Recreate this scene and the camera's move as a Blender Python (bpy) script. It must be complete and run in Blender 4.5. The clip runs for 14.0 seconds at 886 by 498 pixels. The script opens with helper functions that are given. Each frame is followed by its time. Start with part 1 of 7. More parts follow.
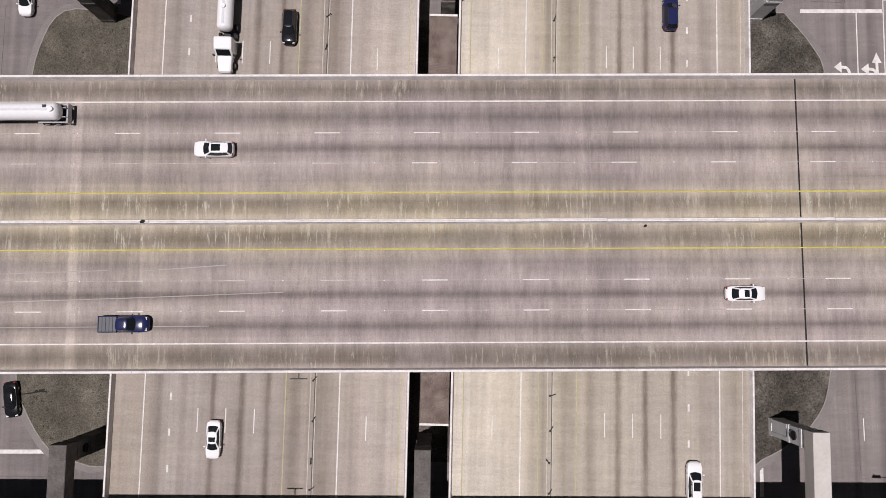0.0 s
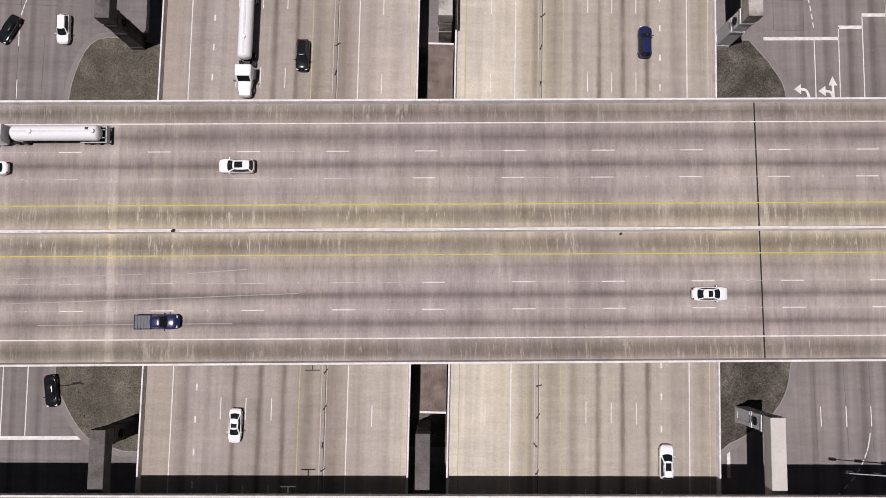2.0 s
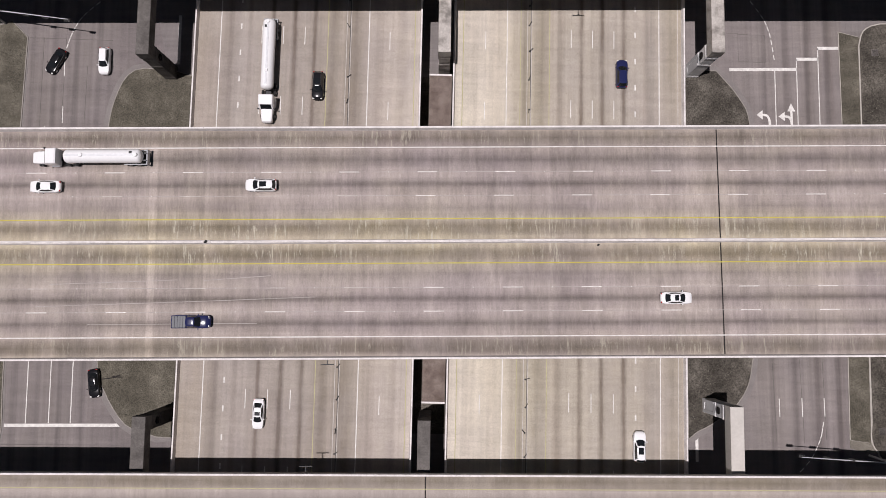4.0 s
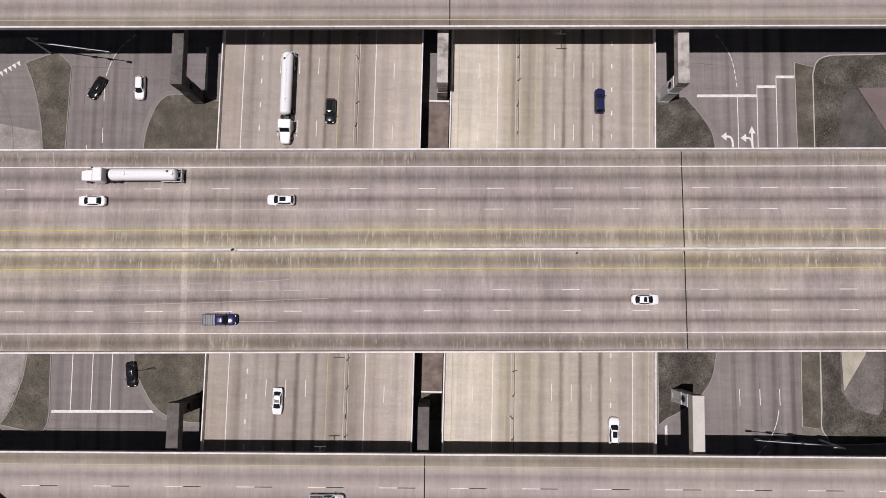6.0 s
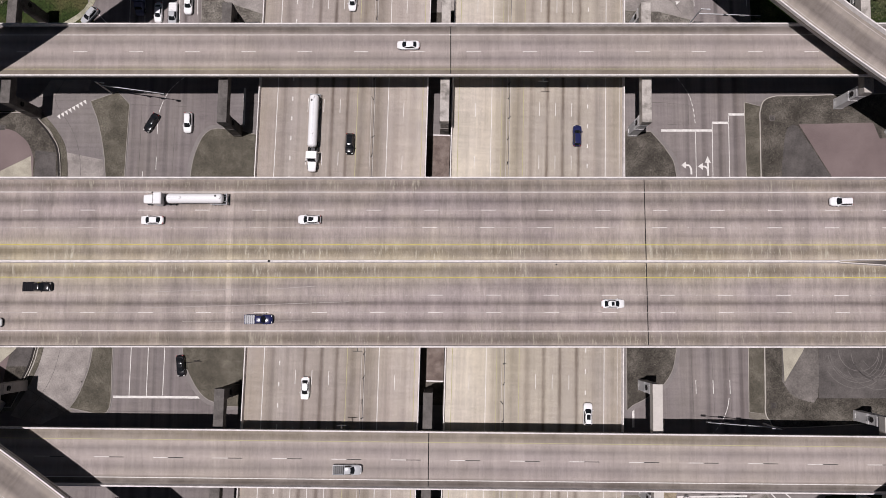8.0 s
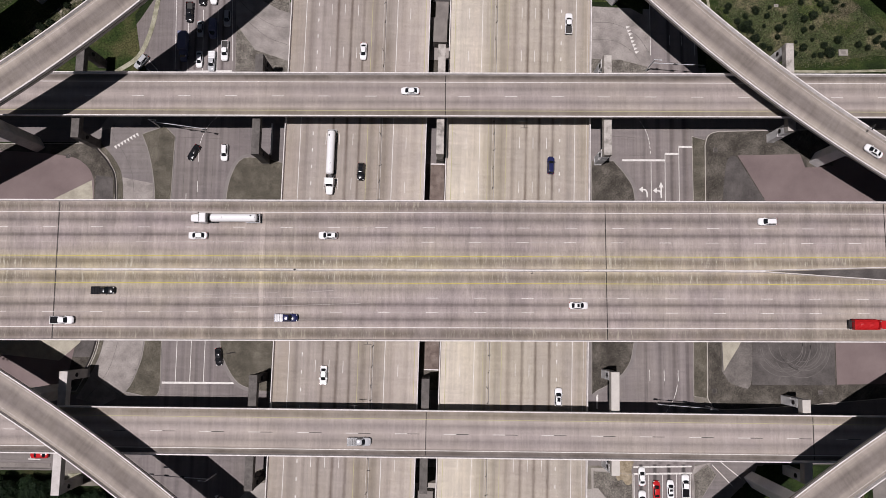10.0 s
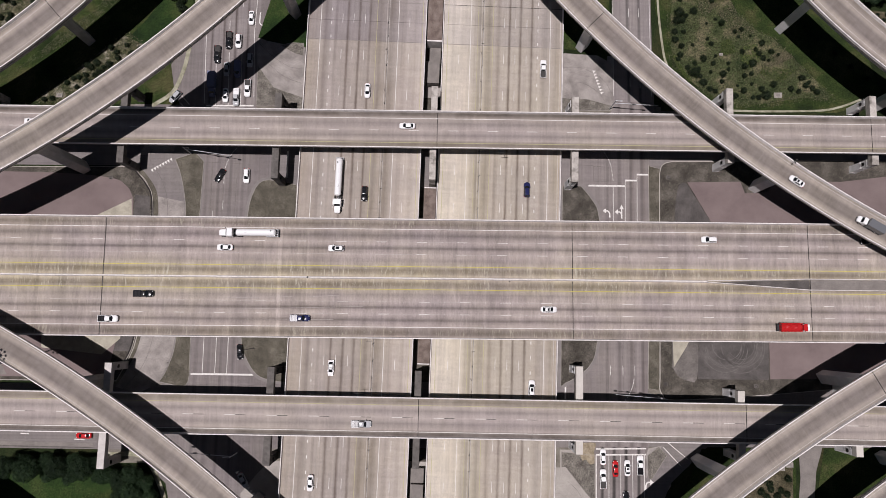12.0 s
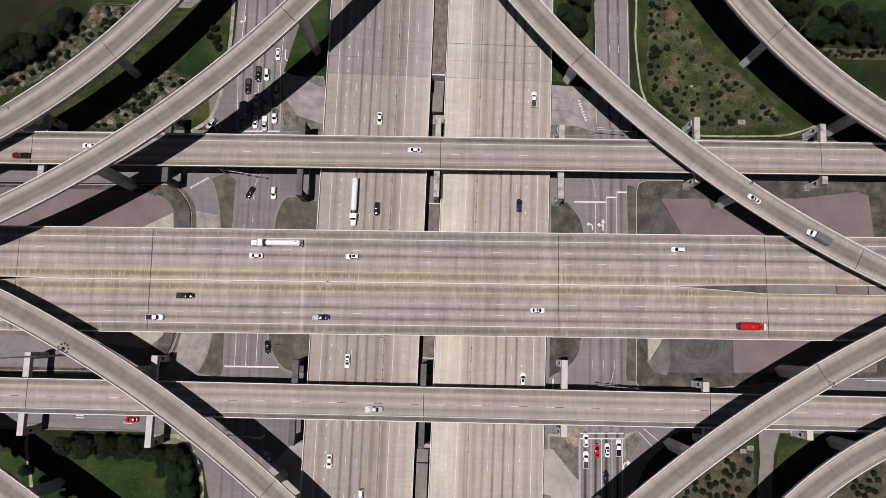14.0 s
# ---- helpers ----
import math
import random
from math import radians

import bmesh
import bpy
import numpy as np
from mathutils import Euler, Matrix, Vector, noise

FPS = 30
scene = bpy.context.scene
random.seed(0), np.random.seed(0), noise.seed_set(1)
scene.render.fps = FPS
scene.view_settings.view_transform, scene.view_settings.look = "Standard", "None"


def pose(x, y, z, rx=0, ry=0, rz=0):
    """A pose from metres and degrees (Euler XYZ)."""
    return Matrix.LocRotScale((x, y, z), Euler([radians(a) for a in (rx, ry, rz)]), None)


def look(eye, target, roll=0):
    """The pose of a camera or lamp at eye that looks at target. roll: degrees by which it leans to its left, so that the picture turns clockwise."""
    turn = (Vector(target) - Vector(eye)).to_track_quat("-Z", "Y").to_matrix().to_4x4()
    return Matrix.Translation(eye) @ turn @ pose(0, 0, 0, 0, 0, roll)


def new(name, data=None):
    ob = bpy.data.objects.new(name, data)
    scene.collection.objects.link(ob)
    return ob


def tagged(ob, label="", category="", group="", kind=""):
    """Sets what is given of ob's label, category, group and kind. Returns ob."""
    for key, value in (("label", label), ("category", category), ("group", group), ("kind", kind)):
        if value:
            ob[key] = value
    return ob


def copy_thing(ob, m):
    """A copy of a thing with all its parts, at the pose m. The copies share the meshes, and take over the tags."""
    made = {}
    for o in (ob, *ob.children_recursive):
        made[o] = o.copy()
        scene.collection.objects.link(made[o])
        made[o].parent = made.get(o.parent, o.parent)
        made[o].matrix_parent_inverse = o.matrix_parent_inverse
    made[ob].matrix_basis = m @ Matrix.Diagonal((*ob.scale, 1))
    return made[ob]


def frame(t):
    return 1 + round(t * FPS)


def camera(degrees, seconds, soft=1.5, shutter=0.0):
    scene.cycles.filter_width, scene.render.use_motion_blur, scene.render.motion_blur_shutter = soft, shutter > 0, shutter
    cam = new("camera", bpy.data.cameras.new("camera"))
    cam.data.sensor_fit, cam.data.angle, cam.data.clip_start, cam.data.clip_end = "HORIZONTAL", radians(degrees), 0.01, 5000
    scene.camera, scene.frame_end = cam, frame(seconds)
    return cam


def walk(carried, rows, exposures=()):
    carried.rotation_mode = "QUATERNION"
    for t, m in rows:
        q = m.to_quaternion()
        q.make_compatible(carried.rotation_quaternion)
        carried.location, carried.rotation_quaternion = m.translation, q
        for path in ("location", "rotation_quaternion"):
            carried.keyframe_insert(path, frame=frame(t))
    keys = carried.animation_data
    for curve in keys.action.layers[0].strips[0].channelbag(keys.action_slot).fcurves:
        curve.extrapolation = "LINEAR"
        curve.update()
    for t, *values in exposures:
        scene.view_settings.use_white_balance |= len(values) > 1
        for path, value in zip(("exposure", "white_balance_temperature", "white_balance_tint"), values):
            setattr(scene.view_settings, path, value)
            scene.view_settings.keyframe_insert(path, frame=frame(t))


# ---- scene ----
cam = camera(64.4, 14.0, 0.7)
PATH = [
    (0.0, pose(-0.428, -10.156, 98.063, 4.517, -0.310, -0.243)),
    (0.5, pose(-0.371, -10.303, 100.258, 4.596, -0.336, -0.261)),
    (1.0, pose(-0.289, -10.341, 102.823, 4.669, -0.327, -0.294)),
    (1.5, pose(-0.195, -10.431, 105.428, 4.719, -0.311, -0.296)),
    (2.0, pose(-0.309, -10.638, 108.541, 4.770, -0.383, -0.332)),
    (2.5, pose(-0.100, -10.630, 111.639, 4.866, -0.280, -0.345)),
    (3.0, pose(-0.110, -10.738, 114.775, 4.950, -0.278, -0.303)),
    (5.5, pose(0.642, -10.994, 133.166, 5.130, -0.102, -0.210)),
    (6.0, pose(0.750, -11.051, 136.956, 5.113, -0.092, -0.139)),
    (6.5, pose(0.756, -11.041, 140.959, 5.178, -0.077, -0.151)),
    (7.0, pose(0.755, -11.215, 146.166, 5.257, -0.031, -0.077)),
    (7.5, pose(0.938, -11.337, 153.493, 5.340, 0.069, 0.017)),
    (8.0, pose(0.924, -11.761, 161.539, 5.514, 0.098, 0.029)),
    (10.5, pose(1.833, -13.113, 200.613, 5.851, -0.209, 0.272)),
    (11.0, pose(1.895, -13.901, 208.650, 6.132, -0.410, 0.380)),
    (11.5, pose(1.803, -14.637, 216.807, 6.344, -0.646, 0.427)),
    (12.0, pose(1.993, -15.613, 224.235, 6.622, -0.739, 0.569)),
    (12.5, pose(2.358, -16.078, 232.132, 6.761, -0.666, 0.610)),
    (13.0, pose(2.522, -17.111, 240.085, 6.965, -0.505, 0.733)),
    (13.5, pose(2.428, -18.213, 247.869, 7.150, -0.398, 0.729)),
    (14.0, pose(2.660, -19.004, 255.294, 7.254, -0.309, 0.729)),
]
EXPOSURE = (-0.33, 6410, 16)
walk(cam, PATH, [(0.0, *EXPOSURE), (14.0, *EXPOSURE)])

# ---- daylight: a high sun a little south of west, clear sky ----
SHADE = Vector((0.185, 0.078, -1.0))
world = bpy.data.worlds.new("sky")
scene.world = world
world.use_nodes = True
wn = world.node_tree
sky = wn.nodes.new("ShaderNodeTexSky")
sky.sky_type, sky.sun_disc = "NISHITA", False
sky.sun_elevation, sky.sun_rotation = radians(78.6), radians(247.1)
wn.nodes["Background"].inputs["Strength"].default_value = 0.015
wn.links.new(sky.outputs[0], wn.nodes["Background"].inputs["Color"])
sun = new("sun", bpy.data.lights.new("sun", "SUN"))
sun.data.energy, sun.data.angle, sun.data.color = 5.0, radians(0.5), (1.0, 0.957, 0.945)
sun.matrix_world = look((0, 0, 400), Vector((0, 0, 400)) + SHADE)


# ---- materials ----
class Nodes:
    """Small helper that wires one node material."""

    def __init__(self, name, rough=0.8, metal=0.0, spec=0.3):
        self.mat = bpy.data.materials.new(name)
        self.mat.use_nodes = True
        self.t = self.mat.node_tree
        self.bsdf = self.t.nodes["Principled BSDF"]
        self.bsdf.inputs["Roughness"].default_value = rough
        self.bsdf.inputs["Metallic"].default_value = metal
        self.bsdf.inputs["Specular IOR Level"].default_value = spec

    def put(self, socket, value):
        if isinstance(value, bpy.types.NodeSocket):
            self.t.links.new(value, socket)
        else:
            socket.default_value = value

    def coords(self, scale=(1, 1, 1), where="Object"):
        if where == "World":
            src = self.t.nodes.new("ShaderNodeNewGeometry").outputs["Position"]
        else:
            src = self.t.nodes.new("ShaderNodeTexCoord").outputs[where]
        m = self.t.nodes.new("ShaderNodeMapping")
        m.inputs["Scale"].default_value = scale
        self.t.links.new(src, m.inputs["Vector"])
        return m.outputs[0]

    def noise(self, vec, scale=1.0, detail=4.0, rough=0.55):
        n = self.t.nodes.new("ShaderNodeTexNoise")
        self.put(n.inputs["Vector"], vec)
        n.inputs["Scale"].default_value, n.inputs["Detail"].default_value, n.inputs["Roughness"].default_value = scale, detail, rough
        return n.outputs["Fac"]

    def ramp(self, fac, stops, smooth=False):
        r = self.t.nodes.new("ShaderNodeValToRGB")
        r.color_ramp.interpolation = "EASE" if smooth else "LINEAR"
        e = r.color_ramp.elements
        while len(e) < len(stops):
            e.new(0.5)
        for el, (pos, col) in zip(e, sorted(stops, key=lambda s: s[0])):
            el.position = pos
            el.color = (*col, 1) if isinstance(col, tuple) else (col, col, col, 1)
        self.put(r.inputs["Fac"], fac)
        return r.outputs["Color"]

    def mix(self, fac, a, b, mode="MIX"):
        m = self.t.nodes.new("ShaderNodeMix")
        m.data_type, m.blend_type = "RGBA", mode
        for key, v in (("Factor", fac), ("A", a), ("B", b)):
            s = [i for i in m.inputs if i.name == key and (key == "Factor" and i.type == "VALUE" or key != "Factor" and i.type == "RGBA")][0]
            if isinstance(v, tuple) and len(v) == 3:
                v = (*v, 1)
            self.put(s, v)
        return [o for o in m.outputs if o.type == "RGBA"][0]

    def math(self, op, a, b=0.0, c=0.0):
        m = self.t.nodes.new("ShaderNodeMath")
        m.operation = op
        for s, v in zip(m.inputs, (a, b, c)):
            self.put(s, v)
        return m.outputs[0]

    def axis(self, vec, k):
        s = self.t.nodes.new("ShaderNodeSeparateXYZ")
        self.put(s.inputs[0], vec)
        return s.outputs[k]

    def chance(self):
        return self.t.nodes.new("ShaderNodeObjectInfo").outputs["Random"]

    def bump(self, height, strength=0.3, distance=0.05):
        b = self.t.nodes.new("ShaderNodeBump")
        b.inputs["Strength"].default_value, b.inputs["Distance"].default_value = strength, distance
        self.put(b.inputs["Height"], height)
        self.t.links.new(b.outputs[0], self.bsdf.inputs["Normal"])

    def done(self, colour):
        if isinstance(colour, tuple) and len(colour) == 3:
            colour = (*colour, 1)
        self.put(self.bsdf.inputs["Base Color"], colour)
        return self.mat


def speckled(name, low, high, scale=0.6, fine=9.0, rough=0.85, bump=0.25, where="Object", third=None, grain=0.35):
    """Two colours laid out by coarse noise, with fine grain over it."""
    n = Nodes(name, rough, 0.0, 0.15)
    v = n.coords((1, 1, 1), where)
    big = n.noise(v, scale, 5.0, 0.6)
    small = n.noise(v, fine, 3.0, 0.65)
    stops = [(0.32, low), (0.68, high)] if third is None else [(0.34, low), (0.50, high), (0.66, third)]
    col = n.ramp(big, stops)
    col = n.mix(1.0, col, n.ramp(small, [(0.3, 1.0 - grain), (0.7, 1.0 + grain)]), "MULTIPLY")
    n.bump(small, bump, 0.04)
    return n.done(col)


def road(name, base, lo, hi, stops, along=0, cross=0.5, streak=0.0, grain=0.18, where="Object", tine=0.55, lines=0.55, shear=0.0, pours=(), mottle=0.45, panel=(4.57, 10.9), tinted=0.4, faded=0.72, oil=(), oil_tint=(0.42, 0.38, 0.36)):
    """Worn concrete roadway. stops: tint across the width from lo to hi; along: the axis of travel."""
    n = Nodes(name, 0.85, 0.0, 0.12)
    v = n.coords((1, 1, 1), where)
    lat = n.math("SUBTRACT", n.axis(v, 1 - along), n.math("MULTIPLY", n.axis(v, along), shear))
    lat = n.math("DIVIDE", n.math("SUBTRACT", lat, lo), hi - lo)
    wander = n.noise(n.coords((0.02, 0.25, 1) if along == 0 else (0.25, 0.02, 1), where), 1.0, 3.0)
    lat = n.math("ADD", lat, n.math("MULTIPLY", n.math("SUBTRACT", wander, 0.5), 0.5 / (hi - lo)))
    tint = n.ramp(lat, stops)
    # how strong the wear shows changes in blocks along the road
    worn = n.noise(n.coords((0.11, 0.15, 1) if along == 0 else (0.15, 0.05, 1), where), 1.0, 5.0, 0.7)
    col = n.mix(n.ramp(worn, [(0.38, faded), (0.6, 1.0)]), base, n.mix(1.0, base, tint, "MULTIPLY"))

    # oily tracks down the lanes, ragged and stronger in places
    if oil:
        metres = n.math("SUBTRACT", n.axis(v, 1 - along), n.math("MULTIPLY", n.axis(v, along), shear))
        rag = n.noise(n.coords((0.5, 1.2, 1) if along == 0 else (1.2, 0.5, 1), where), 1.0, 5.0, 0.7)
        metres = n.math("ADD", metres, n.math("MULTIPLY", n.math("SUBTRACT", rag, 0.5), 0.5))
        thick = n.ramp(n.noise(n.coords((0.12, 0.4, 1) if along == 0 else (0.4, 0.05, 1), where), 1.0, 5.0, 0.7), [(0.34, 0.5), (0.58, 1.0)])
        for centre, half, strength in oil:
            far = n.math("DIVIDE", n.math("ABSOLUTE", n.math("SUBTRACT", metres, centre)), half * 2.0)
            on = n.ramp(far, [(0.0, strength), (0.28, strength * 0.85), (0.55, strength * 0.35), (1.0, 0.0)])
            col = n.mix(n.math("MULTIPLY", on, thick), col, n.mix(1.0, col, oil_tint, "MULTIPLY"))

    def over(col, amount, scale, detail, rough, dark, light):
        f = n.noise(n.coords((scale[0], scale[1], 1) if along == 0 else (scale[1], scale[0], 1), where), 1.0, detail, rough)
        return n.mix(amount, col, n.ramp(f, [(0.36, dark), (0.5, 1.0), (0.64, light)]), "MULTIPLY")

    # panels and stains that run across the road
    col = over(col, cross, (0.16, 0.012), 4.0, 0.7, 0.80, 1.20)
    col = over(col, 0.6 * cross + 0.1, (1.0, 0.11), 6.0, 0.75, 0.74, 1.24)
    if cross > 0.5:
        col = over(col, 0.5, (0.42, 0.16), 6.0, 0.8, 0.80, 1.16)
    # pours of slightly different tone, with crisp edges
    if cross > 0.2:
        tone = n.t.nodes.new("ShaderNodeTexWhiteNoise")
        tone.noise_dimensions = "2D"
        cells = n.t.nodes.new("ShaderNodeCombineXYZ")
        n.put(cells.inputs[0], n.math("FLOOR", n.math("DIVIDE", n.axis(v, along), panel[0])))
        n.put(cells.inputs[1], n.math("FLOOR", n.math("DIVIDE", n.axis(v, 1 - along), panel[1])))
        n.put(tone.inputs["Vector"], cells.outputs[0])
        col = n.mix(cross, col, n.ramp(tone.outputs["Value"], [(0.0, 0.91), (0.5, 1.0), (1.0, 1.09)]), "MULTIPLY")
    # slow drift between violet grey and straw
    drift = n.noise(n.coords((0.03, 0.05, 1) if along == 0 else (0.05, 0.03, 1), where), 1.0, 5.0, 0.7)
    col = n.mix(tinted, col, n.ramp(drift, [(0.36, (0.96, 0.93, 0.955)), (0.5, (1.0, 0.985, 0.945)), (0.62, (1.07, 1.06, 0.95))]), "MULTIPLY")
    # grooves tined across the traffic
    col = over(col, tine, (4.2, 0.32), 5.0, 0.8, 0.70, 1.24)
    # fine lines with the traffic
    col = over(col, lines, (0.025, 1.5), 3.0, 0.6, 0.86, 1.12)
    if streak:
        s = n.noise(n.coords((2.2, 0.20, 1) if along == 0 else (0.20, 2.2, 1), where), 1.0, 5.0, 0.8)
        inside = n.ramp(n.math("DIVIDE", n.math("ABSOLUTE", n.axis(v, 1 - along)), 18.0), [(0.0, 1.0), (0.19, 0.9), (0.24, 0.18), (0.80, 0.12), (0.84, 0.5), (1.0, 0.5)])
        gap = n.noise(n.coords((0.09, 0.14, 1) if along == 0 else (0.14, 0.09, 1), where), 1.0, 4.0, 0.7)
        inside = n.math("MULTIPLY", inside, n.ramp(gap, [(0.42, 0.08), (0.58, 1.0)]))
        pale = n.ramp(s, [(0.55, 0.0), (0.60, 1.0)])
        col = n.mix(n.math("MULTIPLY", n.math("MULTIPLY", pale, inside), streak), col, (0.46, 0.43, 0.345))
        dark = n.ramp(s, [(0.36, 1.0), (0.43, 0.0)])
        col = n.mix(n.math("MULTIPLY", n.math("MULTIPLY", dark, inside), 0.45 * streak), col, (0.17, 0.145, 0.115))
    for x, half, gain in pours:
        edge = n.math("ADD", n.math("ABSOLUTE", n.math("SUBTRACT", n.axis(v, along), x)), n.math("MULTIPLY", n.math("SUBTRACT", n.noise(v, 0.8, 4.0, 0.7), 0.5), 0.7))
        on = n.ramp(n.math("DIVIDE", edge, 2.0), [(half / 2.0 - 0.06, 1.0), (half / 2.0 + 0.06, 0.0)])
        col = n.mix(on, col, n.mix(1.0, col, (gain, gain, gain), "MULTIPLY"))
    m = n.noise(v, 0.45, 5.0, 0.65)
    col = n.mix(0.35, col, n.ramp(m, [(0.36, 0.88), (0.5, 1.0), (0.64, 1.12)]), "MULTIPLY")
    # ragged scabs, longer across the traffic than along it
    col = over(col, mottle, (3.2, 0.9), 7.0, 0.8, 0.84, 1.12)
    # sparse dark spatter
    spot = n.noise(v, 2.3, 2.0, 0.5)
    col = n.mix(n.ramp(spot, [(0.72, 0.0), (0.76, 0.45)]), col, n.mix(1.0, col, (0.6, 0.57, 0.53), "MULTIPLY"))
    g = n.noise(v, 7.0, 4.0, 0.7)
    col = n.mix(1.0, col, n.ramp(g, [(0.36, 1.0 - grain * 0.7), (0.64, 1.0 + grain * 0.7)]), "MULTIPLY")
    n.bump(g, 0.15, 0.02)
    return n.done(col)


def plain(name, colour, rough=0.5, metal=0.0, wear=0.08, spec=0.4, coat=0.0):
    n = Nodes(name, rough, metal, spec)
    w = n.noise(n.coords(), 3.0, 4.0)
    n.bsdf.inputs["Coat Weight"].default_value = coat
    return n.done(n.mix(1.0, colour, n.ramp(w, [(0.3, 1.0 - wear), (0.7, 1.0 + wear)]), "MULTIPLY"))


PALE = (1.12, 1.11, 1.06)


def across(lo, hi, marks):
    return [((x - lo) / (hi - lo), tuple(v * c[1] ** 1.85 for v in c)) for x, c in marks]


BASE = (0.335, 0.302, 0.288)
M_DECK = road("worn_deck_concrete", BASE, -18, 18, across(-18, 18, [
    (-17.6, (1.0, 0.97, 0.90)), (-16.9, (0.84, 0.80, 0.71)), (-16.2, (0.80, 0.76, 0.67)), (-15.3, (0.90, 0.86, 0.78)), (-14.6, (1.06, 1.02, 0.98)), (-13.3, (1.0, 0.97, 0.95)), (-12.7, (0.85, 0.83, 0.81)), (-12.1, (0.99, 0.96, 0.94)), (-10.8, (1.06, 1.03, 1.0)),
    (-9.6, (1.0, 0.97, 0.95)), (-8.9, (0.83, 0.81, 0.79)), (-8.3, (0.98, 0.95, 0.93)), (-7.1, (1.06, 1.03, 1.0)), (-5.2, (0.96, 0.94, 0.90)), (-3.6, (1.05, 1.02, 0.86)), (-2.4, (0.86, 0.82, 0.635)), (-1.6, (0.89, 0.855, 0.665)), (-0.7, (1.07, 1.05, 0.85)),
    (0.6, (1.07, 1.05, 0.85)), (1.7, (0.89, 0.855, 0.665)), (2.4, (0.86, 0.82, 0.635)), (3.4, (1.06, 1.03, 0.87)), (5.2, (0.99, 0.96, 0.93)), (7.1, (1.06, 1.02, 1.0)), (8.4, (0.97, 0.94, 0.93)), (8.9, (0.82, 0.80, 0.80)), (9.5, (0.97, 0.94, 0.94)), (10.8, (1.06, 1.02, 1.01)),
    (12.8, (0.84, 0.82, 0.82)), (14.5, (1.02, 0.98, 0.95)), (16.3, (0.79, 0.75, 0.66)), (17.6, (0.98, 0.95, 0.88))]), 0, 0.55, 0.95, tine=0.2, lines=0.42, mottle=0.62, pours=((-44.5, 0.6, 1.2), (-36.2, 0.25, 1.14), (-62.5, 0.3, 1.12), (17.0, 0.3, 1.1)), panel=(2.9, 36.0), tinted=0.7, oil=((12.8, 0.65, 0.30), (8.9, 0.6, 0.34), (5.3, 0.6, 0.12), (-5.3, 0.6, 0.12), (-8.9, 0.6, 0.34), (-12.6, 0.65, 0.34)))
EAST_WEAR = across(1, 41, [(1.8, PALE), (9.0, (1.16, 1.14, 1.07)), (12.6, (1.04, 1.01, 0.92)), (13.6, (0.90, 0.86, 0.75)), (15.0, (1.02, 0.99, 0.88)), (16.6, (0.90, 0.86, 0.75)), (18.2, (1.02, 0.98, 0.91))]
                   + [(22.0, (1.01, 0.98, 0.93)), (31.0, (0.99, 0.96, 0.92)), (33.6, (1.03, 1.0, 0.96)), (35.2, (0.93, 0.90, 0.87)), (36.8, (1.02, 0.98, 0.93)), (38.5, (0.93, 0.89, 0.81)), (40.5, (1.0, 0.96, 0.88))])
WEST_WEAR = across(-42, -3, [(-41.5, (1.0, 0.95, 0.86)), (-38.4, (1.0, 0.96, 0.90)), (-36.2, (0.94, 0.91, 0.88)), (-34.0, (1.02, 1.0, 0.98))]
                   + [(-31.0, (0.98, 0.95, 0.92)), (-23.0, (0.97, 0.94, 0.90)), (-20.4, (0.97, 0.93, 0.85)), (-18.6, (0.88, 0.83, 0.72)), (-17.2, (0.99, 0.95, 0.86)), (-15.0, (0.88, 0.83, 0.73)), (-12.9, (1.02, 0.99, 0.93)), (-10.0, (1.08, 1.05, 1.0)), (-5.0, (1.1, 1.08, 1.03)), (-3.6, PALE)])
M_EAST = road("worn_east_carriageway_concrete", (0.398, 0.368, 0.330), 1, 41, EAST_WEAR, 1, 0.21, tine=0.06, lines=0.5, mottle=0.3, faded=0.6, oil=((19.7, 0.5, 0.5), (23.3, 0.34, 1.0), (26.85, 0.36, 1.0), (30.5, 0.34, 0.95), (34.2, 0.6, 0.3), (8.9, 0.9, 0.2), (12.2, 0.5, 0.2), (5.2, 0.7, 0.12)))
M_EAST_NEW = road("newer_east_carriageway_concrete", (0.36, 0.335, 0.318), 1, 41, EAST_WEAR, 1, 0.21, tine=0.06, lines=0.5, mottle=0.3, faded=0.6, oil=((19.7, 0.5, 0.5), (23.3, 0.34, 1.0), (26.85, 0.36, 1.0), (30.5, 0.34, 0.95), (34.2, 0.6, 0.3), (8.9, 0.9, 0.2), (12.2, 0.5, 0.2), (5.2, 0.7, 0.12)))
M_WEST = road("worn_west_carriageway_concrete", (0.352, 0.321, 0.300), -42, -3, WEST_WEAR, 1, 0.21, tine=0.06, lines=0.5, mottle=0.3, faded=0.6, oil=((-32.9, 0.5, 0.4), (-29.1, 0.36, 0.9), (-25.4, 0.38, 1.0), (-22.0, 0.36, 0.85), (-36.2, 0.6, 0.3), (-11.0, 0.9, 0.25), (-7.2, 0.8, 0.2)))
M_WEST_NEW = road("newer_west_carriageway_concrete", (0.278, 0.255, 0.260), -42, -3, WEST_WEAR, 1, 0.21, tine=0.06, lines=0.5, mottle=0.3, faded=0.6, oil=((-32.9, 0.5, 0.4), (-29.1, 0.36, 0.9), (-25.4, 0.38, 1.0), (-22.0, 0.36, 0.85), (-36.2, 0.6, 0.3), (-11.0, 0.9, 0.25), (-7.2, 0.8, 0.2)))
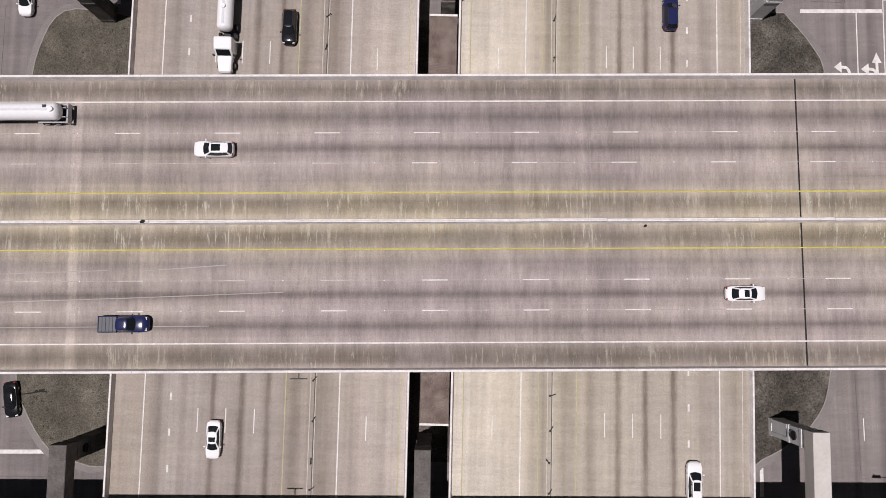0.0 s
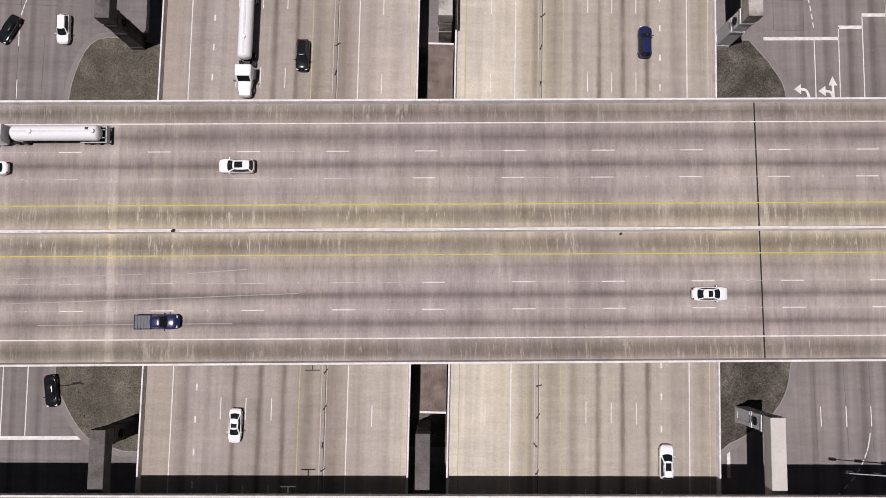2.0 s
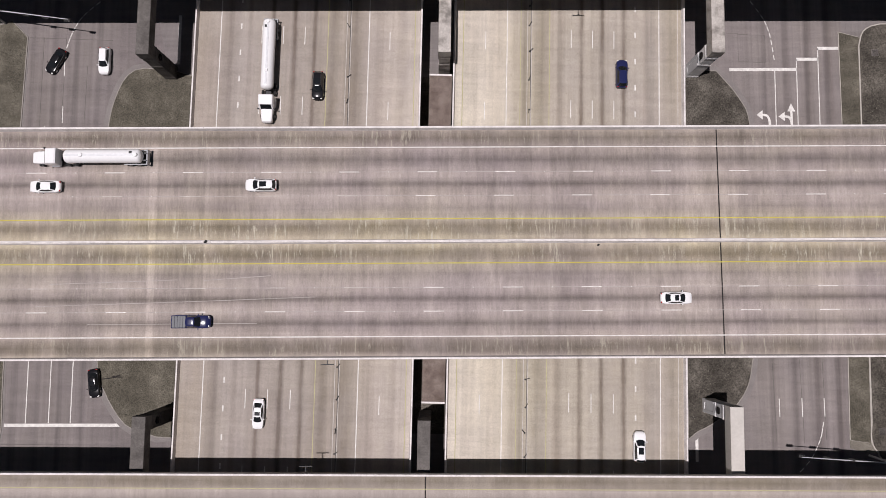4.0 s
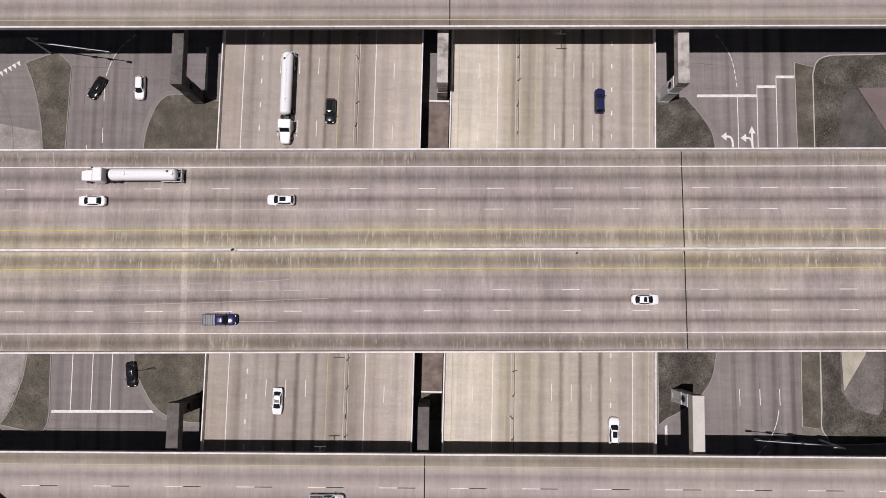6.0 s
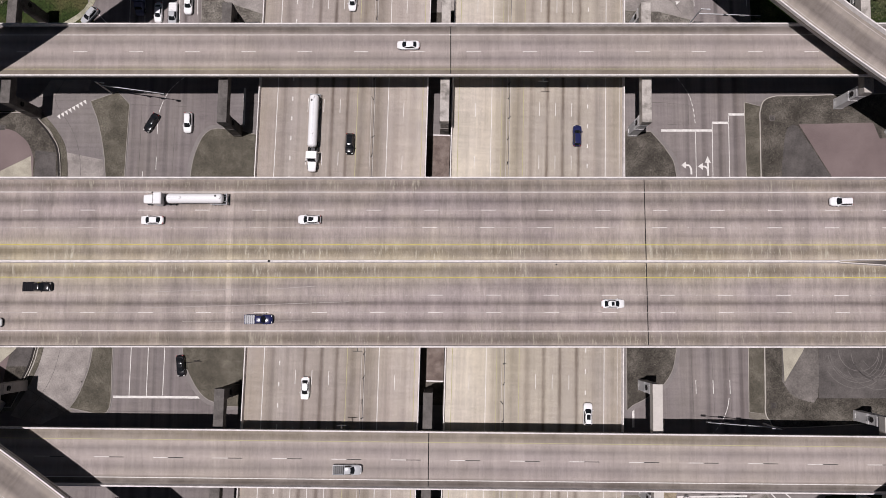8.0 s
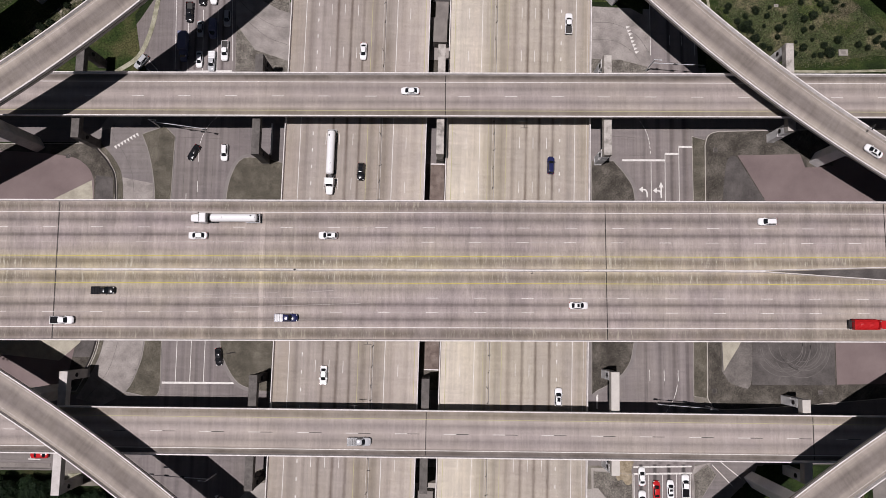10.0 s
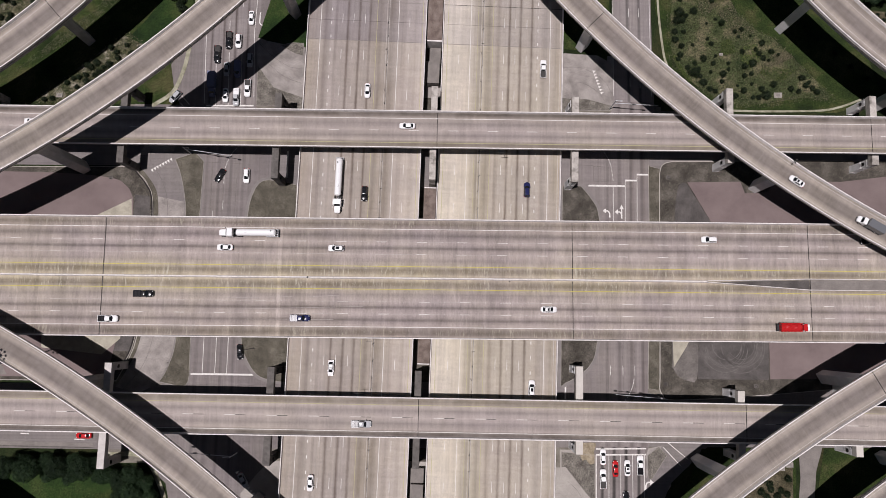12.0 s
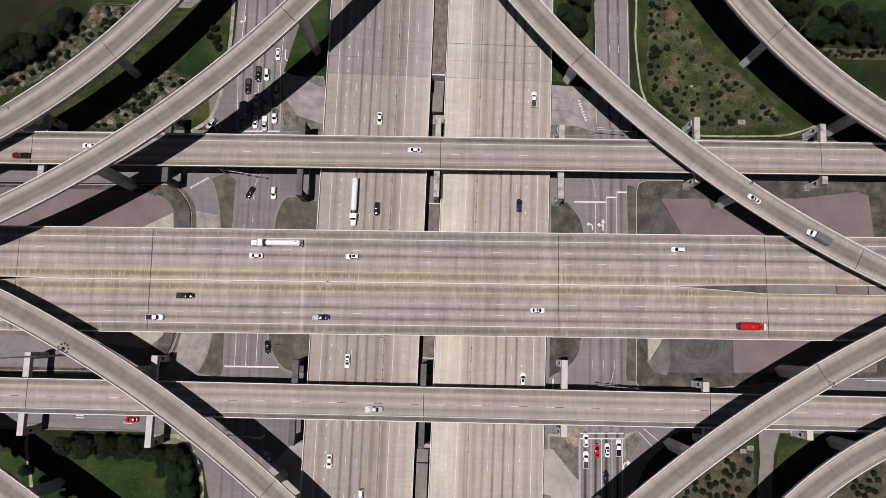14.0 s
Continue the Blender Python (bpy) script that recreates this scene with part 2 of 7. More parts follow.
def ramp_marks(side):
    """Tints across a ramp: straw by the yellow line, sooty by the white one."""
    marks = [(-5.6, (0.90, 0.87, 0.76)), (-4.6, (0.82, 0.79, 0.67)), (-3.8, (0.92, 0.89, 0.79)), (-3.2, (1.06, 1.03, 1.0)), (-1.8, (0.92, 0.90, 0.90)), (0.0, (1.06, 1.03, 1.02)), (1.9, (0.92, 0.90, 0.90)), (3.6, (1.02, 0.99, 0.96)), (4.3, (0.80, 0.77, 0.72)), (4.9, (0.66, 0.635, 0.595)), (5.8, (0.80, 0.77, 0.73))]
    return across(-6, 6, marks if side > 0 else [(-x, c) for x, c in reversed(marks)])


M_RAMP = road("south_ramp_deck_concrete", (0.352, 0.318, 0.298), -6, 6, ramp_marks(1), 0, 0.40, 0.0, 0.16, "UV", 0.12, 0.3, oil=((1.9, 0.5, 0.12), (-1.9, 0.5, 0.12)))
M_RAMP_N = road("north_ramp_deck_concrete", (0.330, 0.297, 0.278), -6, 6, ramp_marks(-1), 0, 0.40, 0.0, 0.16, "UV", 0.12, 0.3, oil=((1.9, 0.5, 0.12), (-1.9, 0.5, 0.12)))
M_FLY = road("flyover_deck_concrete", (0.318, 0.290, 0.268), -4.5, 4.5, across(-4.5, 4.5, [
    (-4.2, (0.86, 0.83, 0.77)), (-3.2, (0.98, 0.95, 0.90)), (-2.3, (1.02, 0.99, 0.94)), (-1.2, (0.87, 0.84, 0.82)), (0.0, (0.90, 0.87, 0.84)), (1.1, (0.86, 0.83, 0.81)), (2.3, (1.03, 1.0, 0.95)), (3.3, (1.07, 1.04, 0.98)), (4.2, (0.90, 0.87, 0.81))]), 0, 0.42, 0.0, 0.16, "UV", 0.12, 0.25, oil=((0.0, 1.5, 0.42), (-1.6, 0.5, 0.15), (1.6, 0.5, 0.15)), oil_tint=(0.62, 0.60, 0.61))


def lanes(lo, hi, centres, dark):
    """Tints of a street with an oily track down the middle of each lane."""
    marks = [(lo, (1.0, 0.98, 0.97))]
    for c in centres:
        marks += [(c - 0.75, (1.04, 1.02, 1.01)), (c - 0.22, (dark, dark * 0.98, dark * 0.98)), (c + 0.22, (dark, dark * 0.98, dark * 0.98)), (c + 0.75, (1.04, 1.02, 1.01))]
    return across(lo, hi, marks + [(hi, (0.98, 0.96, 0.95))])


STREET = (0.186, 0.169, 0.166)
M_STREET = road("cross_street_concrete", STREET, 30, 60, across(30, 60, [(30, (1, 1, 1)), (60, (1, 1, 1))]), 0, 0.3, 0.0, 0.2, "World", 0.1, 0.7)
M_STREET_W = road("west_frontage_concrete", STREET, -78, -56, lanes(-78, -56, (-72.3, -68.4, -64.6, -60.6), 0.95), 1, 0.3, 0.0, 0.2, "World", 0.1, 0.7, 0.01)
M_STREET_E = road("east_frontage_concrete", (0.212, 0.193, 0.189), 54, 72, lanes(54, 72, (57.3, 61.1, 65.0, 68.5), 0.95), 1, 0.3, 0.0, 0.2, "World", 0.1, 0.7, 0.017, oil=((57.6, 0.9, 0.15), (61.4, 0.8, 0.2), (65.2, 0.8, 0.42), (69.0, 0.9, 0.5)))
M_STREET_SE = road("south_approach_concrete", (0.198, 0.180, 0.178), 52, 70, lanes(52, 70, (55.8, 59.4, 63.2, 67.2), 0.60), 1, 0.3, 0.0, 0.2, "World", 0.1, 0.7, 0.017)
M_STREET_NW = road("north_approach_concrete", (0.215, 0.196, 0.193), -78, -56, lanes(-78, -56, (-72.3, -68.4, -64.6, -60.6), 0.97), 1, 0.3, 0.0, 0.2, "World", 0.1, 0.7, 0.0, oil=((-72.4, 0.3, 0.7), (-68.5, 0.3, 0.9), (-64.7, 0.3, 0.9), (-60.8, 0.3, 0.9)))
M_STREET_NE = road("north_exit_concrete", (0.225, 0.206, 0.203), 61, 74, lanes(61, 74, (65.4, 69.2), 0.78), 1, 0.3, 0.0, 0.2, "World", 0.1, 0.7, 0.002)
M_TURN = speckled("turnaround_concrete", (0.195, 0.178, 0.164), (0.275, 0.250, 0.232), 0.22, 3.0, 0.85, 0.15, "World", (0.345, 0.318, 0.292), 0.2)
M_TURN_PALE = speckled("pale_turnaround_concrete", (0.27, 0.25, 0.225), (0.345, 0.32, 0.29), 0.12, 3.0, 0.85, 0.15, "World", (0.40, 0.372, 0.335), 0.16)
M_SAND = speckled("sandy_bare_soil", (0.19, 0.155, 0.105), (0.28, 0.235, 0.165), 0.5, 5.0, 0.95, 0.6, "World", (0.35, 0.30, 0.22), 0.35)
M_DARKPAD = speckled("dark_asphalt_pad", (0.066, 0.060, 0.057), (0.092, 0.084, 0.079), 0.16, 4.0, 0.9, 0.3, "World", (0.125, 0.114, 0.107), 0.25)
M_GREYPAD = speckled("grey_concrete_pad", (0.165, 0.15, 0.138), (0.235, 0.214, 0.196), 0.3, 6.0, 0.9, 0.2, "World", None, 0.18)
M_PALEPAD = speckled("pale_dusty_concrete", (0.30, 0.28, 0.225), (0.44, 0.41, 0.33), 0.35, 5.0, 0.9, 0.2, "World", None, 0.16)
M_MEDIAN = speckled("brown_gravel_fill", (0.115, 0.088, 0.074), (0.165, 0.130, 0.112), 0.5, 7.0, 0.92, 0.5, "World", (0.21, 0.172, 0.150), 0.45)
M_RED = speckled("red_brown_paving", (0.150, 0.116, 0.112), (0.205, 0.162, 0.155), 0.09, 7.0, 0.88, 0.2, "World", None, 0.16)
M_SCRUB = speckled("dry_scrub_soil", (0.074, 0.067, 0.052), (0.100, 0.091, 0.071), 0.22, 5.5, 0.95, 0.9, "World", (0.150, 0.136, 0.108), 0.5)
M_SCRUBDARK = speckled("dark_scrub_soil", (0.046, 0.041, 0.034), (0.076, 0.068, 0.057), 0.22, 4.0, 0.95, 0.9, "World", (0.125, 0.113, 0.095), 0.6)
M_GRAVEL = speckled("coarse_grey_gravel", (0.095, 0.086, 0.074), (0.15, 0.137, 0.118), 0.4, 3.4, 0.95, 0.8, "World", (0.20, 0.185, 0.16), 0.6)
M_PADWORN = speckled("stained_grey_pad", (0.085, 0.078, 0.071), (0.135, 0.123, 0.113), 0.14, 3.0, 0.9, 0.2, "World", (0.20, 0.182, 0.167), 0.25)
M_VERGE = speckled("dusty_verge_soil", (0.115, 0.105, 0.086), (0.165, 0.150, 0.125), 0.3, 6.5, 0.95, 0.7, "World", (0.215, 0.198, 0.166), 0.4)
M_GRASS = speckled("grass_turf", (0.010, 0.016, 0.006), (0.017, 0.026, 0.009), 0.07, 2.5, 0.95, 0.8, "World", (0.033, 0.034, 0.014), 0.55)
M_LAWN = speckled("mown_lawn", (0.013, 0.022, 0.007), (0.026, 0.041, 0.011), 0.10, 2.0, 0.95, 0.8, "World", (0.068, 0.066, 0.028), 0.6)
M_TURF = speckled("watered_lawn", (0.010, 0.021, 0.007), (0.020, 0.040, 0.010), 0.07, 2.0, 0.95, 0.8, "World", (0.046, 0.060, 0.019), 0.5)
M_MULCH = speckled("weedy_mulch_bed", (0.022, 0.034, 0.013), (0.052, 0.062, 0.026), 0.16, 1.8, 0.95, 0.9, "World", (0.140, 0.122, 0.074), 0.8)
M_FIELD = speckled("bare_brown_field", (0.011, 0.013, 0.006), (0.018, 0.016, 0.009), 0.06, 2.5, 0.95, 0.8, "World", (0.027, 0.022, 0.014), 0.4)
M_MOSSY = speckled("mossy_path_concrete", (0.17, 0.168, 0.105), (0.29, 0.28, 0.205), 0.35, 5.0, 0.9, 0.1, "World", (0.40, 0.385, 0.30), 0.25)
M_SCUFF = speckled("scuffed_asphalt", (0.115, 0.106, 0.10), (0.185, 0.17, 0.16), 0.5, 6.0, 0.9, 0.1, "World", None, 0.2)
M_MULCHPALE = speckled("pale_mulch_bed", (0.020, 0.030, 0.011), (0.075, 0.070, 0.040), 0.34, 1.9, 0.95, 0.9, "World", (0.27, 0.245, 0.195), 0.7)
M_MULCHRED = speckled("brown_mulch_bed", (0.038, 0.036, 0.020), (0.070, 0.060, 0.037), 0.22, 2.2, 0.95, 0.9, "World", (0.115, 0.10, 0.066), 0.6)
M_CONC = speckled("cast_concrete", (0.44, 0.415, 0.39), (0.58, 0.55, 0.525), 0.5, 6.0, 0.8, 0.12, "World", None, 0.12)
M_PARA = speckled("parapet_concrete", (0.60, 0.57, 0.548), (0.79, 0.757, 0.732), 0.7, 5.0, 0.75, 0.1, "World", None, 0.14)
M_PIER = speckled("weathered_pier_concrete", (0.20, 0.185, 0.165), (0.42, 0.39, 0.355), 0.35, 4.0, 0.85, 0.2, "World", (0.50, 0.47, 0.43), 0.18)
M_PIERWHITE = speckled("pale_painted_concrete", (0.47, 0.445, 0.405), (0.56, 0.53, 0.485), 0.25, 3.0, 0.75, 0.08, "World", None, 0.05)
# Brightness of the sunlit column faces is put into this white.
M_PIERLIT = speckled("sunlit_painted_pier", (0.72, 0.715, 0.70), (0.84, 0.83, 0.815), 0.3, 3.0, 0.7, 0.06, "World", None, 0.05)
M_PIERDARK = speckled("dark_pier_concrete", (0.085, 0.078, 0.072), (0.15, 0.138, 0.128), 0.6, 4.0, 0.85, 0.2, "World", None, 0.2)
M_KERBDULL = speckled("weathered_kerb_concrete", (0.22, 0.202, 0.182), (0.31, 0.286, 0.258), 0.7, 6.0, 0.85, 0.1, "World", None, 0.16)
M_GUTTER = speckled("gutter_concrete", (0.18, 0.164, 0.156), (0.225, 0.206, 0.196), 0.3, 5.0, 0.85, 0.1, "World", None, 0.14)
M_KERB = speckled("kerb_concrete", (0.34, 0.315, 0.28), (0.46, 0.43, 0.385), 0.9, 6.0, 0.8, 0.1, "World", None, 0.14)
M_JOINT = plain("dark_joint_rubber", (0.018, 0.015, 0.014), 0.9)
M_WHITE = speckled("white_road_paint", (0.56, 0.54, 0.51), (0.76, 0.74, 0.70), 1.3, 8.0, 0.7, 0.05, "World", None, 0.12)
M_FAINT = speckled("worn_white_road_paint", (0.40, 0.37, 0.34), (0.56, 0.53, 0.49), 1.1, 8.0, 0.7, 0.05, "World", None, 0.2)
M_YELLOW = speckled("yellow_road_paint", (0.43, 0.385, 0.06), (0.58, 0.53, 0.11), 0.8, 8.0, 0.7, 0.05, "World", None, 0.18)
M_FAINTY = speckled("worn_yellow_road_paint", (0.37, 0.345, 0.19), (0.45, 0.425, 0.245), 0.8, 8.0, 0.7, 0.05, "World", None, 0.2)
M_GHOST = speckled("ghost_of_road_paint", (0.33, 0.30, 0.28), (0.42, 0.385, 0.36), 0.25, 6.0, 0.8, 0.05, "World", None, 0.15)
M_BLACKP = plain("black_contrast_paint", (0.05, 0.046, 0.044), 0.8)
M_STEEL = plain("galvanised_steel", (0.55, 0.56, 0.57), 0.5, 0.25)
M_POST = plain("dark_plastic_post", (0.03, 0.03, 0.03), 0.6)
M_GLASS = plain("tinted_car_glass", (0.012, 0.014, 0.016), 0.06, 0.0, 0.0, 0.6)
M_TYRE = plain("tyre_rubber", (0.018, 0.018, 0.018), 0.85)
M_RIM = plain("alloy_rim", (0.45, 0.45, 0.46), 0.35, 0.8)
M_LAMP = plain("clear_headlamp", (0.75, 0.75, 0.72), 0.1, 0.0, 0.0, 0.6)
M_TAIL = plain("red_tail_lamp", (0.35, 0.015, 0.012), 0.2)
M_TRIM = plain("black_car_trim", (0.022, 0.022, 0.023), 0.5)
M_BEDLINER = plain("truck_bed_liner", (0.05, 0.048, 0.046), 0.8)
M_BARK = speckled("bark", (0.05, 0.04, 0.03), (0.10, 0.085, 0.065), 3.0, 12.0, 0.9, 0.5)


def leafy(name, a, b, c, thin=0.3, vary=0.5):
    """Leaves that pass some of the light through."""
    n = Nodes(name, 0.65, 0.0, 0.25)
    isl = n.t.nodes.new("ShaderNodeNewGeometry").outputs["Random Per Island"]
    col = n.ramp(isl, [(0.1, a), (0.55, b), (0.95, c)])
    col = n.mix(vary, col, n.ramp(n.chance(), [(0.0, 0.7), (1.0, 1.35)]), "MULTIPLY")
    mat = n.done(col)
    glow = n.t.nodes.new("ShaderNodeBsdfTranslucent")
    n.put(glow.inputs["Color"], col)
    both = n.t.nodes.new("ShaderNodeMixShader")
    both.inputs[0].default_value = thin
    out = next(k for k in n.t.nodes if k.type == "OUTPUT_MATERIAL")
    n.t.links.new(n.bsdf.outputs[0], both.inputs[1])
    n.t.links.new(glow.outputs[0], both.inputs[2])
    n.t.links.new(both.outputs[0], out.inputs["Surface"])
    return mat


M_LEAF = leafy("tree_leaves", (0.012, 0.026, 0.012), (0.020, 0.041, 0.017), (0.036, 0.064, 0.025), 0.4, 1.0)
M_SHRUB = leafy("shrub_leaves", (0.006, 0.012, 0.006), (0.014, 0.026, 0.010), (0.034, 0.050, 0.020))
M_TUFT = leafy("dry_grass_blades", (0.045, 0.043, 0.033), (0.10, 0.093, 0.074), (0.19, 0.178, 0.145))
M_WEED = leafy("bed_weeds", (0.021, 0.034, 0.011), (0.057, 0.068, 0.026), (0.18, 0.17, 0.10))
M_FRESH = leafy("fresh_weeds", (0.030, 0.052, 0.012), (0.060, 0.090, 0.020), (0.13, 0.155, 0.045))
M_STRAW = leafy("straw_litter", (0.05, 0.046, 0.026), (0.125, 0.108, 0.066), (0.24, 0.21, 0.14))


def paint(name, colour, rough=0.16):
    return plain(name, colour, rough, 0.0, 0.03, 0.35, 0.0)


PAINTS = {
    "white": paint("white_car_paint", (0.80, 0.80, 0.795)), "silver": paint("silver_car_paint", (0.42, 0.43, 0.44)), "grey": paint("grey_car_paint", (0.14, 0.145, 0.155)),
    "black": paint("black_car_paint", (0.012, 0.012, 0.014)), "red": paint("red_car_paint", (0.46, 0.020, 0.022)), "maroon": paint("maroon_car_paint", (0.10, 0.016, 0.018)),
    # The last blue-grey is white bodywork with its skylit shade put into the colour.
    "blue": paint("blue_car_paint", (0.035, 0.10, 0.55)), "navy": paint("navy_car_paint", (0.018, 0.022, 0.075)), "slate": paint("shade_blue_white_car_paint", (0.16, 0.17, 0.26)),
}


# ---- mesh helpers ----
def finish(name, bm, material, smooth=False):
    bmesh.ops.recalc_face_normals(bm, faces=bm.faces[:])
    me = bpy.data.meshes.new(name)
    bm.to_mesh(me)
    bm.free()
    for m in material if isinstance(material, (list, tuple)) else [material]:
        me.materials.append(m)
    if smooth:
        me.polygons.foreach_set("use_smooth", [True] * len(me.polygons))
        me.set_sharp_from_angle(angle=radians(38))
    return me


def part(name, bm, material, parent=None, label="", smooth=False):
    """Links a bmesh (or a ready mesh) as one mesh object under a thing or a part."""
    me = finish(name, bm, material, smooth) if isinstance(bm, bmesh.types.BMesh) else bm
    ob = new(name, me)
    ob.parent = parent
    return tagged(ob, label)


def piece(name, me, parent, place, turn=0.0):
    ob = new(name, me)
    ob.parent = parent
    ob.matrix_basis = pose(*place, 0, 0, turn)
    return ob


def thing(name, label, category, group="", kind="", at=None):
    ob = new(name)
    ob.empty_display_size = 0.5
    if at is not None:
        ob.matrix_basis = at
    return tagged(ob, label, category, group, kind)


def box(bm, x0, x1, y0, y1, z0, z1, chamfer=0.0):
    if chamfer:
        c = chamfer
        rings = [(z0, 0.0), (z1 - c, 0.0), (z1, c)]
        prev = None
        for z, o in rings:
            ring = [bm.verts.new(p) for p in ((x0 + o, y0 + o, z), (x1 - o, y0 + o, z), (x1 - o, y1 - o, z), (x0 + o, y1 - o, z))]
            if prev:
                for i in range(4):
                    bm.faces.new((prev[i], prev[(i + 1) % 4], ring[(i + 1) % 4], ring[i]))
            else:
                bm.faces.new(ring[::-1])
            prev = ring
        bm.faces.new(prev)
        return
    v = [bm.verts.new((x, y, z)) for z in (z0, z1) for x, y in ((x0, y0), (x1, y0), (x1, y1), (x0, y1))]
    for f in ((3, 2, 1, 0), (4, 5, 6, 7), (0, 1, 5, 4), (1, 2, 6, 5), (2, 3, 7, 6), (3, 0, 4, 7)):
        bm.faces.new([v[i] for i in f])


def prism(pts, z0, z1, bm=None):
    bm = bm or bmesh.new()
    lo = [bm.verts.new((x, y, z0)) for x, y in pts]
    hi = [bm.verts.new((x, y, z1)) for x, y in pts]
    bm.faces.new(hi)
    bm.faces.new(lo[::-1])
    for i in range(len(pts)):
        j = (i + 1) % len(pts)
        bm.faces.new((lo[i], lo[j], hi[j], hi[i]))
    return bm


def glide(pts, n=5):
    """Catmull-Rom through open points of any dimension."""
    p = [Vector(q) for q in pts]
    p = [2 * p[0] - p[1]] + p + [2 * p[-1] - p[-2]]
    out = []
    for i in range(1, len(p) - 2):
        for k in range(n):
            t = k / n
            a, b, c, d = p[i - 1 : i + 3]
            out.append(tuple(0.5 * ((2 * b) + (c - a) * t + (2 * a - 5 * b + 4 * c - d) * t * t + (3 * b - a - 3 * c + d) * t ** 3)))
    out.append(tuple(p[-2]))
    return out


def sweep(profile, path, bm=None):
    """Sweeps a closed profile of (side, up) along a path of (x, y, z); side is to the right of travel."""
    bm = bm or bmesh.new()
    path = [Vector(p) for p in path]
    prev = None
    for i, p in enumerate(path):
        d = path[min(i + 1, len(path) - 1)] - path[max(i - 1, 0)]
        r = Vector((d.y, -d.x, 0)).normalized()
        ring = [bm.verts.new(p + r * s + Vector((0, 0, u))) for s, u in profile]
        if prev:
            for k in range(len(ring)):
                bm.faces.new((prev[k], prev[(k + 1) % len(ring)], ring[(k + 1) % len(ring)], ring[k]))
        else:
            bm.faces.new(ring)
        prev = ring
    bm.faces.new(prev[::-1])
    return bm


def unroll(bm, path):
    """Gives a swept mesh a UV map in metres: along the path, and across it."""
    layer = bm.loops.layers.uv.new("along")
    pts = [Vector(p) for p in path]
    run = [0.0]
    for a, b in zip(pts, pts[1:]):
        run.append(run[-1] + (b - a).length)
    per = len(bm.verts) // len(pts)
    bm.verts.index_update()
    for f in bm.faces:
        for lp in f.loops:
            i = lp.vert.index // per
            d = pts[min(i + 1, len(pts) - 1)] - pts[max(i - 1, 0)]
            r = Vector((d.y, -d.x, 0)).normalized()
            lp[layer].uv = (run[i], (lp.vert.co - pts[i]).dot(r))
    return bm


def stripe(path, width, up=0.01, side=0.0):
    """A thin painted line along a path of (x, y, z)."""
    h = width / 2
    return sweep([(side - h, up - 0.004), (side + h, up - 0.004), (side + h, up), (side - h, up)], path)


def slab_mesh(name, lx, ly, h, material, chamfer=0.0):
    bm = bmesh.new()
    box(bm, 0, lx, -ly / 2, ly / 2, 0, h, chamfer)
    return finish(name, bm, material)


def between(a, b, step):
    n = max(1, int(round((b - a) / step)))
    return [a + (b - a) * i / n for i in range(n + 1)]


# ---- ground and streets ----
GROUND_Z = -0.06
bm = bmesh.new()
bmesh.ops.create_grid(bm, x_segments=40, y_segments=40, size=2500)
for v in bm.verts:
    v.co.z = GROUND_Z
tagged(part("ground", bm, M_GRASS), "dark green mown grass around a highway interchange", "ground", kind="structure")


tagged(part("ground", prism([(-100, -57), (40, -57), (40, -74), (53, -74), (53, -57), (82, -57), (82, 58.5), (-100, 58.5)], -0.5, -0.02), M_VERGE), "dusty bare soil around the street corners", "ground", kind="structure")


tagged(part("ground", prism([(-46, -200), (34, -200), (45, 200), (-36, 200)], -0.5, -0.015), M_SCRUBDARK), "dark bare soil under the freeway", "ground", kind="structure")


def street(name, pts, top, material, label, category="road"):
    return tagged(part(name, prism(pts, -0.5, top), material), label, category, kind="structure")


street("road", [(-400, 35.5), (-98, 36.5), (-78, 40), (-58, 31), (-44, 30.5), (44, 30.5), (56, 33), (73, 36), (80, 40), (160, 41.3), (400, 42), (400, 56.5), (-400, 55.8)], 0.0, M_STREET, "worn grey concrete cross street under a ramp")
street("road", [(-400, -33), (-92, -33), (-75, -33), (-53, -30.5), (42, -32.5), (55, -30.5), (72, -35), (80, -36.3), (140, -31), (400, -29), (400, -49.7), (70, -51), (-96, -53), (-400, -51)], 0.0, M_STREET, "worn grey concrete cross street under a ramp")
street("road", [(-53, -30), (-42.5, -34), (-42.5, -48), (-49, -54), (-50, -60), (-53, -90), (-53, -300), (-84, -300), (-77, -76), (-80, -63), (-90, -54), (-75, -48), (-74.6, -33.4), (-74.5, -18.8), (-73.6, 21), (-73.1, 40), (-78, 46), (-98, 55), (-84.5, 72), (-79, 81), (-76.5, 93), (-75.8, 108), (-75.8, 300), (-45, 300), (-49, 110), (-52, 99.5), (-57.4, 80), (-56.9, 55), (-50, 42), (-48, 31)], 0.006, M_STREET_W, "worn grey concrete frontage road with dark tyre tracks")
street("road", [(42, 32), (44, -34), (40, -45), (47, -52), (52.8, -53.5), (52.4, -300), (67.5, -300), (68.3, -54), (72, -44), (69.6, -34.2), (70.0, -19.3), (71.2, 20.9), (72.1, 40.2), (74, 52), (73.5, 80), (73.4, 300), (61.5, 300), (60.7, 87), (60.2, 58), (56, 50), (44, 44)], 0.006, M_STREET_E, "worn grey concrete frontage road with turn lanes")
street("road", [(52.5, -120), (67.4, -120), (68.2, -51), (52.9, -51)], 0.0165, M_STREET_SE, "pale concrete approach with dark oily lane tracks")
street("road", [(-57.6, 57.4), (-57.4, 80), (-56.6, 92), (-55.5, 100), (-53, 120), (-50, 200), (-75.8, 200), (-75.8, 108), (-75.6, 93), (-75.2, 80), (-74.6, 57.4)], 0.0165, M_STREET_NW, "pale concrete approach with dark oily lane tracks")
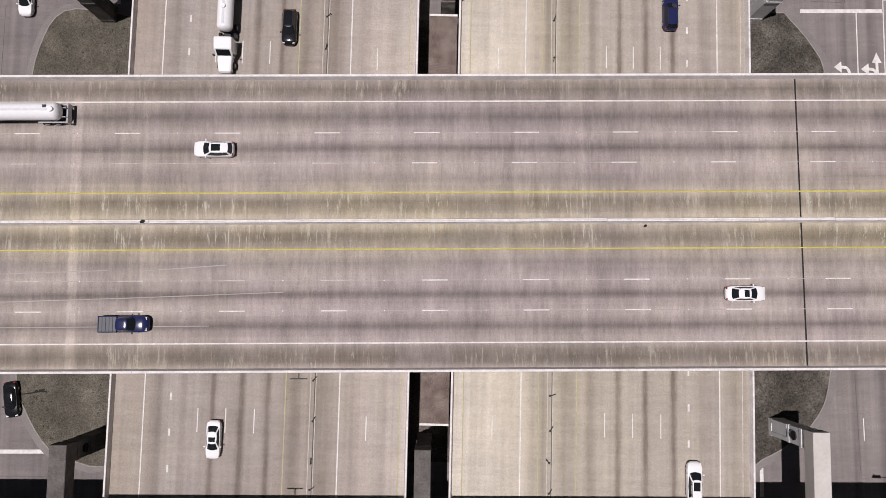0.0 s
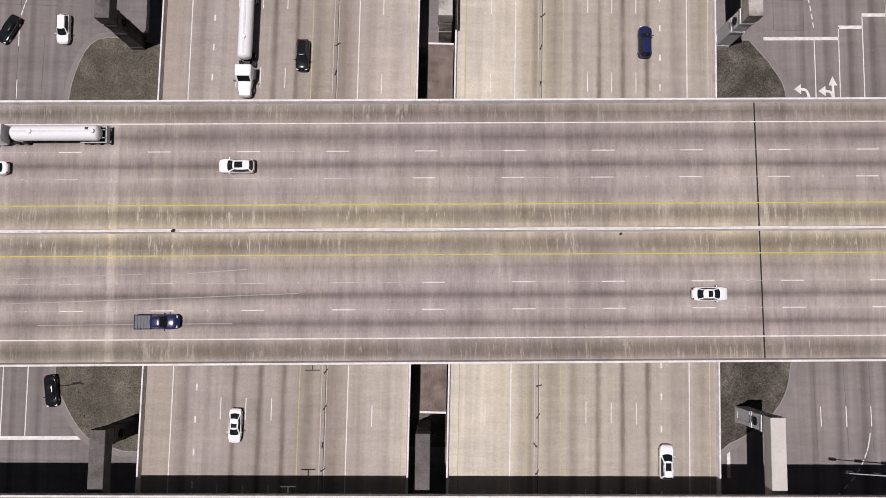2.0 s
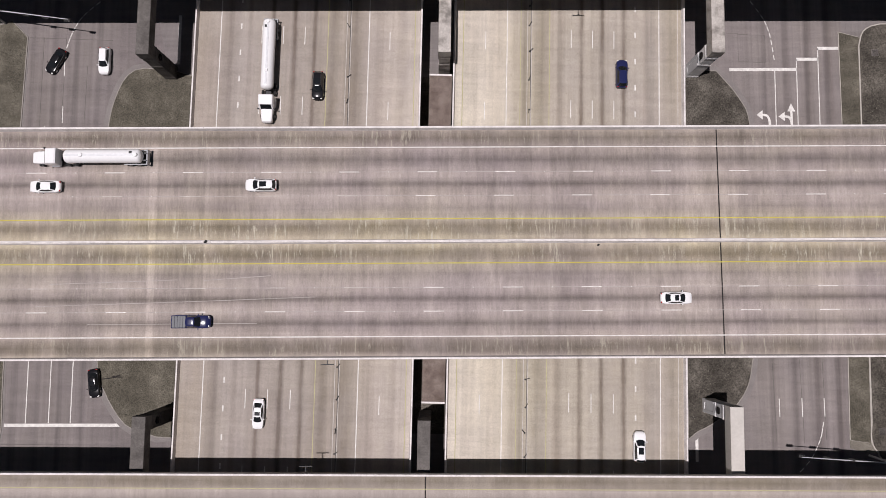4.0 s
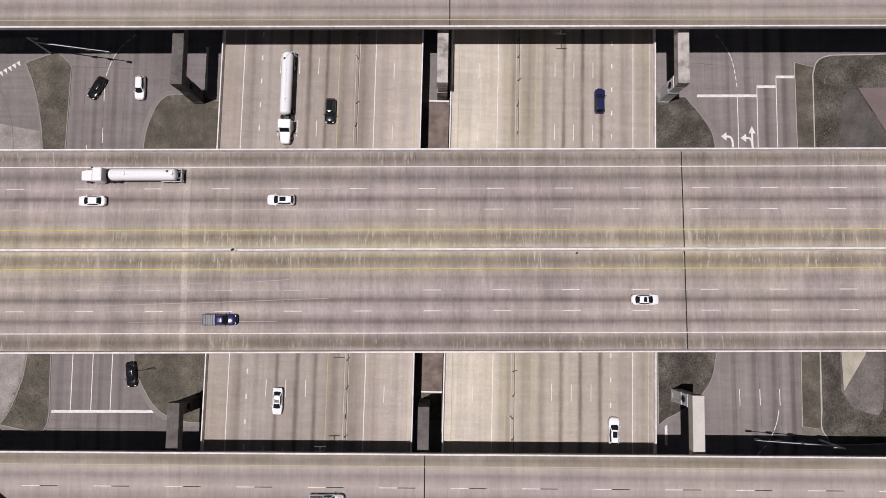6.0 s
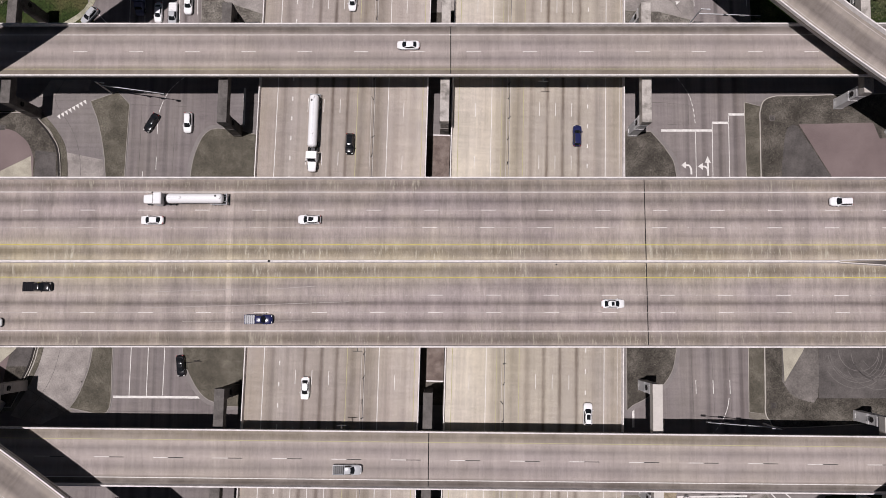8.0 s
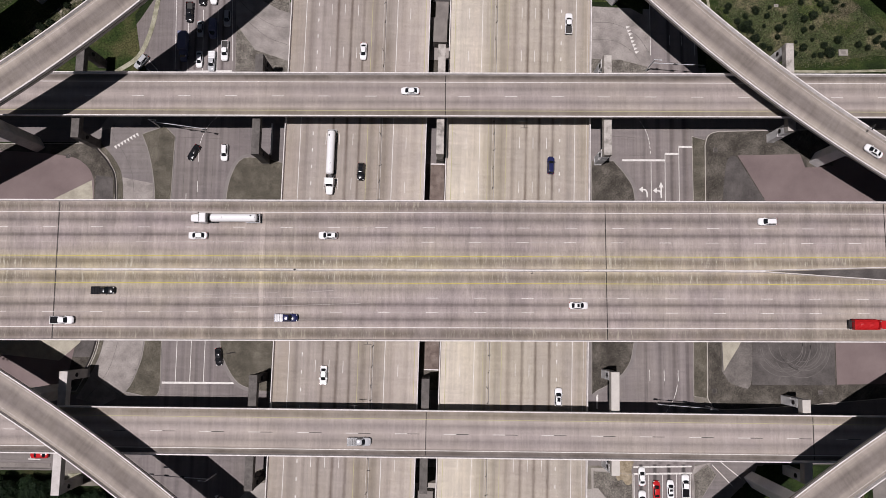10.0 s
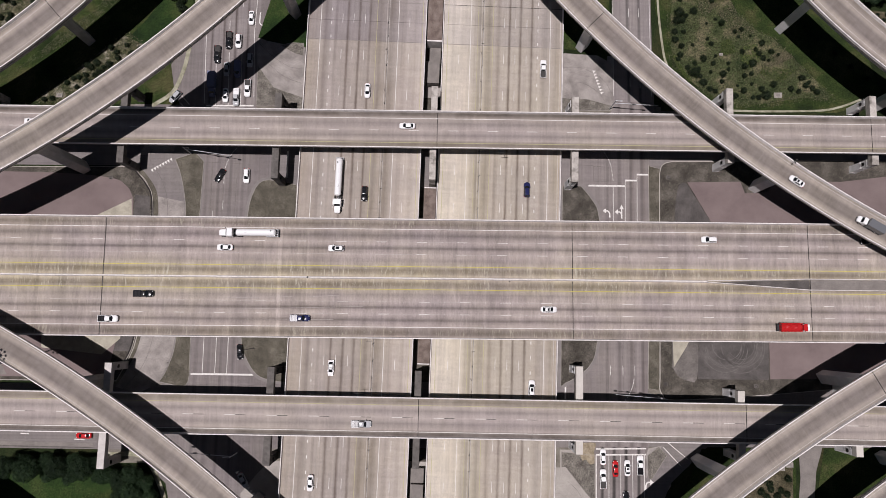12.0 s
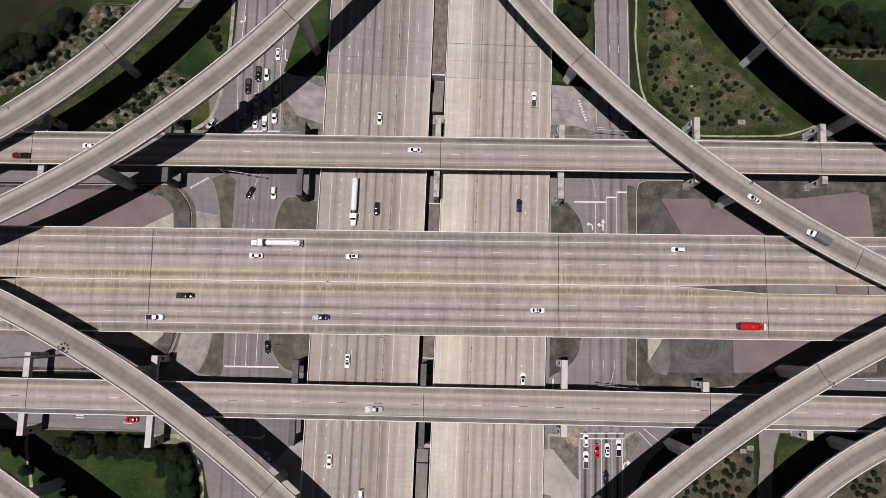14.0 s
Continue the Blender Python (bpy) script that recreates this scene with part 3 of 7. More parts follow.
street("road", [(61.5, 200), (60.9, 87), (60.7, 60), (73.3, 60), (73.3, 200)], 0.0165, M_STREET_NE, "pale concrete frontage road with dark seams")
for pts in ([(-59, 57.2), (-41.6, 57.2), (-41.6, 77.3), (-45.5, 77.3), (-50, 78.4), (-58.5, 80)], [(41.8, 57), (61, 57), (61, 75.6), (41.8, 76.5)], [(41.6, -52), (53, -52), (53, -92), (41.6, -72)], [(66.8, -52), (76, -50), (76, -63), (68, -72)]):
    street("road", pts, 0.004, M_TURN_PALE if pts[0][1] == -52 and pts[0][0] < 50 else M_TURN, "worn concrete apron at the mouth of a turnaround lane")
TURN_W = glide([(-92, 44), (-94.8, 38.3), (-90, 31.9), (-87.4, 26.5), (-86.8, 15), (-87.5, 0), (-90.3, -18.8), (-92.6, -26), (-97, -34)], 4)
TURN_E = glide([(-90, -36), (-83.6, -32.2), (-80.4, -25.8), (-79, -18.8), (-77.8, 0), (-78, 21), (-80, 32.8), (-82.8, 40.2), (-82.5, 44)], 4)
street("road", TURN_W + TURN_E, 0.012, M_TURN, "pale concrete turnaround lane curving under the overpass")
NORTH_TURN_JOINTS = ([(43, 71.5), (50, 71.4), (56.5, 68.0), (60, 63)], [(43, 66.5), (50, 66.3), (55, 63.4), (57.5, 60.2)], [(-42.5, 69.8), (-47, 70.6), (-53, 74.5), (-57.5, 79)], [(-42.5, 64.8), (-48.5, 67.2), (-54.5, 72.2)], [(44, -61.5), (48, -66), (51, -76), (52, -90)], [(44, -66.5), (46.6, -70), (48.5, -80)])
TURN_JOINT = thing("saw_joint", "thin dark curving joints in the turnaround lane", "saw joint", kind="structure")
for f in (0.34,):
    part("saw_cut", stripe([(a[0] + (q[0] - a[0]) * f, a[1] + (q[1] - a[1]) * f, 0.0) for a, q in zip(TURN_W, reversed(TURN_E))], 0.08, 0.018), M_PIERDARK, TURN_JOINT)
for pts in NORTH_TURN_JOINTS:
    part("saw_cut", stripe(glide([(x, y, 0.0) for x, y in pts], 4), 0.09, 0.018), M_PIERDARK, TURN_JOINT)
TURN_WALL = thing("kerb_wall", "low black-topped concrete wall along the outside of the turnaround lane", "kerb wall", kind="structure")
rim = [(x, y, 0.0) for x, y in TURN_W[5:-3]]
part("gravel_strip", sweep([(0.05, -0.3), (1.5, -0.3), (1.5, 0.10), (0.05, 0.06)], rim), M_SCRUB, TURN_WALL, "strip of dry gravel inside the wall")
part("coping", sweep([(1.5, -0.3), (1.66, -0.3), (1.66, 0.40), (1.5, 0.40)], rim), M_KERB, TURN_WALL, "pale worn edge of the wall")
part("wall", sweep([(1.66, -0.3), (2.15, -0.3), (2.15, 0.42), (2.08, 0.46), (1.72, 0.46), (1.66, 0.40)], rim), M_JOINT, TURN_WALL, "black wall")
street("road", TURN_W[3:13] + list(reversed(TURN_E))[3:12][::-1], 0.0165, M_STREET, "darker concrete at the head of the turnaround lane")
for i in (20, 29):
    a, q = TURN_W[i], TURN_E[-1 - i]
    part("saw_cut", stripe([(*a, 0.0), (*q, 0.0)], 0.07, 0.0175), M_PIERDARK, TURN_JOINT)
street("road", glide([(-60, 82), (-49.9, 76.9), (-45.5, 74), (-42, 73.2), (0, 73), (44, 75.4), (52.6, 75.2), (60.5, 69)], 4) + glide([(60.3, 58.5), (52, 60.5), (44, 61), (0, 60.5), (-42.1, 60.2), (-50.8, 64.0), (-56.9, 72.4)], 4), 0.012, M_TURN, "pale concrete turnaround lane passing below the freeway")
street("road", glide([(-57, -66), (-50, -58), (-44, -56), (0, -56), (43, -57.6), (49.7, -65.7), (52.6, -78)], 4) + glide([(52.5, -92), (42, -73), (0, -72), (-43, -72), (-53, -86)], 4), 0.012, M_TURN_PALE, "pale concrete turnaround lane passing below the freeway")
street("road", [(74.5, -49), (88, -44), (92, -47), (76, -62), (69, -78), (68.2, -110), (67.6, -62)], 0.010, M_STREET, "right turn lane of worn concrete with crosswalk lines")


def island(pts, material, label, top=0.12, rim=0.18, name="traffic_island", cat="traffic island", gutter=0.85):
    """A raised bed inside a concrete kerb."""
    base = thing(name, label, cat, kind="structure")
    cx, cy = sum(p[0] for p in pts) / len(pts), sum(p[1] for p in pts) / len(pts)
    part("bed", prism(pts, -0.4, top), material, base)
    loop = [(x, y, 0.0) for x, y in pts] + [(*pts[0], 0.0)]
    h = top + 0.025
    area = sum(a[0] * b[1] - b[0] * a[1] for a, b in zip(pts, pts[1:] + pts[:1]))
    s = 1 if area > 0 else -1
    dull = name == "traffic_island"
    part("kerb", sweep([(0, -0.4), (s * rim, -0.4), (s * rim, h - 0.03), (s * (rim - 0.04), h), (0, h)], loop), M_KERBDULL if dull else M_KERB, base, "weathered concrete kerb" if dull else "pale concrete kerb")
    if dull and gutter:
        part("gutter", sweep([(s * rim, -0.3), (s * (rim + gutter), -0.3), (s * (rim + gutter), 0.022), (s * rim, 0.028)], loop), M_GUTTER, base, "pale worn gutter strip")
    return base


island([(-42.9, 30.6)] + glide([(-46, 31.5), (-53.8, 31.9), (-57.2, 26.5), (-58.4, 18), (-59.2, 0), (-58.5, -19.1), (-57.2, -24), (-53.4, -29.7), (-48, -31.8)], 4) + [(-43.4, -32)], M_SCRUB, "raised island of dry scrub beside the freeway")
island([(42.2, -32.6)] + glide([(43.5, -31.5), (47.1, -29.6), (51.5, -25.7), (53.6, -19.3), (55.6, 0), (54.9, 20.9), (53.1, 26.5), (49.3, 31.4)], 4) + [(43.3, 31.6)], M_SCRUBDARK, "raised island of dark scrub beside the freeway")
island(list(reversed(TURN_E[4:-5])) + glide([(-78, -33.4), (-74.7, -32), (-74.6, -18.8), (-73.7, 21), (-73.2, 38)], 4) + [(-76, 41)], M_SCRUB, "long verge of dry scrub between frontage road and turnaround", gutter=0.3)
island([(71.5, 38.5), (71.3, 20.9), (70.1, -19.3), (69.7, -33), (73.2, -33.5), (73.6, -19), (74.8, 20.9), (75.3, 37.5)], M_SCRUB, "narrow verge strip of dry grass along the frontage road", 0.10, 0.12, "verge", "verge")
GRAVEL_E = glide([(73.6, -30), (73.4, -33), (74.4, -35), (77.5, -36.4), (100, -35.2), (140, -31.6)], 3) + [(190, -30), (190, 40.8), (160, 41.0)] + glide([(120, 40.8), (84, 40.0), (78.5, 39.8), (76, 38.6), (75.1, 36)], 3)
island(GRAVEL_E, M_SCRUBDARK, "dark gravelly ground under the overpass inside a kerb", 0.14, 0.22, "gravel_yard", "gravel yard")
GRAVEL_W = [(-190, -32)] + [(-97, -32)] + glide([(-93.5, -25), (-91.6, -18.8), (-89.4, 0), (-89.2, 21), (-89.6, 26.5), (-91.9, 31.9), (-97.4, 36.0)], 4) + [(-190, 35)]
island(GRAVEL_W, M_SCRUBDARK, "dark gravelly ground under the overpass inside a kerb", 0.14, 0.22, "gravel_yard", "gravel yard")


def pad(pts, top, material, label, name="paving"):
    return tagged(part(name, prism(pts, -0.1, top), material), label, "paving", kind="structure")


pad([(84, 33.2), (101.4, 33.6), (102.7, 29.8), (110.4, 30.3), (112, 33.8), (134.5, 34), (157, 36.9), (161, 35.4), (162, 20), (160, -29), (108.4, -29.8), (108.6, -17), (94, 14), (91, 20.9)], 0.160, M_RED, "red brown paved plaza under the overpass")
pad(glide([(79.5, 18), (79.7, 24), (80.8, 31), (82.2, 33), (83.7, 32.8)], 3) + [(90.8, 20.9), (94, 14), (80, 14)], 0.166, M_DARKPAD, "dark asphalt maintenance pad")
pad([(86.2, -16), (85.4, -30), (108, -30), (108.4, -16)], 0.152, M_DARKPAD, "dark asphalt pad with looping tyre marks")
pad(glide([(86.0, -17), (85.2, -29.8), (82, -30.4), (79.2, -29), (77.4, -26.2)], 3) + [(77.6, -17)], 0.156, M_PADWORN, "cracked grey concrete pad")
pad([(77.8, -17), (83.6, -17), (82.2, -19.8), (77.9, -26.4)], 0.164, M_PALEPAD, "dusty pale triangular concrete apron")
pad([(-190, 34)] + glide([(-160, 34.2), (-120, 33.8), (-103, 32.4), (-97.9, 30.1), (-95.5, 26.4), (-95.0, 20), (-96, -10)], 4) + [(-100, -31), (-190, -31)], 0.160, M_RED, "red brown paved plaza under the overpass")
pad([(-105.7, 20.5), (-95.7, 25.6), (-94.9, 18), (-96.5, -19), (-102, -24), (-121, -22), (-122, 10)], 0.168, M_PALEPAD, "dusty pale concrete apron")
pad([(-94.7, 27), (-89.9, 26.5), (-89.5, 18), (-89.9, 0), (-92, -18), (-93.5, -23), (-98.8, -23), (-96.4, -18), (-94.4, 0)], 0.155, M_DARKPAD, "dark asphalt strip beside the kerb")
pad(glide([(47.0, -50.0), (52.7, -49.9), (52.3, -52.4), (52.5, -55.6), (51.0, -56.4), (49.8, -55.0), (48.6, -55.2), (47.8, -53.4), (46.6, -52.6)], 3), 0.108, M_SAND, "pale sandy patch on a gravel island")
pad([(-100.7, 105.1), (-93.7, 104.9), (-89.8, 108.5), (-88.5, 111.7), (-100.4, 111.5), (-99.0, 107.6)], 0.09, M_GREYPAD, "grey concrete service pad on the verge")
pad([(-190, -19), (-137, -20), (-131, -30.5), (-190, -30.8)], 0.172, M_GREYPAD, "grey concrete parking lot")

# grass areas and beds
for pts, mat, label in (
    ([(76, 57.2), (134, 57.2), (150, 62), (145, 80), (118, 112), (100, 160), (77, 160), (75.5, 110), (75, 92), (77.4, 78)], M_LAWN, "green verge grass below the flyovers"),
    ([(-57.3, 80.2), (-52, 99.5), (-49, 110), (-46, 200), (-41.5, 200), (-41.5, 77.4), (-45.5, 77.4), (-50, 78.5)], M_TURF, "green grass patch beside the freeway"),
    ([(42.4, 77.8), (52, 77.6), (58.5, 74), (59.5, 88), (60.6, 160), (42.4, 160)], M_LAWN, "green grass below the flyover"),
    ([(-98, 57.0), (-82, 57.0), (-84, 62), (-86, 73.5), (-80.4, 82), (-78.0, 94), (-77.4, 160), (-100, 160), (-128, 120), (-135, 95), (-160, 75), (-190, 60), (-190, 57)], M_LAWN, "green verge grass below the flyovers"),
    ([(-99.9, 79.7), (-94.4, 85.9), (-89.7, 92.9), (-86.6, 96.9), (-84.1, 98.4), (-79.0, 99.3), (-79.8, 89.3), (-82.5, 78.6), (-94.0, 77.0)], M_TURF, "bright green lawn beside a footpath"),
    ([(148.2, 106.8), (147.7, 110.6), (149.4, 135), (210, 135), (210, 105.8), (162.7, 107.1), (151.7, 105.4)], M_TURF, "mown lawn beyond the trees"),
    ([(-200, 112), (-200, 86), (-169.5, 89.4), (-165.2, 90.6), (-161.0, 92.6), (-156.3, 98.1), (-147.9, 102.9), (-142.4, 107.7), (-142, 125), (-171.6, 140)], M_FIELD, "bare brown field behind a hedgerow"),
    ([(124.5, -51), (170, -50.5), (170, -85), (118, -90), (120.8, -69)], M_LAWN, "green grass beside the footpath"),
    ([(-170, -60), (-100, -61), (-88, -67), (-85, -76), (-86, -120), (-170, -120)], M_TURF, "green lawn ringed by trees"),
    ([(86, -51.4), (115.5, -51.4), (114.6, -73), (114.6, -100), (76, -100), (78, -70)], M_LAWN, "green grass below the flyover"),
):
    tagged(part("lawn", prism(pts, -0.4, 0.034 if mat is M_TURF else 0.03), mat), label, "grass", kind="structure")
NE_BED = glide([(80.7, 114.0), (93.8, 112.1), (94.6, 105.3), (100.1, 97.0), (102.1, 92.5), (109.0, 85.2), (114.0, 83.0), (119.4, 77.2), (124.2, 72.1), (132.0, 64.1), (130.8, 61.9), (123.0, 62.2), (111.6, 60.2), (98.9, 60.0), (91.2, 63.5), (84.3, 69.3), (80.4, 75.1), (79.9, 84.7), (80.7, 96.0), (80.5, 108)], 2)
tagged(part("mulch_bed", prism(NE_BED, -0.3, 0.07), M_MULCH), "planting bed of brown mulch and weeds", "mulch bed", kind="structure")
NW_BED1 = [(-130.4, 57.4), (-122.1, 63.1), (-113.9, 70.4), (-106.3, 76.6), (-101.4, 80.3), (-94.2, 76.8), (-91.5, 72.5), (-112, 57.4)]
NW_BED2 = [(-176, 66.0), (-163.7, 74.2), (-150.6, 82.8), (-139.7, 92.6), (-130.3, 105.4), (-116.9, 105.3), (-113, 109.0), (-106.1, 108.3), (-124.0, 90.1), (-135.1, 81.5), (-147.2, 76.7), (-154.1, 72.8), (-165, 68.0)]
SE_BED = [(86, -66), (96, -58.4), (114.2, -57), (113.8, -78), (112, -96), (80, -96), (82, -74)]
SE_BED2 = [(132, -66), (170, -52), (170, -90), (128, -90)]
for pts, mat in ((NW_BED1, M_MULCHPALE), (NW_BED2, M_MULCHPALE), (SE_BED, M_MULCHRED), (SE_BED2, M_MULCHRED), ([(146.0, 92.8), (155.3, 92.4), (190, 92.3), (190, 88.6), (160.8, 88.0), (152.2, 88.4)], M_MULCHRED)):
    tagged(part("mulch_bed", prism(pts, -0.3, 0.08), mat), "planting bed of mulch with clipped shrubs", "mulch bed", kind="structure")
for pts in ([(42.3, 61.0), (52, 60.6), (59.4, 58.6), (59.2, 57.0), (42.3, 57.0)], [(-57.0, 70.5), (-51.5, 63.2), (-42.0, 59.9), (-42.0, 57), (-56.9, 57)], [(-42.2, 78.4), (-46, 78.6), (-49.8, 77.8), (-45, 75), (-42.2, 74.2)], [(42.2, -52.8), (52.4, -53.7), (52.3, -68), (49.5, -64.8), (43.4, -57.2), (42.2, -57.2)], [(69.0, -53.6), (72.6, -51.0), (75.0, -53.5), (70.2, -60.5), (69.1, -60.5)]):
    island(pts, M_GRAVEL, "small kerbed island of dry gravel", 0.10, 0.15, gutter=0.0)

# footpaths
def footpath(pts, width, label="pale concrete footpath", material=M_MOSSY):
    tagged(part("footpath", sweep([(-width / 2, -0.2), (width / 2, -0.2), (width / 2, 0.05), (-width / 2, 0.05)], glide([(x, y, 0.03) for x, y in pts], 4)), material), label, "footpath", kind="structure")


footpath([(76.9, 160), (76.6, 110.6), (75.9, 95.3), (77.0, 80.2), (78.6, 72.4), (84, 63), (95, 57.9), (123.6, 57.7), (134, 58.8), (143, 62)], 0.7)
footpath([(-91, 56.4), (-84.6, 61), (-81.5, 68), (-79.9, 76), (-78.2, 90), (-77.6, 110), (-77.8, 160)], 1.3)
footpath([(-98, -54.5), (-87.5, -55), (-82, -63), (-79.6, -75), (-80, -120)], 1.4)
footpath([(-150, -50.4), (-137.8, -50.5), (-120.8, -50.2), (-101.8, -50.8)], 0.4, "low concrete kerb strip along the street", M_GUTTER)
footpath([(-150, -51.3), (-135.5, -51.2), (-122.1, -51.4), (-102.8, -51.7)], 1.2, "stained concrete shoulder of the street", M_GREYPAD)
footpath([(-150, -52.2), (-135.5, -52.0), (-122.1, -52.3), (-102.8, -52.5)], 0.35, "dark kerb along the grass", M_PIERDARK)
# Edge shadow along the hedgerow, laid as a thin dark strip.
footpath([(-176, 66.4), (-163.7, 74.6), (-150.6, 83.2), (-139.7, 93.0), (-134.3, 99.2), (-130.4, 105.7), (-123.0, 106.0), (-116.9, 105.7)], 0.3, "dark strip for an edge shadow between a bed and a hedgerow", M_PIERDARK)
footpath([(-142.3, -54), (-142.0, -60), (-139.8, -69), (-137, -85)], 1.2)
tagged(part("footpath", prism([(116.4, -49.9), (124.2, -49.8), (121.6, -58), (120.4, -69), (119, -110), (113.6, -110), (115, -73), (116.6, -60)], -0.2, 0.045), M_GREYPAD), "wide grey concrete service path", "footpath", kind="structure")


# ---- street paint ----
def flat(pts, width, up=0.022):
    return stripe([(x, y, 0.0) for x, y in pts], width, up)


SAWN = thing("saw_joint", "thin dark sawn joints across the street concrete", "saw joint", kind="structure")
for pts in ([(53.5, 38.2), (58.3, 38.0)], [(53.5, 38.2), (53.4, 33.2)], [(58.3, 38.0), (58.2, 33.0)], [(53.4, 33.2), (58.2, 33.0)], [(46.6, 38.6), (53.5, 38.4)], [(-73.0, 38.0), (-58.0, 37.4)], [(-66.2, 40.0), (-66.6, 20.9)], [(-62.3, 33.0), (-62.6, 20.9)], [(-70.2, 38.0), (-70.4, 20.9)], [(-74.4, -33.0), (-54.0, -33.2)], [(61.7, -19.3), (61.9, -33.5)], [(65.6, -19.3), (65.7, -33.0)], [(57.0, -20.0), (57.2, -33.4)]):
    part("saw_cut", stripe([(x, y, 0.0) for x, y in pts], 0.07, 0.016), M_PIERDARK, SAWN)
PAINT_LINES = [
    ([(51.7, 31.75), (63.7, 31.75)], 0.55), ([(63.7, 33.6), (67.6, 33.6)], 0.55), ([(67.6, 35.6), (71.7, 35.6)], 0.55), ([(59.8, 31.5), (59.2, -4)], 0.16), ([(63.75, 33.6), (63.0, -4)], 0.16), ([(67.65, 35.6), (66.9, -4)], 0.16),
    ([(-74.4, -29.8), (-53.5, -29.9)], 0.55), ([(-70.4, -29.5), (-70.2, 4)], 0.16), ([(-66.5, -29.5), (-66.3, 4)], 0.16), ([(-62.8, -29.5), (-62.5, 4)], 0.16),
    ([(-73.3, 56.8), (-57.9, 57)], 0.5), ([(-70.4, 57.2), (-70.8, 75)], 0.16), ([(-66.2, 57.2), (-66.6, 75)], 0.16), ([(-62.2, 57.2), (-62.4, 75)], 0.16), ([(-74.0, 57.5), (-74.4, 80), (-72.8, 110)], 0.16), ([(-57.9, 60), (-58.6, 82), (-56.8, 115)], 0.16),
    ([(52.9, -51.7), (68.5, -51.5)], 0.4), ([(52.9, -53.5), (68.5, -53.3)], 0.45), ([(56.9, -53.5), (56.5, -80)], 0.16), ([(60.6, -53.5), (60.2, -80)], 0.16), ([(64.3, -53.5), (64.0, -80)], 0.16), ([(68.0, -53.5), (67.6, -80)], 0.18), ([(53.0, -53.5), (52.6, -90)], 0.18),
    ([(-125.5, -47.6), (-122.9, -47.7)], 0.3), ([(-125.4, -48.4), (-122.8, -48.5)], 0.3), ([(-108.8, -50.0), (-105.6, -50.2)], 0.28), ([(155.6, -31.9), (185, -32.4)], 0.3), ([(156.9, -27.0), (185, -26.8)], 0.2),
    ([(73.9, -51.0), (79.2, -56.6)], 0.22), ([(75.5, -49.7), (81.5, -54.6)], 0.22), ([(43.6, -31.5), (43.5, -36.5)], 0.5), ([(-46.2, 33.0), (-46.1, 42.0)], 0.5), ([(-83.6, 62.3), (-78.8, 57.1)], 0.2), ([(-81.8, 57.6), (-78.9, 54.6)], 0.2), ([(60.5, 62), (60.6, 110)], 0.14), ([(73.0, 62), (73.0, 110)], 0.14),
]
for pts, w in PAINT_LINES:
    tagged(part("road_line", flat(pts, w), M_WHITE), "white painted road line on worn concrete", "road line", kind="structure")
DASH_E = slab_mesh("lane_dash", 3.05, 0.14, 0.006, M_WHITE)
LANES_S = thing("lane_marking", "white lane dashes on the frontage road", "lane marking", kind="structure")
for x0 in (58.0, 61.9, 65.7):
    for y in (-26.0, -13.8, -1.6, 10.6):
        piece("lane_dash", DASH_E, LANES_S, (x0 + 0.004 * y, y, 0.016), -90)
for x0 in (66.0, 69.3):
    for y in (68.0, 80.2, 92.4, 104.6, 116.8):
        piece("lane_dash", DASH_E, LANES_S, (x0, y, 0.016), -90)
for x0, y in ((-66.4, 25.5), (-66.4, 34.0), (-69.5, 22.0), (-66.8, 86.0), (-62.6, 80.0), (-71.0, 92.0), (-66.8, 98.0), (-62.6, 94)):
    piece("lane_dash", DASH_E, LANES_S, (x0, y, 0.016), -90)
DASH_SHORT = slab_mesh("guide_dash", 0.9, 0.16, 0.006, M_WHITE)
for pts in (glide([(59.8, 33.5), (59.3, 37.6), (58.2, 41), (55.5, 45)], 3), glide([(65.3, -30), (64.6, -32.9), (62.6, -36.5), (59, -40)], 3), glide([(-66.2, 36), (-65.2, 39), (-63.4, 42), (-60, 45)], 3)):
    for a, b in zip(pts[::1], pts[1::1]):
        piece("guide_dash", DASH_SHORT, LANES_S, (a[0], a[1], 0.016), math.degrees(math.atan2(b[1] - a[1], b[0] - a[0])))


def triangles(a, b, n, flip):
    """A row of yield triangles from a to b."""
    base = thing("yield_line", "row of white yield triangles across a turnaround lane", "yield line", kind="structure")
    a, b = Vector(a), Vector(b)
    d = (b - a) / n
    s = Vector((-d.y, d.x)).normalized() * (1.1 if flip else -1.1)
    for i in range(n):
        p = a + d * i
        part("yield_triangle", prism([tuple(p), tuple(p + d * 0.8), tuple(p + d * 0.4 + s)], 0.014, 0.024), M_WHITE, base)


triangles((-90.2, 35.2), (-83.4, 39.3), 8, False)
triangles((53.6, 70.6), (56.4, 62.2), 8, True)
triangles((-58.8, -59.5), (-52.8, -66.9), 8, True)


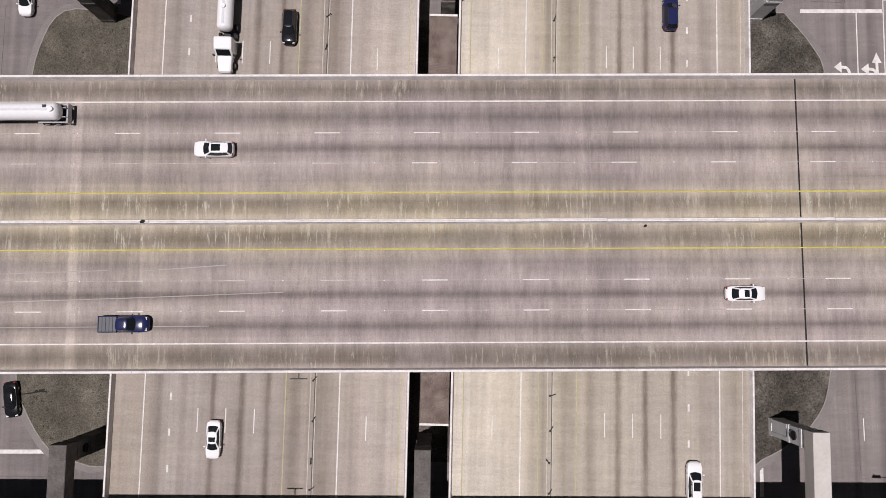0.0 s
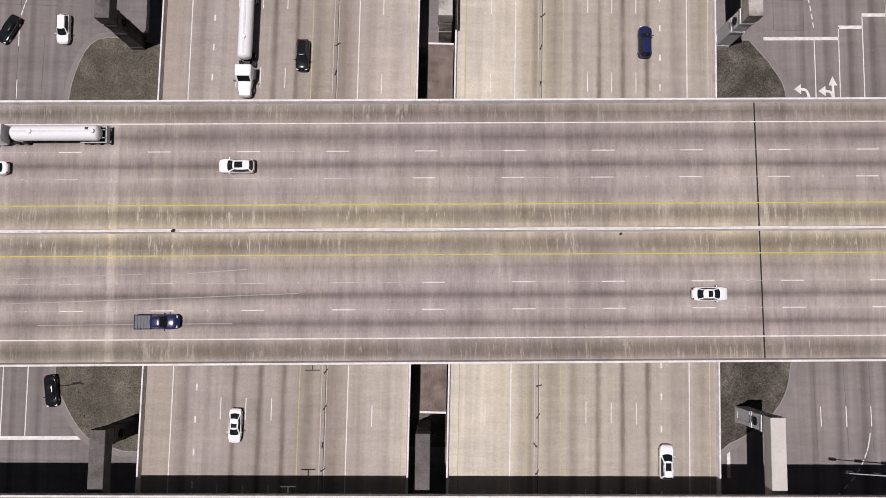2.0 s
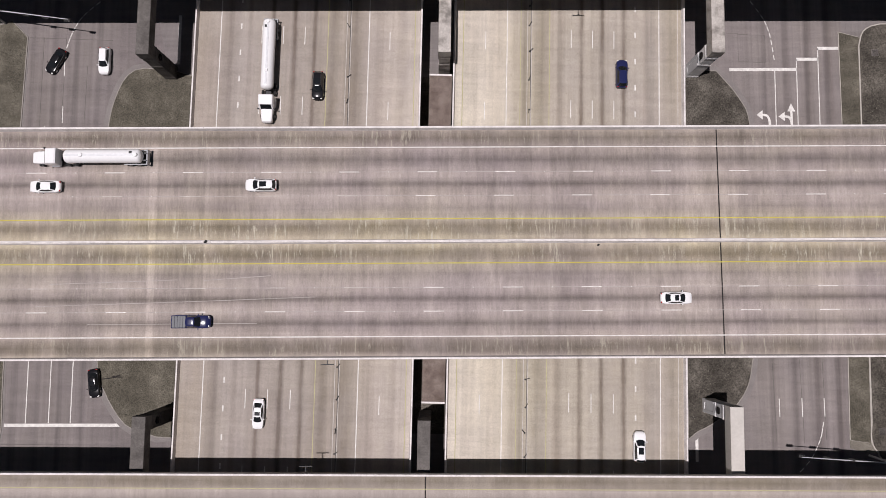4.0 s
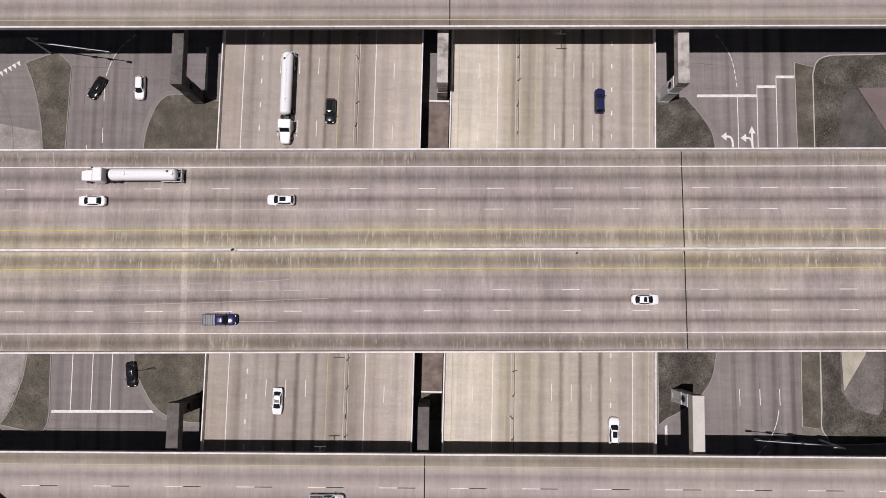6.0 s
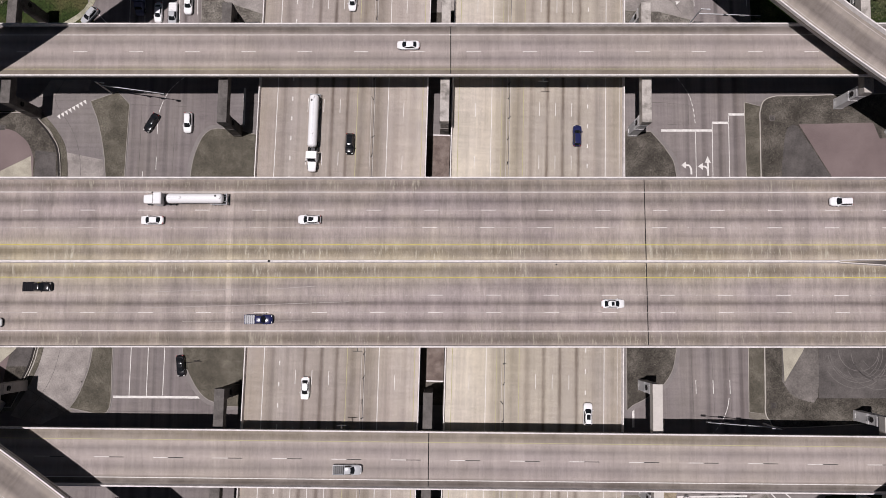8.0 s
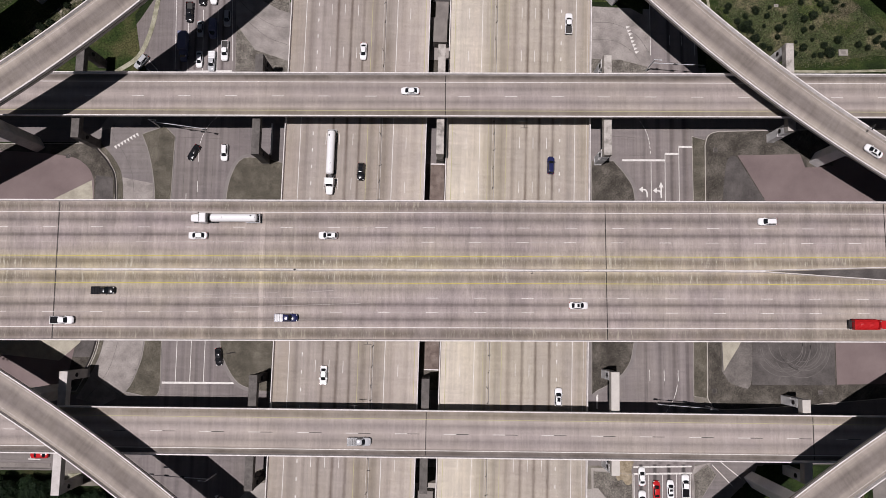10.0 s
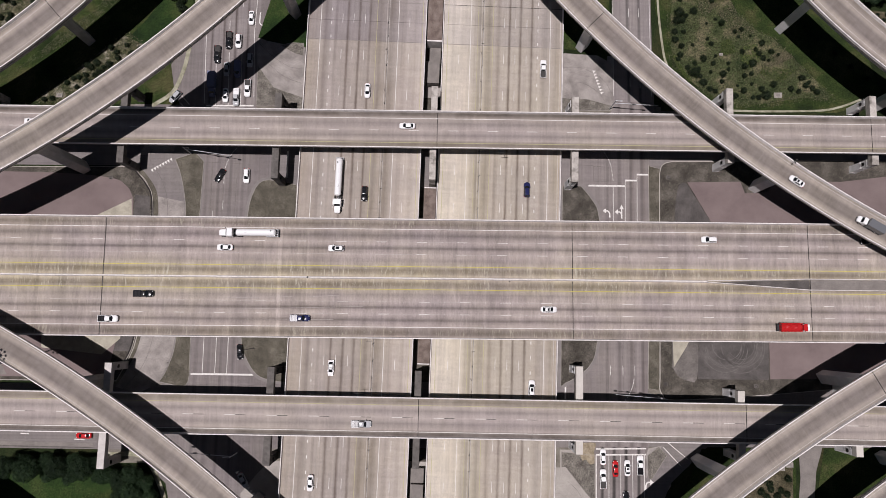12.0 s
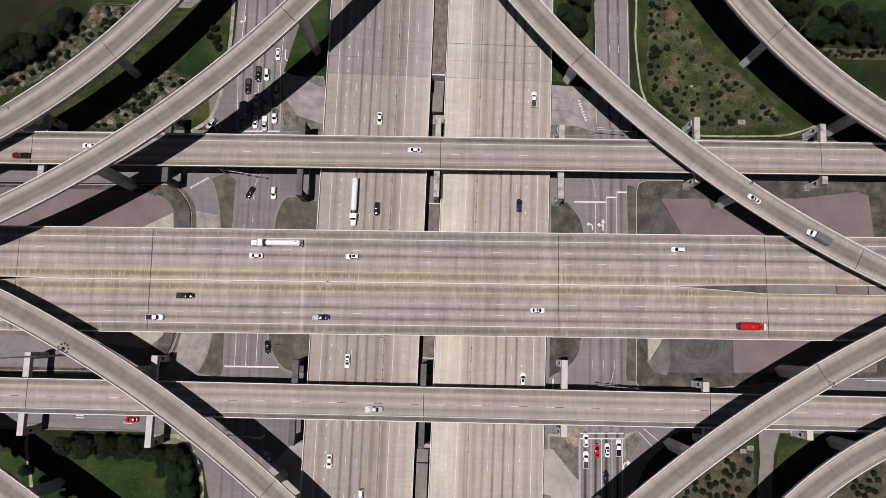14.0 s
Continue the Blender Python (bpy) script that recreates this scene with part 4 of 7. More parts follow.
def arrow(x, y, straight, turn=0.0, size=1.0, hand=1):
    base = thing("arrow_marking", "white turn arrow painted on the frontage road", "arrow marking", kind="structure", at=pose(x, y, 0, 0, 0, turn) @ Matrix.Diagonal((hand, 1, 1, 1)))
    bend = glide([(0.9 * size, -1.6 * size, 0), (0.85 * size, -0.4 * size, 0), (0.45 * size, 0.45 * size, 0), (-0.35 * size, 0.6 * size, 0)], 4)
    part("arrow_shaft", stripe(bend, 0.42 * size, 0.024), M_WHITE, base)
    part("arrow_head", prism([(-0.3 * size, -0.25 * size), (-0.3 * size, 1.45 * size), (-1.4 * size, 0.6 * size)], 0.014, 0.026), M_WHITE, base)
    if straight:
        part("arrow_shaft", stripe([(0.9 * size, -1.6 * size, 0), (0.9 * size, 1.6 * size, 0)], 0.4 * size, 0.025), M_WHITE, base)
        part("arrow_head", prism([(0.2 * size, 1.5 * size), (1.6 * size, 1.5 * size), (0.9 * size, 3.0 * size)], 0.014, 0.026), M_WHITE, base)


arrow(57.6, 22.9, False)
arrow(61.5, 22.6, True)
arrow(69.2, -62.3, False, 0.0, 1.1, -1)
arrow(-73.6, 100.4, False, 180.0, 1.0, -1)
hook = thing("arrow_marking", "white hooked turnaround arrow painted on the road", "arrow marking", kind="structure", at=pose(-55.9, 86.4, 0))
part("arrow_shaft", stripe([(-1.0, 2.6, 0), (-1.1, -0.4, 0)] + [(0.05 + 1.15 * math.cos(radians(a)), -0.6 + 1.3 * math.sin(radians(a)), 0) for a in range(190, 356, 20)] + [(1.2, 0.2, 0)], 0.36, 0.024), M_WHITE, hook)
part("arrow_head", prism([(0.5, 0.1), (1.9, 0.1), (1.2, 1.9)], 0.014, 0.026), M_WHITE, hook)


# ---- bridges ----
PARAPET = [(0.0, 0.0), (0.46, 0.0), (0.30, 0.86), (0.27, 0.92), (0.03, 0.92), (0.0, 0.88)]


def parapets(path, offset, parent, step=3, material=None, gap=0.02):
    """Barrier castings along both edges of a path, each casting a piece of its own."""
    for sign in (1, -1):
        prof = [(sign * (offset - s), u) for s, u in PARAPET]
        for i in range(0, len(path) - 1, step):
            run = [Vector(p) for p in path[i : i + step + 1]]
            run[0] = run[0].lerp(run[1], gap / max(0.01, (run[1] - run[0]).length))
            part("parapet", sweep(prof, run), material or M_PARA, parent)


def girders(path, half, depth, count, parent, width=0.55, drop=0.3):
    for k in range(count):
        s = -half + 2 * half * k / (count - 1)
        part("girder", sweep([(s - width / 2, -drop - depth), (s + width / 2, -drop - depth), (s + width / 2, -drop + 0.02), (s - width / 2, -drop + 0.02)], path), M_CONC, parent)


DECK_Z = 13.3
over = thing("overpass", "wide concrete highway overpass with stained deck and pale parapets", "overpass", kind="structure")


def deck_span(x0, x1, y0, y1):
    xs = between(x0, x1, 12.0)
    path = [(x, 0, DECK_Z) for x in xs]
    part("deck", sweep([(-y1, -0.3), (-y0, -0.3), (-y0, 0), (-y1, 0)], path), M_DECK, over)


deck_span(-96.9, 43.5, -18.1, 17.9)
deck_span(43.7, 115.4, -18.1, 17.9)
deck_span(-143, -97.2, -18.1, 17.9)
# beyond the gores the two roadways part
part("deck", prism([(115.6, 0.75), (330, 0.75), (330, 17.9), (115.6, 17.9)], DECK_Z - 0.3, DECK_Z), M_DECK, over)
part("deck", prism([(115.6, -18.1), (330, -18.1), (330, -2.2), (115.6, -2.2)], DECK_Z - 0.3, DECK_Z), M_DECK, over)
part("deck", prism([(-330, 0.4), (-143.2, 0.2), (-143.2, 17.9), (-330, 17.9)], DECK_Z - 0.3, DECK_Z), M_DECK, over)
part("deck", prism([(-330, -18.1), (-143.2, -18.1), (-143.2, -0.6), (-330, -1.0)], DECK_Z - 0.3, DECK_Z), M_DECK, over)
for x0, x1, material in ((115.7, 139.6, M_GREYPAD), (139.9, 150.5, M_RED), (150.8, 200.0, M_GREYPAD)):
    part("gore", prism([(x0, -2.18), (x1, -2.18), (x1, 0.73), (x0, 0.73)], DECK_Z - 0.35, DECK_Z - 0.03), material, over, "stained slab between the two roadways")
for x, w, rubber in ((43.6, 0.24, M_JOINT), (115.5, 0.2, M_JOINT), (-97.05, 0.13, M_PIERDARK), (-143.1, 0.1, M_PIERDARK)):
    bm = bmesh.new()
    box(bm, x - w / 2, x + w / 2, -17.6, 17.4, DECK_Z - 0.28, DECK_Z - 0.03)
    part("expansion_joint", bm, rubber, over, "dark open expansion joint")
for y0 in (-16.2, -12.0, -8.0, -4.0, 0.0, 4.0, 8.0, 12.0, 16.0):
    bm = bmesh.new()
    box(bm, -143, 115, y0 - 0.4, y0 + 0.4, DECK_Z - 1.7, DECK_Z - 0.29)
    part("girder", bm, M_CONC, over)
EDGE_N = [(x, 17.9, DECK_Z) for x in between(-330, 330, 9.14 / 2)]
EDGE_S = [(x, -18.1, DECK_Z) for x in between(-330, 330, 9.14 / 2)]
for path, sign in ((EDGE_N, 1), (EDGE_S, -1)):
    prof = [(sign * s, u) for s, u in PARAPET]
    for i in range(36, len(path) - 38, 2):
        run = [Vector(p) for p in path[i : i + 3]]
        run[0].x += 0.02
        part("parapet", sweep(prof, run), M_PARA, over)
BARRIER = [(-0.34, 0), (0.34, 0), (0.20, 0.50), (0.17, 0.92), (0.03, 0.92), (0.0, 0.86), (-0.03, 0.92), (-0.17, 0.92), (-0.20, 0.50)]
xs = between(-136.0, 84.0, 9.14)
bm = bmesh.new()
L = (xs[1] - xs[0]) - 0.03
sweep(BARRIER, [(0, 0, 0), (L, 0, 0)], bm)
CASTING = finish("median_barrier", bm, M_PARA)
for i, x in enumerate(xs[:-1]):
    piece("median_barrier", CASTING, over, (x, -0.09 + 0.02 * math.sin(i * 2.1), DECK_Z))
# the barrier forks round the openings
for pts in ([(84, 0.1), (100, 0.5), (115, 0.95), (330, 0.95)], [(84, -0.3), (100, -1.35), (115, -2.35), (330, -2.5)], [(-136, 0.1), (-150, 0.45), (-330, 0.6)], [(-136, -0.3), (-150, -0.9), (-330, -1.2)]):
    for a, b in zip(pts, pts[1:]):
        n = max(1, int(abs(b[0] - a[0]) / 9))
        for k in range(n):
            p = Vector((*a, DECK_Z)).lerp(Vector((*b, DECK_Z)), k / n)
            q = Vector((*a, DECK_Z)).lerp(Vector((*b, DECK_Z)), (k + 1) / n)
            part("median_barrier", sweep([(s * 0.5, u) for s, u in BARRIER], [p.lerp(q, 0.004), q]), M_PARA, over)
part("gore", prism([(85.5, -0.15), (115.35, 0.7), (115.35, -2.15)], DECK_Z + 0.001, DECK_Z + 0.012), M_DARKPAD, over, "dark paved gore between barriers")
part("gore", prism([(-137.0, -0.1), (-142.9, 0.12), (-142.9, -0.5)], DECK_Z + 0.001, DECK_Z + 0.012), M_DARKPAD, over, "dark paved gore between barriers")


def deck_line(y, w, material, label="", up=0.008):
    part("edge_line", stripe([(x, y, DECK_Z) for x in between(-330, 330, 30)], w, up), material, over, label)


deck_line(14.75, 0.16, M_WHITE)
deck_line(-14.7, 0.16, M_WHITE)
deck_line(3.45, 0.15, M_YELLOW)
deck_line(-3.45, 0.15, M_YELLOW)
LANE_ROWS = ((10.85, -3.4), (7.10, -3.7), (-7.2, -2.5), (-10.85, -2.45))
for y, x0 in LANE_ROWS:
    deck_line(y, 0.09, M_GHOST, "ghost of a worn away lane line", 0.005)
# traces of an older lane layout, a little askew
for a, q in (((-60, -6.5), (-40.3, -5.9)), ((-36.3, -6.0), (-26, -5.3)), ((-62, -9.9), (-36.9, -9.2)), ((-36.9, -9.2), (-19.1, -8.6)), ((-54, -12.7), (-28, -12.6))):
    part("edge_line", stripe([(*a, DECK_Z), (*q, DECK_Z)], 0.1, 0.004), M_GHOST, over, "ghost of a worn away lane line")
DASH = slab_mesh("lane_dash", 3.1, 0.13, 0.006, M_WHITE)
DASHF = slab_mesh("lane_dash", 3.1, 0.11, 0.006, M_FAINT)
STUD = slab_mesh("road_stud", 0.12, 0.12, 0.02, M_WHITE)
for y, x0 in LANE_ROWS:
    for k in range(-22, 22):
        x = x0 + 12.19 * k
        piece("lane_dash", DASH if (x > -10 or abs(y) > 10.8) else DASHF, over, (x, y, DECK_Z + 0.003))
        if -100 < x < 100:
            piece("road_stud", STUD, over, (x + 7.6, y, DECK_Z + 0.001))
# overpass bents below the deck
for bx in (-97.0, -66.0, 66.0, 115.5):
    pier = thing("overpass_bent", "multi-column concrete bent below the overpass", "bridge pier", "overpass bents")
    bm = bmesh.new()
    box(bm, bx - 0.9, bx + 0.9, -16.5, 16.3, DECK_Z - 3.0, DECK_Z - 1.69, 0.05)
    part("cap", bm, M_CONC, pier)
    for y in (-13.5, -4.5, 4.5, 13.3):
        bm = bmesh.new()
        bmesh.ops.create_cone(bm, cap_ends=True, segments=16, radius1=0.7, radius2=0.7, depth=DECK_Z - 2.8, matrix=Matrix.Translation((bx, y, (DECK_Z - 3.0) / 2 - 0.1)))
        part("column", bm, M_CONC, pier, smooth=True)

# ---- the freeway below, two carriageways a little askew ----
FREE_Z = 5.8
SKEW = pose(0, 0, 0, 0, 0, -1.564)


def carriageway(label, x0, x1, material, newer):
    base = thing("freeway", label, "freeway", kind="structure", at=SKEW)
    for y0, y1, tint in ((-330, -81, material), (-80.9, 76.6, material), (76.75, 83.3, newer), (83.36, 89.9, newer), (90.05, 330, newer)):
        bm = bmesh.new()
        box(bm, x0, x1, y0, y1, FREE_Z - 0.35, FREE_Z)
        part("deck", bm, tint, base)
    for y in (-80.95, 76.67, 89.97):
        bm = bmesh.new()
        box(bm, x0 + 0.4, x1 - 0.4, y - 0.12, y + 0.12, FREE_Z - 0.3, FREE_Z - 0.02)
        part("expansion_joint", bm, M_JOINT if x0 > 0 and y > 80 else M_GREYPAD, base)
    ys = between(-330, 330, 9.14 / 2)
    for x, sign in ((x0, -1), (x1, 1)):
        prof = [(sign * -s * 0.85, u) for s, u in PARAPET]
        for i in range(36, len(ys) - 36, 2):
            part("parapet", sweep(prof, [(x, ys[i] + 0.02, FREE_Z), (x, ys[i + 2], FREE_Z)]), M_PARA, base)
    for k in range(7):
        gx = x0 + 2 + (x1 - x0 - 4) * k / 6
        bm = bmesh.new()
        box(bm, gx - 0.4, gx + 0.4, -330, 330, FREE_Z - 1.4, FREE_Z - 0.34)
        part("girder", bm, M_CONC, base)
    return base


def free_line(base, x, w, material):
    part("edge_line", stripe([(x, y, FREE_Z) for y in between(-330, 330, 60)], w, 0.008), material, base)


PYLON = bmesh.new()
bmesh.ops.create_cone(PYLON, cap_ends=True, segments=8, radius1=0.16, radius2=0.13, depth=0.05, matrix=Matrix.Translation((0, 0, 0.025)))
bmesh.ops.create_cone(PYLON, cap_ends=True, segments=8, radius1=0.06, radius2=0.05, depth=0.8, matrix=Matrix.Rotation(radians(58), 4, "Y") @ Matrix.Translation((0, 0, 0.4)))
PYLON = finish("lane_post", PYLON, M_POST)
DOT = slab_mesh("lane_dot", 0.95, 0.24, 0.006, M_WHITE)
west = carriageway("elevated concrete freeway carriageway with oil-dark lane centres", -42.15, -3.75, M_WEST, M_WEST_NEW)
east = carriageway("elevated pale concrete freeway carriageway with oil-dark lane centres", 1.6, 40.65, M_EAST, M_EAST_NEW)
for base, lines, dashes, hov, dots, seam, first in (
    (west, ((-37.95, M_WHITE, 0.15), (-12.78, M_WHITE, 0.16), (-16.55, M_FAINT, 0.1), (-15.85, M_FAINT, 0.1), (-19.75, M_FAINTY, 0.13), (-4.95, M_FAINTY, 0.13)), (-30.94, -27.34, -23.66), -9.22, -34.5, -16.2, 33.7),
    (east, ((36.5, M_WHITE, 0.16), (10.69, M_WHITE, 0.16), (14.15, M_FAINT, 0.1), (14.85, M_FAINT, 0.1), (17.91, M_FAINTY, 0.13), (3.26, M_FAINTY, 0.13), (13.0, M_FAINTY, 0.1)), (21.57, 25.2, 28.84), 7.04, 32.45, 14.5, 34.2)):
    for x, m, w in lines:
        free_line(base, x, w, m)
    bm = bmesh.new()
    box(bm, seam + 0.16, seam + 0.28, -330, 330, FREE_Z - 0.2, FREE_Z + 0.006)
    part("seam", bm, M_PIERDARK, base, "dark sealed joint between lanes")
    for k in range(-12, 12):
        for x in dashes:
            piece("lane_dash", DASH, base, (x, first + 12.19 * k, FREE_Z + 0.003), 90)
        piece("lane_dash", DASH, base, (hov, first - 0.6 + 12.19 * k, FREE_Z + 0.003), 90)
    for k in range(-30, 30):
        piece("lane_dot", DOT, base, (dots, 31.6 + 4.57 * k, FREE_Z + 0.003), 90)
    spots = random.Random(int(seam * 10))
    for k in range(-26, 26):
        if spots.random() < 0.86:
            piece("lane_post", PYLON, base, (seam + spots.uniform(-0.06, 0.1), -21.0 + 4.5 * k + spots.uniform(-0.8, 0.8), FREE_Z), spots.choice((65, 75, 120, 20, 250)) + spots.uniform(-20, 20))
part("edge_line", stripe([(38.9, -120, FREE_Z), (39.6, 0, FREE_Z), (39.9, 120, FREE_Z)], 0.1, 0.008), M_FAINT, east)
# gravel median between the carriageways
median = thing("median_slab", "brown gravel topped concrete median between the carriageways", "median", kind="structure", at=SKEW)
bm = bmesh.new()
box(bm, -2.35, 1.45, -25.9, 29.4, 0, 4.0)
part("fill", bm, M_MEDIAN, median)
for y in (-26.05, 29.4):
    bm = bmesh.new()
    box(bm, -2.4, 1.45, y, y + 0.3, 0, 4.12, 0.03)
    part("end_wall", bm, M_PARA, median)
for y0, y1 in ((64, 71), (-70, -62)):
    bm = bmesh.new()
    box(bm, -2.8, 1.0, y0, y1, 0, 4.3, 0.05)
    part("end_wall", bm, M_GREYPAD, median)
bm = bmesh.new()
box(bm, -3.4, 1.4, 77.9, 330, 0, 5.3)
part("fill", bm, M_MEDIAN, median)
bm = bmesh.new()
box(bm, -3.4, 1.4, 77.4, 77.88, 0, 5.75, 0.04)
part("end_wall", bm, M_PARA, median)
bm = bmesh.new()
box(bm, -3.4, 1.4, -330, -80.6, 0, 5.3)
part("fill", bm, M_MEDIAN, median)
bm = bmesh.new()
box(bm, -3.4, 1.4, -80.58, -80.1, 0, 5.75, 0.04)
part("end_wall", bm, M_PARA, median)
bm = bmesh.new()
box(bm, -3.0, 1.0, -77.5, -57.5, 0, 2.6, 0.05)
part("fill", bm, M_GREYPAD, median)
bm = bmesh.new()
box(bm, -2.4, 1.2, 64, 76.5, 0, 2.6, 0.05)
part("fill", bm, M_GREYPAD, median)


# ---- straight ramps and curving flyovers ----
def ramp(name, label, path, half, material, girder_count, lines, depth=1.5, joints=(), step=3):
    base = thing(name, label, "flyover", kind="structure")
    bm = sweep([(-half, -0.28), (half, -0.28), (half, 0), (-half, 0)], path)
    part("deck", unroll(bm, path), material, base)
    girders(path, half - 1.3, depth, girder_count, base, 1.0 if girder_count < 4 else 0.6)
    parapets(path, half, base, step)
    for s, w, m in lines:
        part("edge_line", stripe(path, w, 0.009, s), m, base)
    for i in joints:
        a, b = Vector(path[i]), Vector(path[i + 1])
        d = (b - a).normalized()
        r = Vector((d.y, -d.x, 0))
        h = half - 0.47
        bm = bmesh.new()
        v = [bm.verts.new(a + d * u + r * s + Vector((0, 0, z))) for z in (-0.2, 0.008) for u, s in ((-0.1, -h), (0.1, -h), (0.1, h), (-0.1, h))]
        for f in ((3, 2, 1, 0), (4, 5, 6, 7), (0, 1, 5, 4), (1, 2, 6, 5), (2, 3, 7, 6), (3, 0, 4, 7)):
            bm.faces.new([v[k] for k in f])
        part("expansion_joint", bm, M_JOINT, base)
    return base


NORTH = [(x, 45.35, 14.8) for x in between(-330, 330, 4.6)]
SOUTH = [(x, -41.05 - 0.0095 * x, 13.2) for x in between(-330, 330, 4.6)]


def nearest(path, x):
    return min(range(len(path)), key=lambda i: abs(path[i][0] - x))


north = ramp("connector_ramp", "straight two lane concrete connector ramp with parapets", NORTH, 5.85, M_RAMP_N, 5, ((-3.5, 0.14, M_WHITE), (4.1, 0.13, M_FAINTY)), 1.4, [nearest(NORTH, x) for x in (0.8, 137.5, -139)], 2)
south = ramp("connector_ramp", "straight two lane concrete connector ramp with parapets", SOUTH, 5.85, M_RAMP, 5, ((-3.5, 0.13, M_FAINTY), (4.15, 0.16, M_WHITE)), 1.2, [nearest(SOUTH, x) for x in (-2.3, 92.5, -138)], 2)
BLACKDASH = slab_mesh("contrast_dash", 3.05, 0.15, 0.006, M_BLACKP)
for k in range(-24, 26):
    piece("lane_dash", DASH, north, (5.7 + 12.12 * k, 45.1, 14.803))
    x = -71.3 + 12.25 * (k + 2)
    y = -41.15 - 0.0095 * x
    piece("lane_dash", DASH, south, (x, y, 13.203), -0.5)
    piece("contrast_dash", BLACKDASH, south, (x + 3.1, y - 0.03, 13.203), -0.5)


def bend(cx, cy, r, a0, a1, height, slope=0.0, axis=0, lo=-150.0, hi=150.0):
    """A curving line with straight run-outs; its height follows one plan axis between lo and hi."""
    pts = [(cx + r * math.cos(radians(a)), cy + r * math.sin(radians(a))) for a in between(a0, a1, 1.0 * (a1 - a0) / max(6, int(abs(radians(a1 - a0)) * r / 4.0)))]
    first = [(pts[0][0] + (pts[0][0] - pts[1][0]) * k, pts[0][1] + (pts[0][1] - pts[1][1]) * k) for k in range(30, 0, -1)]
    last = [(pts[-1][0] + (pts[-1][0] - pts[-2][0]) * k, pts[-1][1] + (pts[-1][1] - pts[-2][1]) * k) for k in range(1, 31)]
    mid = (lo + hi) / 2
    return [(x, y, height + slope * (min(max((x, y)[axis], lo), hi) - mid)) for x, y in first + pts + last]


FLY = ((-3.2, 0.11, M_FAINT), (3.1, 0.11, M_FAINT))
FLYOVERS = {
    "ne": (bend(315.8, 339.4, 372.2, 212, 250, 20.2), 4.4),
    "nw": (bend(-286.9, 320.8, 334.9, -30, -75, 33.5, 0.042, 0, -150, -40), 4.12),
    "nwo": (bend(-265.9, 245.3, 226.3, -25, -75, 21.9, 0.031, 0, -150, -90), 5.14),
    "neo": (bend(255.3, 215.5, 189.3, 200, 262, 25.5, -0.023, 0, 90, 155), 5.4),
    "sw": (bend(-319.9, -386.2, 416.8, 72, 35, 22.2, 0.0036, 0, -150, -40), 4.21),
    "se": (bend(332.8, -397.3, 423.0, 108, 145, 29.1, -0.0047, 0, 50, 155), 4.28),
    "seo": (bend(207.6, -171.4, 134.9, 90, 160, 21.5, 0.033, 0, 105, 155), 4.47),
    "swo": (bend(-697.2, -931.0, 1030.6, 62, 50, 24.0), 4.3),
}
FLY_JOINTS = {"ne": [(47.8, 77.8), (145, 7)], "neo": [(115.8, 85.5)], "nwo": [(-112.2, 77.4)], "nw": [(-48.4, 88.2), (-150, 6)], "se": [(124.7, -28.4), (66, -73)], "sw": [(-47.4, -63.7), (-150, -4)], "seo": [(147, -47)]}
FLY_BASE = {}
for key, (path, half) in FLYOVERS.items():
    FLY_BASE[key] = ramp("flyover", "curving single lane concrete flyover high above the streets", path, half, M_FLY, 3, FLY, 2.0, [min(range(1, len(path) - 1), key=lambda i: (path[i][0] - x) ** 2 + (path[i][1] - y) ** 2) for x, y in FLY_JOINTS.get(key, [])])


# ---- piers ----
def straddle(x, y0, y1, top, ground0=0.0, material=M_PIER, w=2.5, shafts=None):
    """Portal bent: a long cap across the ramp on a column with collars and round medallions at each end."""
    base = thing("straddle_bent", "weathered concrete straddle bent carrying a connector ramp", "bridge pier", "straddle bents", at=pose(x, 0, 0, 0, 0, -1.0))
    shafts = shafts or material
    bm = bmesh.new()
    box(bm, -w / 2, w / 2, y0, y1, top - 2.2, top, 0.06)
    part("cap", bm, material, base)
    for y, s in ((y0 + 1.2, 1), (y1 - 1.2, -1)):
        bm = bmesh.new()
        prism([(-w / 2 + 0.1, y - 1.1), (w / 2 - 0.1, y - 1.1), (w / 2 - 0.1, y + 1.1), (-w / 2 + 0.1, y + 1.1)], ground0 - 0.3, top - 2.15, bm)
        col = part("column", bm, shafts, base)
        for z0, z1 in ((top - 3.4, top - 2.9), (top - 6.6, top - 6.1), (ground0, ground0 + 0.9)):
            bm = bmesh.new()
            box(bm, -w / 2 + 0.04, w / 2 - 0.04, y - 1.16, y + 1.16, z0, z1, 0.02)
            part("collar", bm, shafts, col)
        for sx in (-1, 1):
            for a, q in ((-1.1, -0.55), (0.55, 1.1)):
                bm = bmesh.new()
                box(bm, sx * (w / 2 - 0.1) - 0.08, sx * (w / 2 - 0.1) + 0.08, y + a, y + q, ground0 + 0.9, top - 6.6)
                part("pilaster", bm, shafts, col)
            bm = bmesh.new()
            bmesh.ops.create_cone(bm, cap_ends=True, segments=20, radius1=0.5, radius2=0.42, depth=0.2, matrix=Matrix.Translation((sx * (w / 2 - 0.05), y, top - 4.75)) @ Matrix.Rotation(radians(90), 4, "Y"))
            bmesh.ops.create_cone(bm, cap_ends=False, segments=20, radius1=0.6, radius2=0.56, depth=0.28, matrix=Matrix.Translation((sx * (w / 2 - 0.05), y, top - 4.75)) @ Matrix.Rotation(radians(90), 4, "Y"))
            part("medallion", bm, M_JOINT, col, "dark round medallion")
    return base


